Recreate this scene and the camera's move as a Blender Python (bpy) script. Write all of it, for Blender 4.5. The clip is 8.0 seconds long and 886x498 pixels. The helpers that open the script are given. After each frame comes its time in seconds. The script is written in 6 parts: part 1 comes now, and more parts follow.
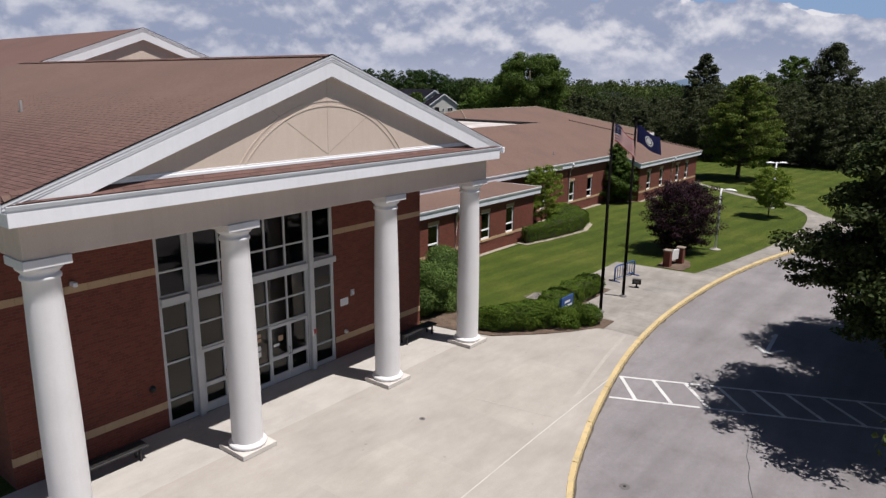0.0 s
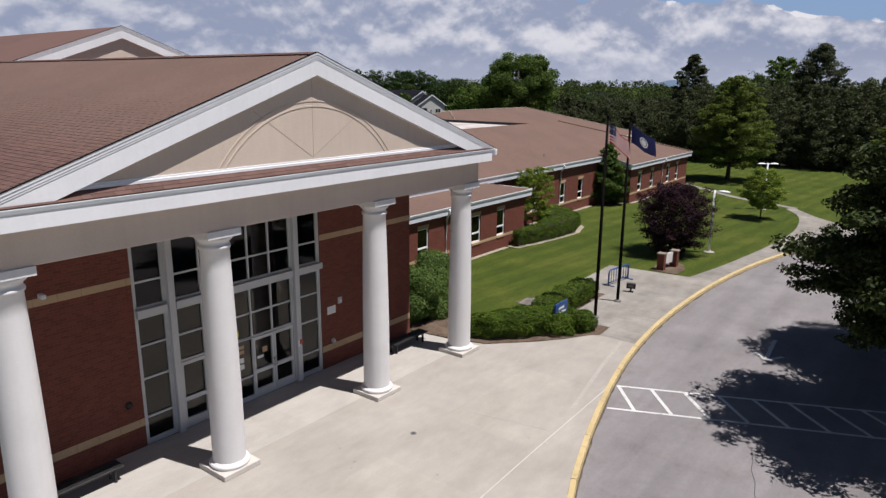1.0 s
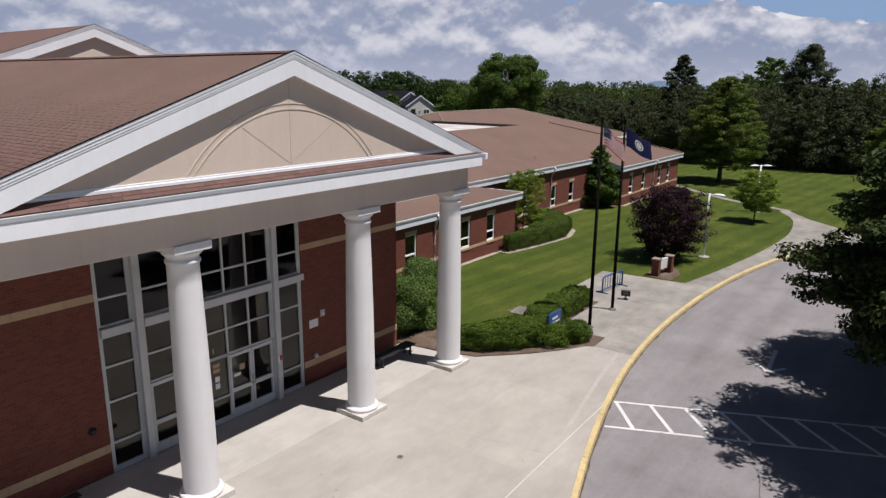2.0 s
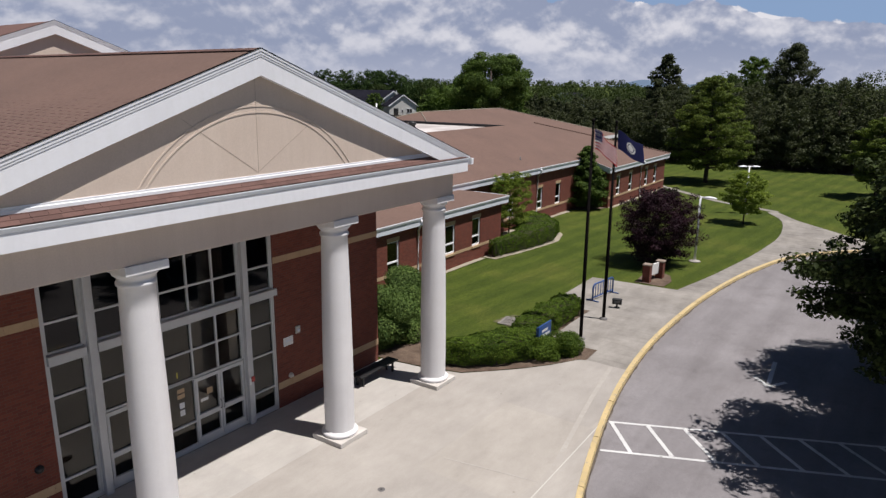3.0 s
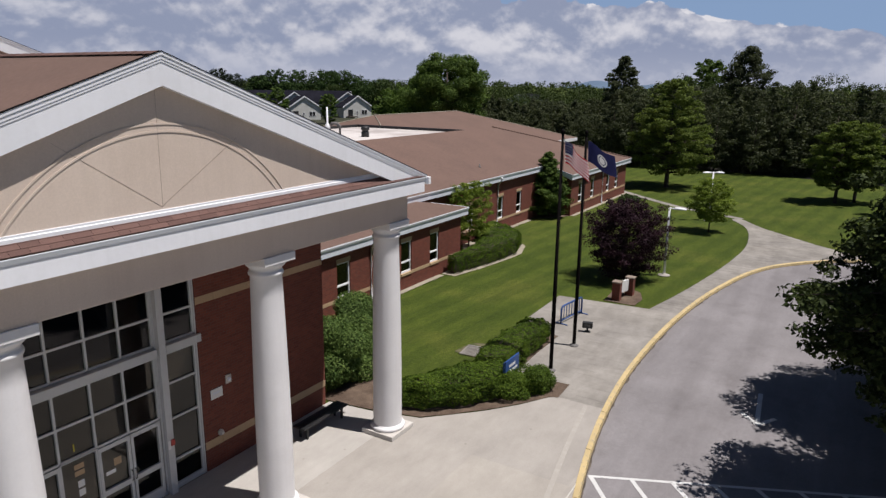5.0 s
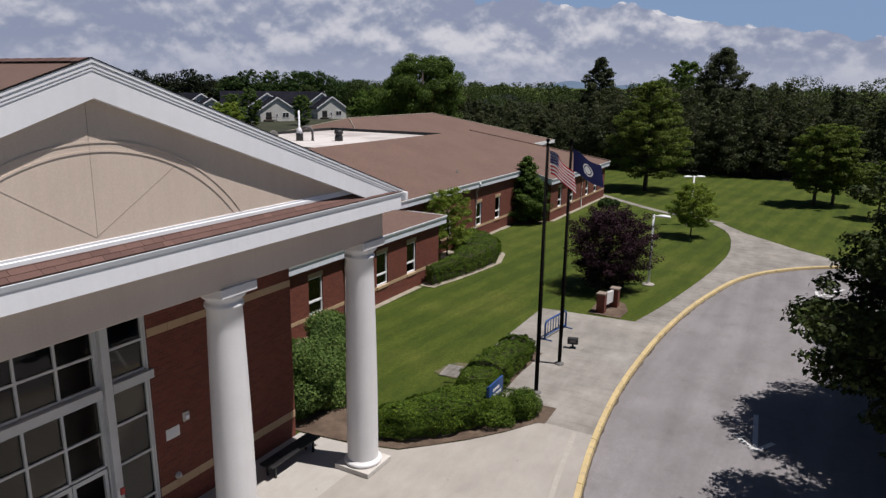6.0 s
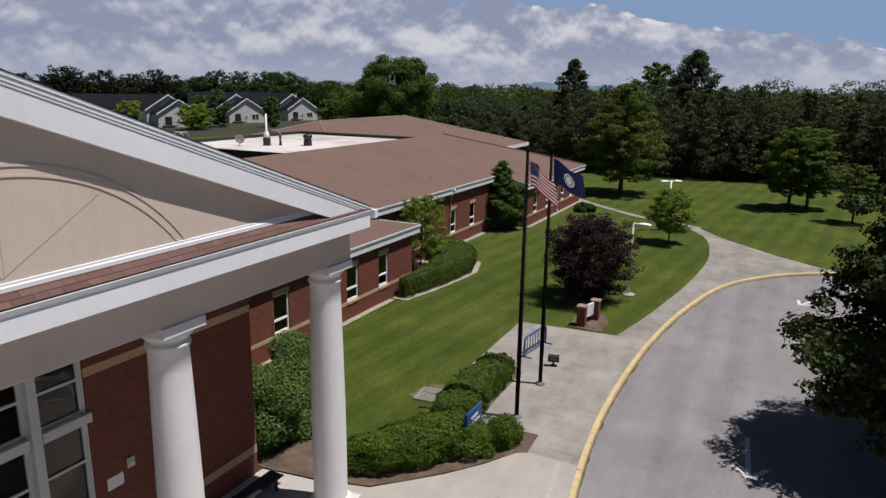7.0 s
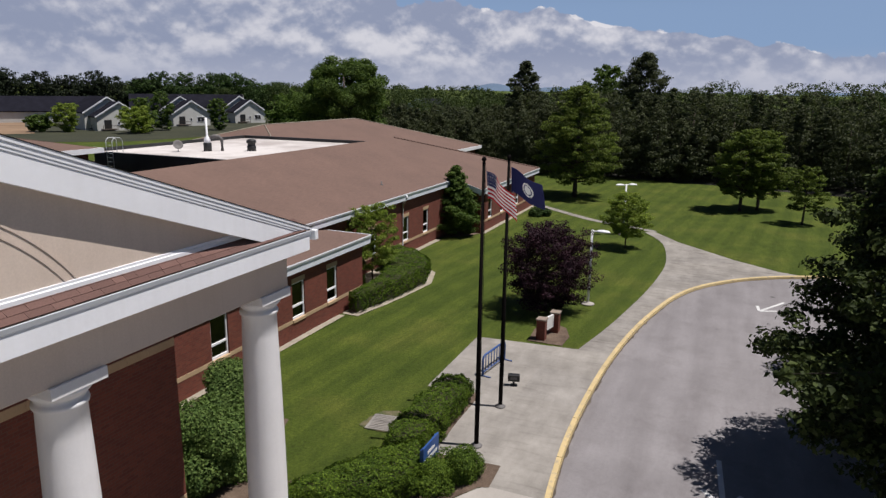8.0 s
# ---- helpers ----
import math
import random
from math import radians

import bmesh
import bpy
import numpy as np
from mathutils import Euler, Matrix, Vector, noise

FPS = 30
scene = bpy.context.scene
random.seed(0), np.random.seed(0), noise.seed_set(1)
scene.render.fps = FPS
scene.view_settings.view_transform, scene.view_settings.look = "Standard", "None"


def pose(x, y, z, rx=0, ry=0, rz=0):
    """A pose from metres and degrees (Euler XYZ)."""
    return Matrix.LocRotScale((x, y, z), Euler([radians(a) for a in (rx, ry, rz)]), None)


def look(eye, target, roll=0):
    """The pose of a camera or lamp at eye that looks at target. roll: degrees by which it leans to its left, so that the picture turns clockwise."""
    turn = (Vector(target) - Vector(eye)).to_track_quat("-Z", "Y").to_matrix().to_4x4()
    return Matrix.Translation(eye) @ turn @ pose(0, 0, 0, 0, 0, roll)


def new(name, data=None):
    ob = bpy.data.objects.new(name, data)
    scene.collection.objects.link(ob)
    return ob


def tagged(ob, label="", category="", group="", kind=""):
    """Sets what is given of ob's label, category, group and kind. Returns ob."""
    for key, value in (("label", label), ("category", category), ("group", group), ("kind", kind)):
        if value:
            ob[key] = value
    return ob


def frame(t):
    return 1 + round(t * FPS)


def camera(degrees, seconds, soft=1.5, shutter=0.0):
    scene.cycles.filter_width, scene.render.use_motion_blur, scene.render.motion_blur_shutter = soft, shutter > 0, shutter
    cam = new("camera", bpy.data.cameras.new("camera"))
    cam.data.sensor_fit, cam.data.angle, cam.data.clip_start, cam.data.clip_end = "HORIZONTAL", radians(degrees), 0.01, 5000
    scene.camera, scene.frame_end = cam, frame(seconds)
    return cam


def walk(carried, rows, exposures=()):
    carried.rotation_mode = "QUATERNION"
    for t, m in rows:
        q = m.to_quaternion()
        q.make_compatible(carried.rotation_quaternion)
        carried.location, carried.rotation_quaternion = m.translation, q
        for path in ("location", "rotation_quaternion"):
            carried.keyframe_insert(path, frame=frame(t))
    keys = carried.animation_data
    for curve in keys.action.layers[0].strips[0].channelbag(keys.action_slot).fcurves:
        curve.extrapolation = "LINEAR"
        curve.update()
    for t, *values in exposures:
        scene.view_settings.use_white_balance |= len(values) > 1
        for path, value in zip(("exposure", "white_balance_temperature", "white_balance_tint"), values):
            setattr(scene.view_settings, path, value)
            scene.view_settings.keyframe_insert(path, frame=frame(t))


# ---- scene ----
cam = camera(66.2, 8.0, soft=1.4)
PATH = [
    (0, (-0.12, 0.087, 10.688), (-1.323, 1.612, 10.211), 0.5),
    (0.5, (-0.43, 0.42, 10.661), (-1.62, 1.955, 10.185), 0.5),
    (1, (-0.794, 0.778, 10.638), (-1.97, 2.325, 10.164), 0.5),
    (1.5, (-1.144, 1.265, 10.64), (-2.308, 2.82, 10.168), 0.5),
    (3, (-2.494, 3.14, 10.686), (-3.606, 4.733, 10.212), 0.5),
    (3.5, (-2.921, 3.786, 10.744), (-4.01, 5.395, 10.268), 0.5),
    (4, (-3.303, 4.389, 10.832), (-4.367, 6.015, 10.356), 0.5),
    (4.5, (-3.715, 5.052, 10.869), (-4.751, 6.695, 10.395), 0.6),
    (6, (-5.119, 7.159, 11.099), (-6.067, 8.856, 10.628), 0.7),
    (6.5, (-5.509, 7.868, 11.209), (-6.425, 9.582, 10.738), 0.7),
    (7, (-5.927, 8.609, 11.263), (-6.807, 10.343, 10.795), 0.8),
    (7.5, (-6.275, 9.416, 11.351), (-7.102, 11.177, 10.885), 0.7),
    (8, (-6.688, 10.323, 11.328), (-7.446, 12.115, 10.866), 0.8),
]
walk(cam, [(t, look(eye, target, roll)) for t, eye, target, roll in PATH], exposures=[(0.0, 0.24), (3.5, 0.20), (4.5, 0.17), (6.5, 0.02), (8.0, 0.13)])

# ---- daylight ----
SUN = Vector((0.36, 0.10, 1.0)).normalized()  # towards the sun
sun = new("sun", bpy.data.lights.new("sun", "SUN"))
sun.data.energy, sun.data.angle, sun.data.color = 5.0, radians(0.53), (1.0, 0.945, 0.905)
sun.matrix_world = look((0, 0, 60), (0 - SUN.x, 0 - SUN.y, 60 - SUN.z))
world = bpy.data.worlds.new("sky")
scene.world = world
world.use_nodes = True


def build_sky():
    """Clear sky with broken fair-weather cumulus, thickest towards the horizon."""
    nt = world.node_tree
    nt.nodes.clear()
    N, L = nt.nodes.new, nt.links.new
    out, bg = N("ShaderNodeOutputWorld"), N("ShaderNodeBackground")
    sky = N("ShaderNodeTexSky")
    sky.sky_type, sky.sun_disc = "NISHITA", False
    sky.sun_elevation, sky.sun_rotation = math.asin(SUN.z), math.atan2(SUN.x, SUN.y)
    sky.air_density, sky.dust_density, sky.ozone_density = 0.5, 0.1, 2.0
    co = N("ShaderNodeTexCoord")
    sep = N("ShaderNodeSeparateXYZ")
    L(co.outputs["Generated"], sep.inputs[0])

    def ramp(source, a, b, to0=0.0, to1=1.0):
        r = N("ShaderNodeMapRange")
        r.interpolation_type = "SMOOTHSTEP"
        for i, v in ((1, a), (2, b), (3, to0), (4, to1)):
            r.inputs[i].default_value = v
        L(source, r.inputs[0])
        return r.outputs[0]

    def math2(op, x, y):
        n = N("ShaderNodeMath")
        n.operation = op
        for i, v in ((0, x), (1, y)):
            if isinstance(v, (int, float)):
                n.inputs[i].default_value = v
            else:
                L(v, n.inputs[i])
        return n.outputs[0]

    def colour(a, b, f):
        m = N("ShaderNodeMix")
        m.data_type = "RGBA"
        for v, s in ((f, m.inputs[0]), (a, m.inputs[6]), (b, m.inputs[7])):
            if isinstance(v, tuple):
                s.default_value = (*v, 1)
            else:
                L(v, s)
        return m.outputs[2]

    # bearing (radians to the left of +y) and height over the horizon
    bearing = math2("ARCTAN2", math2("MULTIPLY", sep.outputs[0], -1.0), sep.outputs[1])
    com = N("ShaderNodeCombineXYZ")
    L(bearing, com.inputs[0])
    L(sep.outputs[2], com.inputs[1])

    def heap(up):
        """Piled cumulus: slow banks, round heads and ragged fringes."""
        m = N("ShaderNodeMapping")
        m.inputs["Scale"].default_value = (1.0, 1.35, 1.0)
        m.inputs["Location"].default_value = (CLOUD_SHIFT, up * 1.35 + 0.37, 0.0)
        L(com.outputs[0], m.inputs[0])
        bank = N("ShaderNodeTexNoise")
        bank.inputs["Scale"].default_value, bank.inputs["Detail"].default_value = 5.0, 9.0
        bank.inputs["Roughness"].default_value, bank.inputs["Distortion"].default_value = 0.56, 0.1
        L(m.outputs[0], bank.inputs["Vector"])
        head = N("ShaderNodeTexVoronoi")
        head.feature, head.normalize = "SMOOTH_F1", True
        head.inputs["Scale"].default_value, head.inputs["Detail"].default_value = 17.0, 4.0
        head.inputs["Roughness"].default_value, head.inputs["Smoothness"].default_value = 0.5, 0.35
        L(m.outputs[0], head.inputs["Vector"])
        return math2("SUBTRACT", math2("ADD", bank.outputs[0], 0.25), math2("MULTIPLY", head.outputs["Distance"], 0.50))

    low = ramp(sep.outputs[2], 0.10, 0.22, 1.0, 0.0)
    blue = colour(sky.outputs[0], SKY_LOW, math2("MULTIPLY", low, 0.9))
    # the top of the cloud bank climbs to the left; overhead the sky is clear
    line = N("ShaderNodeMapRange")
    for i, v in ((1, -0.2), (2, 0.46), (3, 0.032), (4, 0.112)):
        line.inputs[i].default_value = v
    L(bearing, line.inputs[0])
    over = math2("SUBTRACT", sep.outputs[2], line.outputs[0])
    thin = ramp(over, -0.02, 0.035, 0.0, 0.42)

    def covered(n):
        return ramp(math2("SUBTRACT", n, thin), 0.335, 0.362)

    n0, n1, n2 = heap(0.0), heap(0.008), heap(0.020)
    cover = covered(n0)
    crest = math2("MULTIPLY", cover, math2("SUBTRACT", 1.0, covered(n2)))
    local = ramp(math2("SUBTRACT", n0, n1), -0.03, 0.07)
    bulk = ramp(math2("SUBTRACT", n0, n2), -0.045, 0.115)
    west = ramp(bearing, 0.45, 0.95, 1.0, 0.75)
    lit = math2("ADD", math2("MULTIPLY", local, 0.28), math2("MULTIPLY", bulk, 0.55))
    lit = math2("MULTIPLY", math2("ADD", lit, math2("MULTIPLY", crest, 0.5)), west)
    cloud = colour(CLOUD_GREY, CLOUD_LIT, lit)
    # far clouds sink into haze at the horizon
    haze = ramp(sep.outputs[2], 0.0, 0.06, 0.70, 0.0)
    L(colour(colour(blue, cloud, cover), CLOUD_HAZE, haze), bg.inputs[0])
    bg.inputs[1].default_value = 0.05
    L(bg.outputs[0], out.inputs[0])


SKY_LOW, CLOUD_GREY, CLOUD_LIT, CLOUD_HAZE = (4.5, 6.5, 10.2), (5.0, 5.7, 8.0), (13.2, 13.0, 13.9), (7.2, 7.7, 9.8)
CLOUD_SHIFT = 0.0
build_sky()


# ---- materials ----
def nodes_of(name):
    m = bpy.data.materials.new(name)
    m.use_nodes = True
    nt = m.node_tree
    return m, nt, nt.nodes["Principled BSDF"]


def noise_node(nt, scale, detail=4.0, rough=0.55, vector=None):
    n = nt.nodes.new("ShaderNodeTexNoise")
    n.inputs["Scale"].default_value, n.inputs["Detail"].default_value = scale, detail
    n.inputs["Roughness"].default_value = rough
    if vector is not None:
        nt.links.new(vector, n.inputs["Vector"])
    return n


def ramp_node(nt, source, stops):
    r = nt.nodes.new("ShaderNodeValToRGB")
    e = r.color_ramp.elements
    while len(e) < len(stops):
        e.new(0.5)
    for k, (p, c) in zip(e, stops):
        k.position, k.color = p, (*c, 1)
    nt.links.new(source, r.inputs[0])
    return r


def mix_node(nt, a, b, fac, blend="MIX"):
    m = nt.nodes.new("ShaderNodeMix")
    m.data_type, m.blend_type = "RGBA", blend
    for value, socket in ((fac, m.inputs[0]), (a, m.inputs[6]), (b, m.inputs[7])):
        if isinstance(value, (int, float)):
            socket.default_value = value
        elif isinstance(value, tuple):
            socket.default_value = (*value, 1)
        else:
            nt.links.new(value, socket)
    return m.outputs[2]


def bump_on(nt, bsdf, height, strength, distance):
    b = nt.nodes.new("ShaderNodeBump")
    b.inputs["Strength"].default_value, b.inputs["Distance"].default_value = strength, distance
    nt.links.new(height, b.inputs["Height"])
    nt.links.new(b.outputs[0], bsdf.inputs["Normal"])


def position(nt):
    return nt.nodes.new("ShaderNodeNewGeometry").outputs["Position"]


def scaled(nt, source, scale, loc=(0, 0, 0), rot=(0, 0, 0)):
    m = nt.nodes.new("ShaderNodeMapping")
    m.inputs["Scale"].default_value, m.inputs["Location"].default_value = scale, loc
    m.inputs["Rotation"].default_value = rot
    nt.links.new(source, m.inputs[0])
    return m.outputs[0]


def mottled(name, dark, light, rough=0.7, large=0.5, small=14.0, bump=0.15, depth=0.01, metal=0.0, spread=(0.3, 0.7), grain=0.25, streak=0.0):
    """A surface with slow stains, fine grain and slight relief."""
    m, nt, p = nodes_of(name)
    pos = position(nt)
    a = noise_node(nt, large, 5.0, 0.6, pos)
    base = ramp_node(nt, a.outputs[0], [(spread[0], dark), (spread[1], light)]).outputs[0]
    g = noise_node(nt, small, 6.0, 0.65, pos)
    gr = ramp_node(nt, g.outputs[0], [(0.3, (0.55, 0.55, 0.55)), (0.7, (1.0, 1.0, 1.0))]).outputs[0]
    col = mix_node(nt, base, gr, grain, "MULTIPLY")
    if streak:
        s = noise_node(nt, 1.0, 4.0, 0.6, scaled(nt, pos, (6.0, 6.0, 0.35)))
        sr = ramp_node(nt, s.outputs[0], [(0.45, (1, 1, 1)), (0.75, (0.62, 0.6, 0.56))]).outputs[0]
        col = mix_node(nt, col, sr, streak, "MULTIPLY")
    nt.links.new(col, p.inputs["Base Color"])
    p.inputs["Roughness"].default_value, p.inputs["Metallic"].default_value = rough, metal
    if bump:
        bump_on(nt, p, g.outputs[0], bump, depth)
    return m


def brick_material(name, c1, c2, mortar):
    m, nt, p = nodes_of(name)
    pos = position(nt)
    sep = nt.nodes.new("ShaderNodeSeparateXYZ")
    nt.links.new(pos, sep.inputs[0])
    add = nt.nodes.new("ShaderNodeMath")
    nt.links.new(sep.outputs[0], add.inputs[0])
    nt.links.new(sep.outputs[1], add.inputs[1])
    com = nt.nodes.new("ShaderNodeCombineXYZ")
    nt.links.new(add.outputs[0], com.inputs[0])
    nt.links.new(sep.outputs[2], com.inputs[1])
    b = nt.nodes.new("ShaderNodeTexBrick")
    b.inputs["Scale"].default_value = 1.0
    b.inputs["Brick Width"].default_value, b.inputs["Row Height"].default_value = 0.213, 0.0813
    b.inputs["Mortar Size"].default_value, b.inputs["Mortar Smooth"].default_value = 0.006, 0.3
    b.inputs["Bias"].default_value = 0.0
    b.inputs["Color1"].default_value, b.inputs["Color2"].default_value = (*c1, 1), (*c2, 1)
    b.inputs["Mortar"].default_value = (*mortar, 1)
    nt.links.new(com.outputs[0], b.inputs["Vector"])
    # single darker bricks
    cell = scaled(nt, com.outputs[0], (1 / 0.213, 1 / 0.0813, 1))
    vor = nt.nodes.new("ShaderNodeTexWhiteNoise")
    fl = nt.nodes.new("ShaderNodeVectorMath")
    fl.operation = "FLOOR"
    nt.links.new(cell, fl.inputs[0])
    nt.links.new(fl.outputs[0], vor.inputs["Vector"])
    odd = ramp_node(nt, vor.outputs["Value"], [(0.0, (0.62, 0.6, 0.6)), (0.35, (1, 1, 1))]).outputs[0]
    col = mix_node(nt, b.outputs["Color"], odd, 0.2, "MULTIPLY")
    st = noise_node(nt, 0.7, 5.0, 0.6, pos)
    stain = ramp_node(nt, st.outputs[0], [(0.3, (0.78, 0.76, 0.76)), (0.65, (1.05, 1.03, 1.0))]).outputs[0]
    col = mix_node(nt, col, stain, 0.4, "MULTIPLY")
    nt.links.new(col, p.inputs["Base Color"])
    p.inputs["Roughness"].default_value = 0.85
    inv = nt.nodes.new("ShaderNodeMath")
    inv.operation = "SUBTRACT"
    inv.inputs[0].default_value = 1.0
    nt.links.new(b.outputs["Fac"], inv.inputs[1])
    bump_on(nt, p, inv.outputs[0], 0.5, 0.008)
    return m


def shingle_material(name, dark, light, courses):
    """Asphalt shingles: granules, tabs of slightly different tone and, where asked, faint course lines."""
    m, nt, p = nodes_of(name)
    pos = position(nt)
    geo = nt.nodes.new("ShaderNodeNewGeometry")
    info = nt.nodes.new("ShaderNodeObjectInfo")
    add = nt.nodes.new("ShaderNodeMath")
    nt.links.new(geo.outputs["Random Per Island"], add.inputs[0])
    nt.links.new(info.outputs["Random"], add.inputs[1])
    half = nt.nodes.new("ShaderNodeMath")
    half.operation = "FRACT"
    nt.links.new(add.outputs[0], half.inputs[0])
    tab = ramp_node(nt, half.outputs[0], [(0.0, dark), (1.0, light)]).outputs[0]
    slow = noise_node(nt, 0.35, 5.0, 0.6, pos)
    stain = ramp_node(nt, slow.outputs[0], [(0.3, (0.82, 0.82, 0.82)), (0.7, (1.08, 1.06, 1.04))]).outputs[0]
    col = mix_node(nt, tab, stain, 0.7, "MULTIPLY")
    g = noise_node(nt, 40.0, 3.0, 0.7, pos)
    gr = ramp_node(nt, g.outputs[0], [(0.25, (0.6, 0.6, 0.6)), (0.75, (1.15, 1.15, 1.15))]).outputs[0]
    col = mix_node(nt, col, gr, 0.6, "MULTIPLY")
    if courses:
        v = scaled(nt, pos, (7.0, 0.9, 7.0))
        w = noise_node(nt, 3.0, 2.0, 0.5, v)
        wr = ramp_node(nt, w.outputs[0], [(0.35, (0.84, 0.83, 0.82)), (0.6, (1.03, 1.03, 1.03))]).outputs[0]
        col = mix_node(nt, col, wr, 0.8, "MULTIPLY")
    nt.links.new(col, p.inputs["Base Color"])
    p.inputs["Roughness"].default_value = 0.92
    bump_on(nt, p, g.outputs[0], 0.3, 0.01)
    return m


def leaf_material(name, dark, light, back=0.25):
    m, nt, p = nodes_of(name)
    geo = nt.nodes.new("ShaderNodeNewGeometry")
    col = ramp_node(nt, geo.outputs["Random Per Island"], [(0.0, dark), (0.75, tuple(0.5 * (a + b) for a, b in zip(dark, light))), (1.0, light)]).outputs[0]
    slow = noise_node(nt, 0.9, 3.0, 0.5, geo.outputs["Position"])
    tone = ramp_node(nt, slow.outputs[0], [(0.35, (0.75, 0.78, 0.8)), (0.65, (1.15, 1.1, 1.0))]).outputs[0]
    col = mix_node(nt, col, tone, 0.8, "MULTIPLY")
    nt.links.new(col, p.inputs["Base Color"])
    p.inputs["Roughness"].default_value = 0.65
    p.inputs["Specular IOR Level"].default_value = 0.12
    tr = nt.nodes.new("ShaderNodeBsdfTranslucent")
    nt.links.new(mix_node(nt, col, (1.3, 1.5, 0.6), 0.5, "MULTIPLY"), tr.inputs[0])
    ms = nt.nodes.new("ShaderNodeMixShader")
    ms.inputs[0].default_value = back
    nt.links.new(p.outputs[0], ms.inputs[1])
    nt.links.new(tr.outputs[0], ms.inputs[2])
    nt.links.new(ms.outputs[0], nt.nodes["Material Output"].inputs[0])
    return m


def grass_material():
    m, nt, p = nodes_of("mown_grass")
    pos = position(nt)
    slow = noise_node(nt, 0.22, 6.0, 0.62, pos)
    base = ramp_node(nt, slow.outputs[0], [(0.28, (0.044, 0.068, 0.011)), (0.5, (0.060, 0.087, 0.015)), (0.75, (0.092, 0.109, 0.024))]).outputs[0]
    fine = noise_node(nt, 9.0, 8.0, 0.8, pos)
    fr = ramp_node(nt, fine.outputs[0], [(0.28, (0.30, 0.33, 0.30)), (0.72, (1.6, 1.5, 1.35))]).outputs[0]
    col = mix_node(nt, base, fr, 0.85, "MULTIPLY")
    # tufts lying along the mower's way
    lay = noise_node(nt, 2.2, 6.0, 0.7, scaled(nt, pos, (1.0, 0.22, 1.0), rot=(0, 0, radians(8))))
    lr = ramp_node(nt, lay.outputs[0], [(0.34, (0.60, 0.66, 0.60)), (0.66, (1.34, 1.26, 1.15))]).outputs[0]
    col = mix_node(nt, col, lr, 0.5, "MULTIPLY")
    # mowing swaths
    w = nt.nodes.new("ShaderNodeTexWave")
    w.inputs["Scale"].default_value, w.inputs["Distortion"].default_value = 0.19, 1.6
    w.inputs["Detail"].default_value, w.inputs["Detail Scale"].default_value = 3.0, 0.5
    nt.links.new(scaled(nt, pos, (1, 1, 1), rot=(0, 0, radians(6))), w.inputs["Vector"])
    wr = ramp_node(nt, w.outputs["Color"], [(0.3, (0.84, 0.87, 0.84)), (0.7, (1.12, 1.1, 1.06))]).outputs[0]
    col = mix_node(nt, col, wr, 0.75, "MULTIPLY")
    # thin dry spots
    dry = noise_node(nt, 1.3, 6.0, 0.75, pos)
    df = ramp_node(nt, dry.outputs[0], [(0.62, (0, 0, 0)), (0.80, (0.4, 0.4, 0.4))]).outputs[0]
    col = mix_node(nt, col, (0.12, 0.10, 0.045), df)
    nt.links.new(col, p.inputs["Base Color"])
    p.inputs["Roughness"].default_value = 0.9
    p.inputs["Specular IOR Level"].default_value = 0.15
    bump_on(nt, p, fine.outputs[0], 0.9, 0.07)
    return m


def concrete_material(name, dark, light, smear=0.0):
    m, nt, p = nodes_of(name)
    pos = position(nt)
    info = nt.nodes.new("ShaderNodeObjectInfo")
    slow = noise_node(nt, 0.45, 7.0, 0.65, pos)
    base = ramp_node(nt, slow.outputs[0], [(0.3, dark), (0.68, light)]).outputs[0]
    each = ramp_node(nt, info.outputs["Random"], [(0.0, (0.93, 0.93, 0.94)), (1.0, (1.04, 1.03, 1.01))]).outputs[0]
    col = mix_node(nt, base, each, 0.8, "MULTIPLY")
    st = noise_node(nt, 1.6, 6.0, 0.7, scaled(nt, pos, (1.0, 0.35, 1.0), rot=(0, 0, 0.4)))
    sr = ramp_node(nt, st.outputs[0], [(0.36, (1.02, 1.02, 1.02)), (0.72, (0.62, 0.61, 0.59))]).outputs[0]
    col = mix_node(nt, col, sr, 0.7 if smear else 0.4, "MULTIPLY")
    if smear:
        sm = noise_node(nt, 1.0, 5.0, 0.65, scaled(nt, pos, (0.55, 3.4, 1.0), rot=(0, 0, -0.1)))
        smr = ramp_node(nt, sm.outputs[0], [(0.52, (1, 1, 1)), (0.70, (0.45, 0.43, 0.41))]).outputs[0]
        col = mix_node(nt, col, smr, smear, "MULTIPLY")
    g = noise_node(nt, 25.0, 5.0, 0.7, pos)
    gr = ramp_node(nt, g.outputs[0], [(0.3, (0.85, 0.85, 0.85)), (0.7, (1.05, 1.05, 1.05))]).outputs[0]
    col = mix_node(nt, col, gr, 0.7, "MULTIPLY")
    sp = nt.nodes.new("ShaderNodeTexVoronoi")
    sp.inputs["Scale"].default_value = 1.1
    nt.links.new(pos, sp.inputs["Vector"])
    spot = ramp_node(nt, sp.outputs["Distance"], [(0.035, (0.55, 0.53, 0.5)), (0.06, (1, 1, 1))]).outputs[0]
    col = mix_node(nt, col, spot, 0.5, "MULTIPLY")
    nt.links.new(col, p.inputs["Base Color"])
    p.inputs["Roughness"].default_value = 0.88
    bump_on(nt, p, g.outputs[0], 0.15, 0.006)
    return m


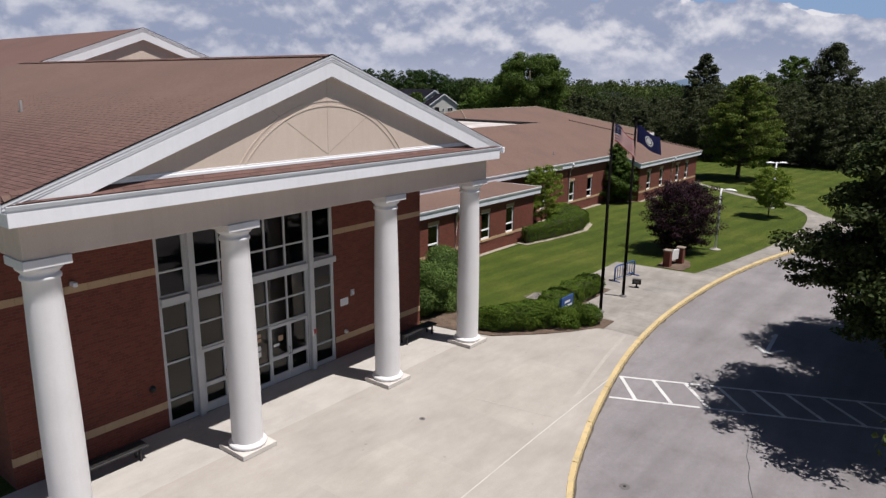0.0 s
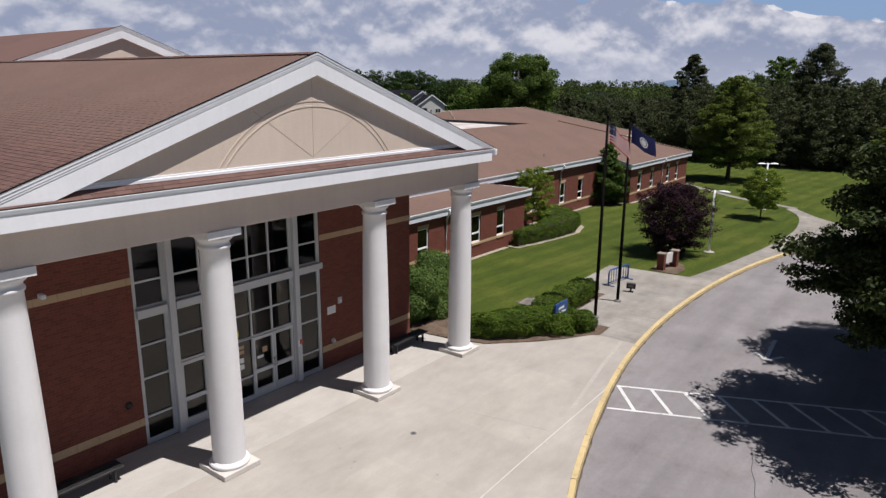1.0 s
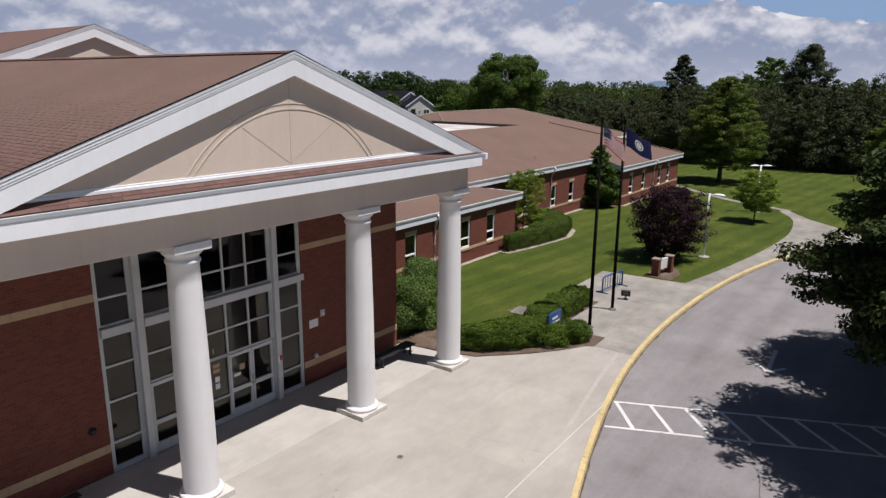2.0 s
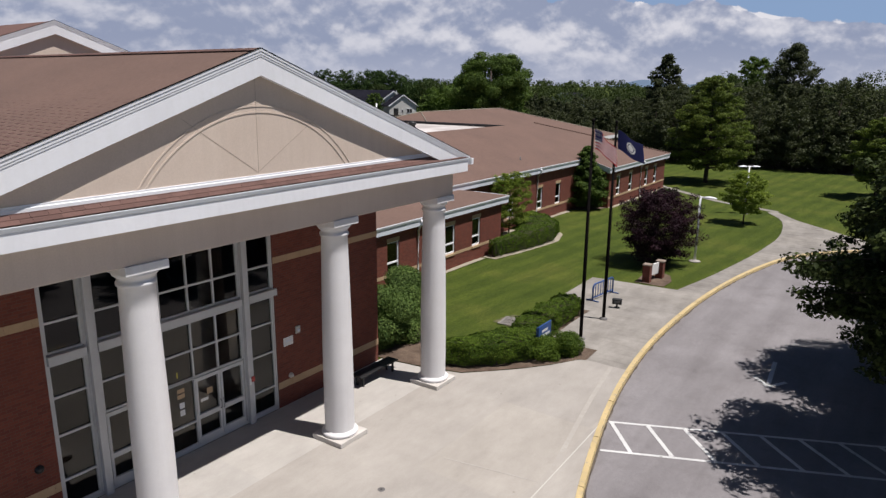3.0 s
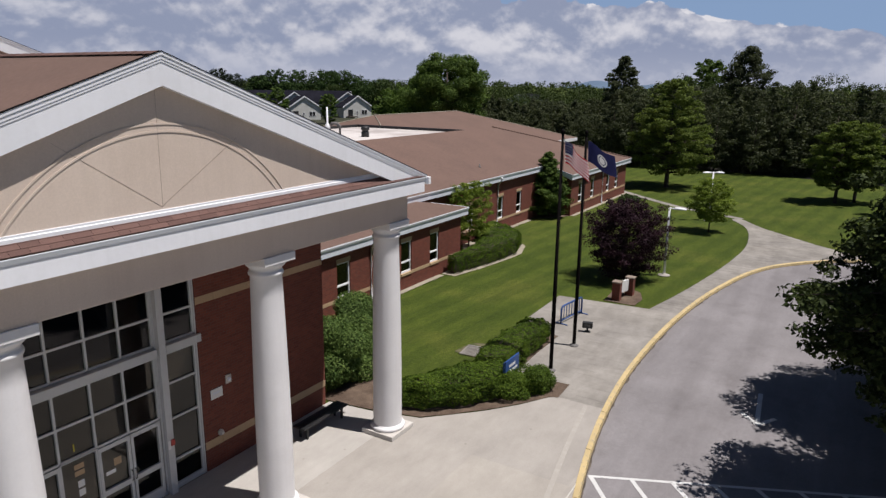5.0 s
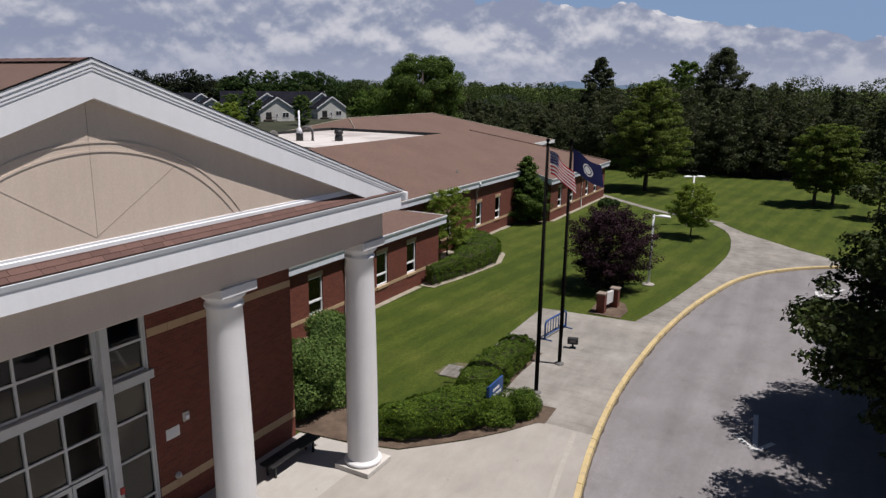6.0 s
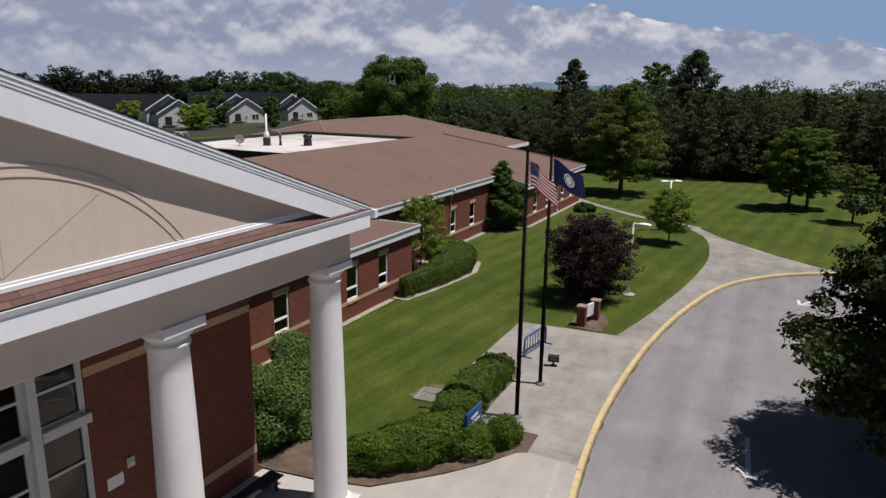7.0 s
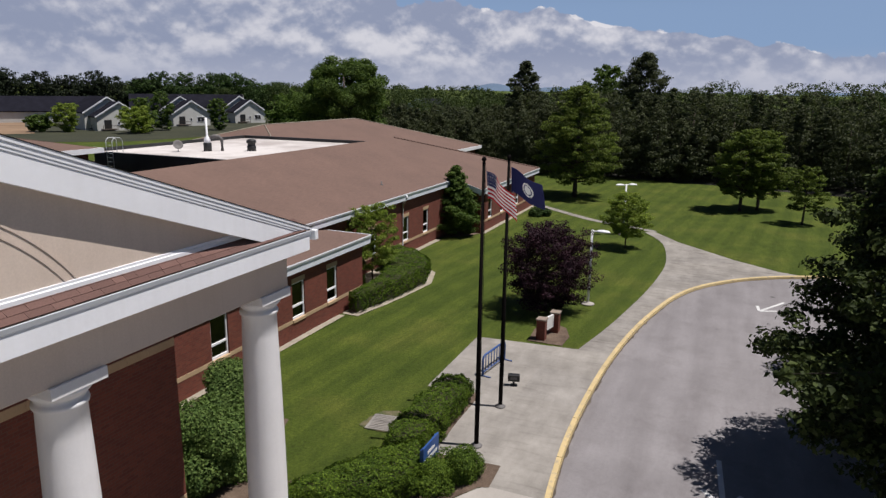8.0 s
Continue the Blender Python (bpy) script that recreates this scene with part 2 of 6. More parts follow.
def asphalt_material():
    m, nt, p = nodes_of("worn_asphalt")
    pos = position(nt)
    slow = noise_node(nt, 0.28, 6.0, 0.6, pos)
    base = ramp_node(nt, slow.outputs[0], [(0.3, (0.192, 0.180, 0.187)), (0.7, (0.250, 0.236, 0.245))]).outputs[0]
    st = noise_node(nt, 0.9, 6.0, 0.7, pos)
    sr = ramp_node(nt, st.outputs[0], [(0.50, (1, 1, 1)), (0.8, (0.74, 0.72, 0.71))]).outputs[0]
    col = mix_node(nt, base, sr, 0.8, "MULTIPLY")
    tr = noise_node(nt, 1.0, 5.0, 0.6, scaled(nt, pos, (1.1, 0.10, 1.0), rot=(0, 0, radians(-4))))
    trr = ramp_node(nt, tr.outputs[0], [(0.36, (0.80, 0.79, 0.79)), (0.62, (1.06, 1.06, 1.06))]).outputs[0]
    col = mix_node(nt, col, trr, 0.7, "MULTIPLY")
    mid = noise_node(nt, 6.0, 8.0, 0.85, pos)
    mr = ramp_node(nt, mid.outputs[0], [(0.34, (0.78, 0.78, 0.78)), (0.66, (1.12, 1.12, 1.12))]).outputs[0]
    col = mix_node(nt, col, mr, 0.45, "MULTIPLY")
    g = noise_node(nt, 45.0, 4.0, 0.8, pos)
    gr = ramp_node(nt, g.outputs[0], [(0.25, (0.62, 0.62, 0.62)), (0.75, (1.25, 1.25, 1.25))]).outputs[0]
    col = mix_node(nt, col, gr, 0.8, "MULTIPLY")
    sp = nt.nodes.new("ShaderNodeTexVoronoi")
    sp.inputs["Scale"].default_value = 0.33
    nt.links.new(pos, sp.inputs["Vector"])
    spot = ramp_node(nt, sp.outputs["Distance"], [(0.03, (0.35, 0.34, 0.33)), (0.06, (1, 1, 1))]).outputs[0]
    col = mix_node(nt, col, spot, 0.8, "MULTIPLY")
    nt.links.new(col, p.inputs["Base Color"])
    p.inputs["Roughness"].default_value = 0.9
    bump_on(nt, p, g.outputs[0], 0.5, 0.01)
    return m


def worn_paint(name, colour, under, amount, rough=0.75):
    """Paint on a hard surface, rubbed off in patches."""
    m, nt, p = nodes_of(name)
    pos = position(nt)
    a = noise_node(nt, 4.0, 7.0, 0.75, pos)
    f = ramp_node(nt, a.outputs[0], [(amount - 0.06, (1, 1, 1)), (amount + 0.06, (0, 0, 0))]).outputs[0]
    b = noise_node(nt, 0.8, 5.0, 0.6, pos)
    shade = ramp_node(nt, b.outputs[0], [(0.3, tuple(0.8 * c for c in colour)), (0.7, colour)]).outputs[0]
    col = mix_node(nt, shade, under, f)
    nt.links.new(col, p.inputs["Base Color"])
    p.inputs["Roughness"].default_value = rough
    bump_on(nt, p, a.outputs[0], 0.1, 0.005)
    return m


def glass_material(name, tint):
    m, nt, p = nodes_of(name)
    nt.nodes.remove(p)
    fr = nt.nodes.new("ShaderNodeFresnel")
    fr.inputs[0].default_value = 1.5
    gl = nt.nodes.new("ShaderNodeBsdfGlossy")
    gl.inputs["Roughness"].default_value = 0.02
    tr = nt.nodes.new("ShaderNodeBsdfTransparent")
    tr.inputs[0].default_value = (*tint, 1)
    ms = nt.nodes.new("ShaderNodeMixShader")
    nt.links.new(fr.outputs[0], ms.inputs[0])
    nt.links.new(tr.outputs[0], ms.inputs[1])
    nt.links.new(gl.outputs[0], ms.inputs[2])
    nt.links.new(ms.outputs[0], nt.nodes["Material Output"].inputs[0])
    return m


BRICK = brick_material("red_brick", (0.168, 0.042, 0.025), (0.122, 0.029, 0.018), (0.128, 0.066, 0.050))
BAND = mottled("buff_block", (0.40, 0.275, 0.165), (0.48, 0.345, 0.215), 0.85, 0.8, 20.0, 0.15, 0.006)
STUCCO = mottled("beige_render", (0.60, 0.495, 0.42), (0.66, 0.555, 0.475), 0.9, 0.6, 30.0, 0.1, 0.004, streak=0.12)
STUCCO_JOINT = mottled("render_joint_bead", (0.38, 0.31, 0.26), (0.46, 0.38, 0.32), 0.9)
WHITE = mottled("white_painted_metal", (0.76, 0.77, 0.81), (0.83, 0.84, 0.88), 0.5, 0.7, 12.0, 0.03, 0.003, grain=0.08, streak=0.1)
DRIP = mottled("pale_grey_metal", (0.60, 0.63, 0.67), (0.70, 0.73, 0.77), 0.4, 0.8, 10.0, 0.02, 0.003, grain=0.1)
GUTTER = mottled("blue_grey_gutter", (0.62, 0.65, 0.72), (0.71, 0.74, 0.81), 0.5, 0.9, 10.0, 0.02, 0.003, grain=0.1, streak=0.2)
COLUMN = mottled("white_column_paint", (0.68, 0.67, 0.68), (0.75, 0.74, 0.75), 0.6, 0.8, 18.0, 0.03, 0.003, grain=0.08, streak=0.12)
PLINTH = mottled("cast_stone", (0.50, 0.47, 0.44), (0.58, 0.55, 0.52), 0.85, 1.2, 22.0, 0.1, 0.004)
SHINGLE = shingle_material("brown_shingle", (0.108, 0.058, 0.050), (0.150, 0.083, 0.071), False)
ROOFING = shingle_material("brown_roofing", (0.158, 0.099, 0.080), (0.158, 0.099, 0.080), True)
ALU = mottled("clear_anodised_aluminium", (0.46, 0.47, 0.48), (0.54, 0.55, 0.56), 0.4, 1.0, 15.0, 0.0, 0.002, metal=0.0, grain=0.1)
GLASS = glass_material("tinted_glass", (0.30, 0.28, 0.25))
# near-black colours that carry the dimness of the rooms behind glass
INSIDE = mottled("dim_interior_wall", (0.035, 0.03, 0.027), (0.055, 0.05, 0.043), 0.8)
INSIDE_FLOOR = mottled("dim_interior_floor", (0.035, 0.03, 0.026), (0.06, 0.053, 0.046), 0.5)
BLIND = mottled("window_blind", (0.155, 0.145, 0.12), (0.20, 0.185, 0.15), 0.85)
MEMBRANE = mottled("pale_roof_membrane", (0.40, 0.36, 0.345), (0.62, 0.585, 0.57), 0.85, 0.22, 2.5, 0.1, 0.01, spread=(0.35, 0.6))
BLACK_RUBBER = mottled("black_roof_membrane", (0.012, 0.012, 0.013), (0.03, 0.03, 0.032), 0.6)
GRASS = grass_material()
CONCRETE = concrete_material("plaza_concrete", (0.335, 0.311, 0.286), (0.405, 0.378, 0.348))
PORCH_SLAB = concrete_material("porch_concrete", (0.39, 0.370, 0.350), (0.455, 0.435, 0.412))
WALKWAY = concrete_material("walkway_concrete", (0.20, 0.186, 0.172), (0.33, 0.31, 0.287), 0.8)
COURT = concrete_material("court_concrete", (0.22, 0.205, 0.19), (0.34, 0.32, 0.298), 0.35)
PALE = worn_paint("pale_worn_concrete", (0.41, 0.383, 0.352), (0.35, 0.325, 0.297), 0.52, 0.9)
JOINT = mottled("joint_filler", (0.10, 0.092, 0.082), (0.20, 0.185, 0.165), 0.95, 0.8)
ASPHALT = asphalt_material()
PALE_JOINT = mottled("pale_joint_sealant", (0.46, 0.44, 0.41), (0.56, 0.54, 0.50), 0.9, 1.5)
DARK_GRASS = mottled("unmown_grass", (0.018, 0.022, 0.009), (0.042, 0.044, 0.020), 0.95, 0.12, 1.5, 0.6, 0.1, grain=0.5)
KERB_YELLOW = worn_paint("yellow_kerb_paint", (0.56, 0.43, 0.22), (0.30, 0.26, 0.20), 0.41)
ROAD_WHITE = worn_paint("white_road_paint", (0.62, 0.62, 0.62), (0.19, 0.185, 0.18), 0.37)
THIN_TURF = mottled("thin_turf", (0.060, 0.075, 0.022), (0.15, 0.125, 0.07), 0.95, 1.6, 16.0, 0.5, 0.04, spread=(0.42, 0.6), grain=0.6)
DIRT = mottled("gutter_dirt", (0.045, 0.036, 0.028), (0.13, 0.108, 0.085), 0.95, 2.5, 25.0, 0.4, 0.01)
# canopy shade under the pines, painted as a near-black ground colour
PINE_SHADE = mottled("needle_litter", (0.010, 0.010, 0.006), (0.026, 0.024, 0.014), 0.95, 0.4, 6.0, 0.6, 0.05, grain=0.5)
MULCH = mottled("bark_mulch", (0.085, 0.055, 0.038), (0.19, 0.135, 0.098), 0.95, 1.5, 30.0, 0.9, 0.05, grain=0.6)
EDGE_STONE = mottled("pale_edging", (0.25, 0.22, 0.17), (0.36, 0.32, 0.255), 0.95, 2.0, 18.0, 0.4, 0.02)
BRONZE = mottled("dark_bronze_metal", (0.006, 0.005, 0.005), (0.012, 0.010, 0.010), 0.8, 1.0, 8.0, 0.0, 0.002)
BRONZE.node_tree.nodes["Principled BSDF"].inputs["Specular IOR Level"].default_value = 0.04
BLACK = mottled("black_metal", (0.008, 0.008, 0.009), (0.022, 0.022, 0.024), 0.5)
BLUE = mottled("blue_enamel", (0.020, 0.060, 0.20), (0.030, 0.085, 0.27), 0.45, 1.0, 20.0, 0.02, 0.002, grain=0.1)
BARK = mottled("tree_bark", (0.035, 0.026, 0.02), (0.085, 0.065, 0.05), 0.95, 3.0, 12.0, 0.8, 0.03, grain=0.5)
LEAF = leaf_material("maple_leaf", (0.042, 0.076, 0.016), (0.130, 0.190, 0.045), 0.3)
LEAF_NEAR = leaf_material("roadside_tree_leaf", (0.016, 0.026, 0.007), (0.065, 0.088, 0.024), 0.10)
LEAF_LIGHT = leaf_material("young_tree_leaf", (0.115, 0.165, 0.026), (0.29, 0.36, 0.075), 0.4)
LEAF_OAK = leaf_material("lawn_oak_leaf", (0.074, 0.104, 0.024), (0.195, 0.245, 0.062), 0.4)
LEAF_HEDGE = leaf_material("hedge_leaf", (0.028, 0.056, 0.007), (0.135, 0.205, 0.024), 0.15)
LEAF_SHRUB = leaf_material("shrub_leaf", (0.046, 0.086, 0.020), (0.150, 0.215, 0.062), 0.2)
LEAF_PINE = leaf_material("pine_needles", (0.052, 0.062, 0.034), (0.080, 0.094, 0.050), 0.3)
LEAF_WOOD = leaf_material("woodland_leaf", (0.034, 0.052, 0.017), (0.078, 0.108, 0.036), 0.25)
LEAF_DARK = leaf_material("dark_evergreen", (0.020, 0.042, 0.013), (0.07, 0.115, 0.034), 0.2)
# leaf colour taken near black to carry the far row's shading
LEAF_SHADE_TONED = leaf_material("gloomy_conifer", (0.010, 0.016, 0.009), (0.030, 0.042, 0.022), 0.1)
PLINTH_DULL = mottled("weathered_cap_stone", (0.20, 0.16, 0.13), (0.30, 0.24, 0.20), 0.9, 2.0)
LEAF_PURPLE = leaf_material("purple_leaf", (0.014, 0.006, 0.011), (0.052, 0.022, 0.036), 0.15)
SIDING = mottled("grey_siding", (0.52, 0.52, 0.50), (0.60, 0.60, 0.58), 0.8)
DARK_SHINGLE = mottled("charcoal_shingle", (0.009, 0.009, 0.014), (0.017, 0.017, 0.026), 0.95, 0.5, 4.0)
DARK_SHINGLE.node_tree.nodes["Principled BSDF"].inputs["Specular IOR Level"].default_value = 0.08
# distance haze is mixed into the hills' own blue colour
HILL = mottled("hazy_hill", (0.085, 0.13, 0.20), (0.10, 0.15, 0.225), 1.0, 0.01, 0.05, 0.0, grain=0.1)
SIGN_WHITE = mottled("white_sign_face", (0.70, 0.70, 0.70), (0.78, 0.78, 0.78), 0.5)
RED = mottled("red_enamel", (0.35, 0.03, 0.025), (0.45, 0.04, 0.03), 0.4)
VENT_GREY = mottled("dull_grey_pipe", (0.10, 0.095, 0.095), (0.15, 0.14, 0.14), 0.7)
YELLOW = mottled("yellow_vinyl", (0.55, 0.48, 0.03), (0.65, 0.57, 0.04), 0.5)
FLAG_RED = mottled("flag_red", (0.50, 0.012, 0.03), (0.56, 0.018, 0.04), 0.9)
FLAG_WHITE = mottled("flag_white", (0.80, 0.79, 0.79), (0.85, 0.84, 0.84), 0.8)
FLAG_BLUE = mottled("flag_blue", (0.022, 0.026, 0.12), (0.034, 0.04, 0.17), 0.8)
for cloth_paint in (FLAG_RED, FLAG_WHITE, FLAG_BLUE):
    tree_of = cloth_paint.node_tree
    shine = tree_of.nodes.new("ShaderNodeBsdfTranslucent")
    tree_of.links.new(tree_of.nodes["Principled BSDF"].inputs["Base Color"].links[0].from_socket, shine.inputs[0])
    both = tree_of.nodes.new("ShaderNodeMixShader")
    both.inputs[0].default_value = 0.5
    tree_of.links.new(tree_of.nodes["Principled BSDF"].outputs[0], both.inputs[1])
    tree_of.links.new(shine.outputs[0], both.inputs[2])
    tree_of.links.new(both.outputs[0], tree_of.nodes["Material Output"].inputs[0])
EARTH = mottled("bare_earth", (0.16, 0.10, 0.06), (0.28, 0.19, 0.12), 0.95, 0.1, 1.0)


# ---- building blocks ----
PLACE = {}  # world matrix of each parent


def thing(name, at, label, category, group="", kind=""):
    ob = new(name)
    ob.location = at
    ob.empty_display_size = 0.3
    PLACE[ob] = Matrix.Translation(at)
    return tagged(ob, label, category, group, kind)


def mesh_of(name, bm, material):
    if not isinstance(bm, bmesh.types.BMesh):
        return bm
    me = bpy.data.meshes.new(name)
    bm.to_mesh(me)
    bm.free()
    me.materials.append(material)
    return me


def part(name, bm, material, parent, label="", m=None):
    """Links a bmesh (or a shared mesh) as one object under a thing or a part; vertices are in world metres unless m places them."""
    ob = new(name, mesh_of(name, bm, material))
    ob.parent = parent
    ob.matrix_parent_inverse = PLACE[parent].inverted()
    if m is not None:
        ob.matrix_basis = m
    PLACE[ob] = m if m is not None else Matrix()
    if label:
        ob["label"] = label
    return ob


def solo(name, bm, material, label="", category="", group="", kind=""):
    ob = new(name, mesh_of(name, bm, material))
    PLACE[ob] = Matrix()
    return tagged(ob, label, category, group, kind)


def box(bm, x0, x1, y0, y1, z0, z1):
    v = [bm.verts.new(p) for p in ((x0, y0, z0), (x1, y0, z0), (x1, y1, z0), (x0, y1, z0), (x0, y0, z1), (x1, y0, z1), (x1, y1, z1), (x0, y1, z1))]
    for f in ((3, 2, 1, 0), (4, 5, 6, 7), (0, 1, 5, 4), (1, 2, 6, 5), (2, 3, 7, 6), (3, 0, 4, 7)):
        bm.faces.new([v[i] for i in f])
    return v


def boxes(*dims, bevel=0.0):
    bm = bmesh.new()
    for d in dims:
        box(bm, *d)
    if bevel:
        bmesh.ops.bevel(bm, geom=bm.edges[:], offset=bevel, segments=1, affect="EDGES")
    return bm


def prism(bm, outline, offset):
    """Closed solid from a planar outline of points, pushed along a vector."""
    off = Vector(offset)
    a = [bm.verts.new(p) for p in outline]
    b = [bm.verts.new(Vector(p) + off) for p in outline]
    n = len(a)
    bm.faces.new(a)
    bm.faces.new(b[::-1])
    for i in range(n):
        bm.faces.new((a[i], b[i], b[(i + 1) % n], a[(i + 1) % n]))
    bmesh.ops.recalc_face_normals(bm, faces=bm.faces[:])
    return bm


def solid(outline, offset, shift=(0, 0, 0)):
    return prism(bmesh.new(), [Vector(p) + Vector(shift) for p in outline], offset)


def lathe(bm, profile, at=(0, 0, 0), n=40, smooth=True):
    """Turned solid: profile of (radius, height)."""
    rings = []
    for r, z in profile:
        rings.append([bm.verts.new((at[0] + r * math.cos(2 * math.pi * i / n), at[1] + r * math.sin(2 * math.pi * i / n), at[2] + z)) for i in range(n)])
    for a, b in zip(rings, rings[1:]):
        for i in range(n):
            f = bm.faces.new((a[i], a[(i + 1) % n], b[(i + 1) % n], b[i]))
            f.smooth = smooth
    bm.faces.new(rings[0][::-1])
    bm.faces.new(rings[-1])
    return bm


def tube(bm, points, radii, n=8):
    """Tapered tube through points."""
    rings = []
    pts = [Vector(p) for p in points]
    for i, p in enumerate(pts):
        d = (pts[min(i + 1, len(pts) - 1)] - pts[max(i - 1, 0)]).normalized()
        q = d.to_track_quat("Z", "Y")
        rings.append([bm.verts.new(p + q @ Vector((radii[i] * math.cos(2 * math.pi * k / n), radii[i] * math.sin(2 * math.pi * k / n), 0))) for k in range(n)])
    for a, b in zip(rings, rings[1:]):
        for i in range(n):
            f = bm.faces.new((a[i], a[(i + 1) % n], b[(i + 1) % n], b[i]))
            f.smooth = True
    bm.faces.new(rings[0][::-1])
    bm.faces.new(rings[-1])
    return bm


def spline(points, step=1.0):
    """Smooth curve through plan points, sampled evenly enough."""
    p = [Vector(q) for q in points]
    p = [2 * p[0] - p[1]] + p + [2 * p[-1] - p[-2]]
    out = []
    for i in range(1, len(p) - 2):
        n = max(2, round((p[i + 1] - p[i]).length / step))
        for k in range(n):
            t = k / n
            out.append(0.5 * (2 * p[i] + (p[i + 1] - p[i - 1]) * t + (2 * p[i - 1] - 5 * p[i] + 4 * p[i + 1] - p[i + 2]) * t * t + (3 * p[i] - p[i - 1] - 3 * p[i + 1] + p[i + 2]) * t ** 3))
    out.append(p[-2])
    return out


def leaf_mesh(name, centre, normal, size, rng, material, stretch=0.6):
    """Many small bent leaves (two triangles each) as one mesh."""
    n = len(centre)
    normal = normal / np.linalg.norm(normal, axis=1, keepdims=True)
    r = rng.normal(size=(n, 3))
    u = np.cross(normal, r)
    u /= np.linalg.norm(u, axis=1, keepdims=True)
    v = np.cross(normal, u)
    s = size * rng.uniform(0.6, 1.25, (n, 1))
    a, c = centre - u * s, centre + u * s
    b = centre - v * s * stretch + normal * s * 0.22
    d = centre + v * s * stretch + normal * s * 0.22
    verts = np.stack((a, b, c, d), 1).reshape(-1, 3)
    me = bpy.data.meshes.new(name)
    me.vertices.add(4 * n)
    me.vertices.foreach_set("co", verts.astype(np.float32).ravel())
    idx = np.arange(4 * n).reshape(-1, 4)
    tri = np.stack((idx[:, (0, 1, 2)], idx[:, (0, 2, 3)]), 1).reshape(-1, 3)
    me.loops.add(6 * n)
    me.loops.foreach_set("vertex_index", tri.astype(np.int32).ravel())
    me.polygons.add(2 * n)
    me.polygons.foreach_set("loop_start", np.arange(0, 6 * n, 3, dtype=np.int32))
    me.update(calc_edges=True)
    me.materials.append(material)
    return me


def lobe_leaves(lobes, n, rng, shell=0.72, up=0.35):
    """Leaf centres and normals on the outer shells of ellipsoid lobes (rows of x y z rx ry rz)."""
    lobes = np.array(lobes, float)
    area = (lobes[:, 3] * lobes[:, 4] + lobes[:, 5] * lobes[:, 3] + lobes[:, 4] * lobes[:, 5])
    pick = rng.choice(len(lobes), n, p=area / area.sum())
    d = rng.normal(size=(n, 3))
    d /= np.linalg.norm(d, axis=1, keepdims=True)
    rad = rng.uniform(shell, 1.06, (n, 1))
    c = lobes[pick, :3] + d * lobes[pick, 3:] * rad
    nor = d + rng.normal(size=(n, 3)) * 0.55 + np.array((0, 0, up))
    return c, nor


def crown_lobes(rng, at, base, top, radius, count, lobe=0.36, shape="round"):
    """Lobes that fill a crown between two heights; shape: round, cone or egg."""
    out = []
    h = top - base
    for i in range(count):
        f = (i + 0.5) / count if shape == "cone" else rng.uniform(0.04, 0.97)
        wide = {"round": math.sqrt(max(0.05, 1 - (2 * f - 1) ** 2 * 0.92)), "egg": math.sqrt(max(0.05, 1 - (1.75 * f - 0.62) ** 2 * 0.75)), "cone": 1.0 - 0.86 * f}[shape]
        a = rng.uniform(0, 2 * math.pi)
        rr = radius * wide * rng.uniform(0.35, 0.80) if shape != "cone" else radius * wide * rng.uniform(0.2, 0.6)
        s = radius * lobe * rng.uniform(0.7, 1.25) * (0.55 + 0.45 * wide)
        out.append((at[0] + rr * math.cos(a), at[1] + rr * math.sin(a), base + f * h * 0.92 + 0.04 * h, s, s, s * rng.uniform(0.45, 0.8)))
    return out


def trunk_mesh(rng, at, base, top, radius, lobes, limbs=9):
    bm = bmesh.new()
    x, y, z = at
    bend = [rng.uniform(-0.04, 0.04) * (top - z) for _ in range(4)]
    pts = [(x, y, z - 0.1), (x + bend[0] * 0.3, y + bend[1] * 0.3, z + (base - z) * 0.6), (x + bend[0], y + bend[1], base + (top - base) * 0.3), (x + bend[2], y + bend[3], base + (top - base) * 0.78)]
    tube(bm, pts, [radius * 1.35, radius, radius * 0.72, radius * 0.2], 10)
    for k in rng.choice(len(lobes), min(limbs, len(lobes)), replace=False):
        lx, ly, lz = lobes[k][:3]
        zs = max(z + (base - z) * 0.75, min(lz - 0.35 * math.hypot(lx - x, ly - y), base + (top - base) * 0.6))
        mid = ((x + lx) / 2, (y + ly) / 2, zs + (lz - zs) * 0.62)
        tube(bm, [(x, y, zs), mid, (lx, ly, lz)], [radius * 0.5, radius * 0.3, radius * 0.08], 6)
    return bm


def tree(at, top, radius, base, leaves, size, leaf, trunk, seed, label, category="tree", shape="round", count=22, lobe=0.36, limbs=9, name="tree", group="trees on the lawn", shell=0.45):
    rng = np.random.default_rng(seed)
    root = thing(name, at, label, category, group)
    lobes = crown_lobes(rng, at, base, top, radius, count, lobe, shape)
    part("trunk", trunk_mesh(rng, at, base, top, trunk, lobes, limbs), BARK, root)
    c, nor = lobe_leaves(lobes, leaves, rng, shell)
    part("crown", leaf_mesh("crown", c, nor, size, rng, leaf), leaf, root)
    return root


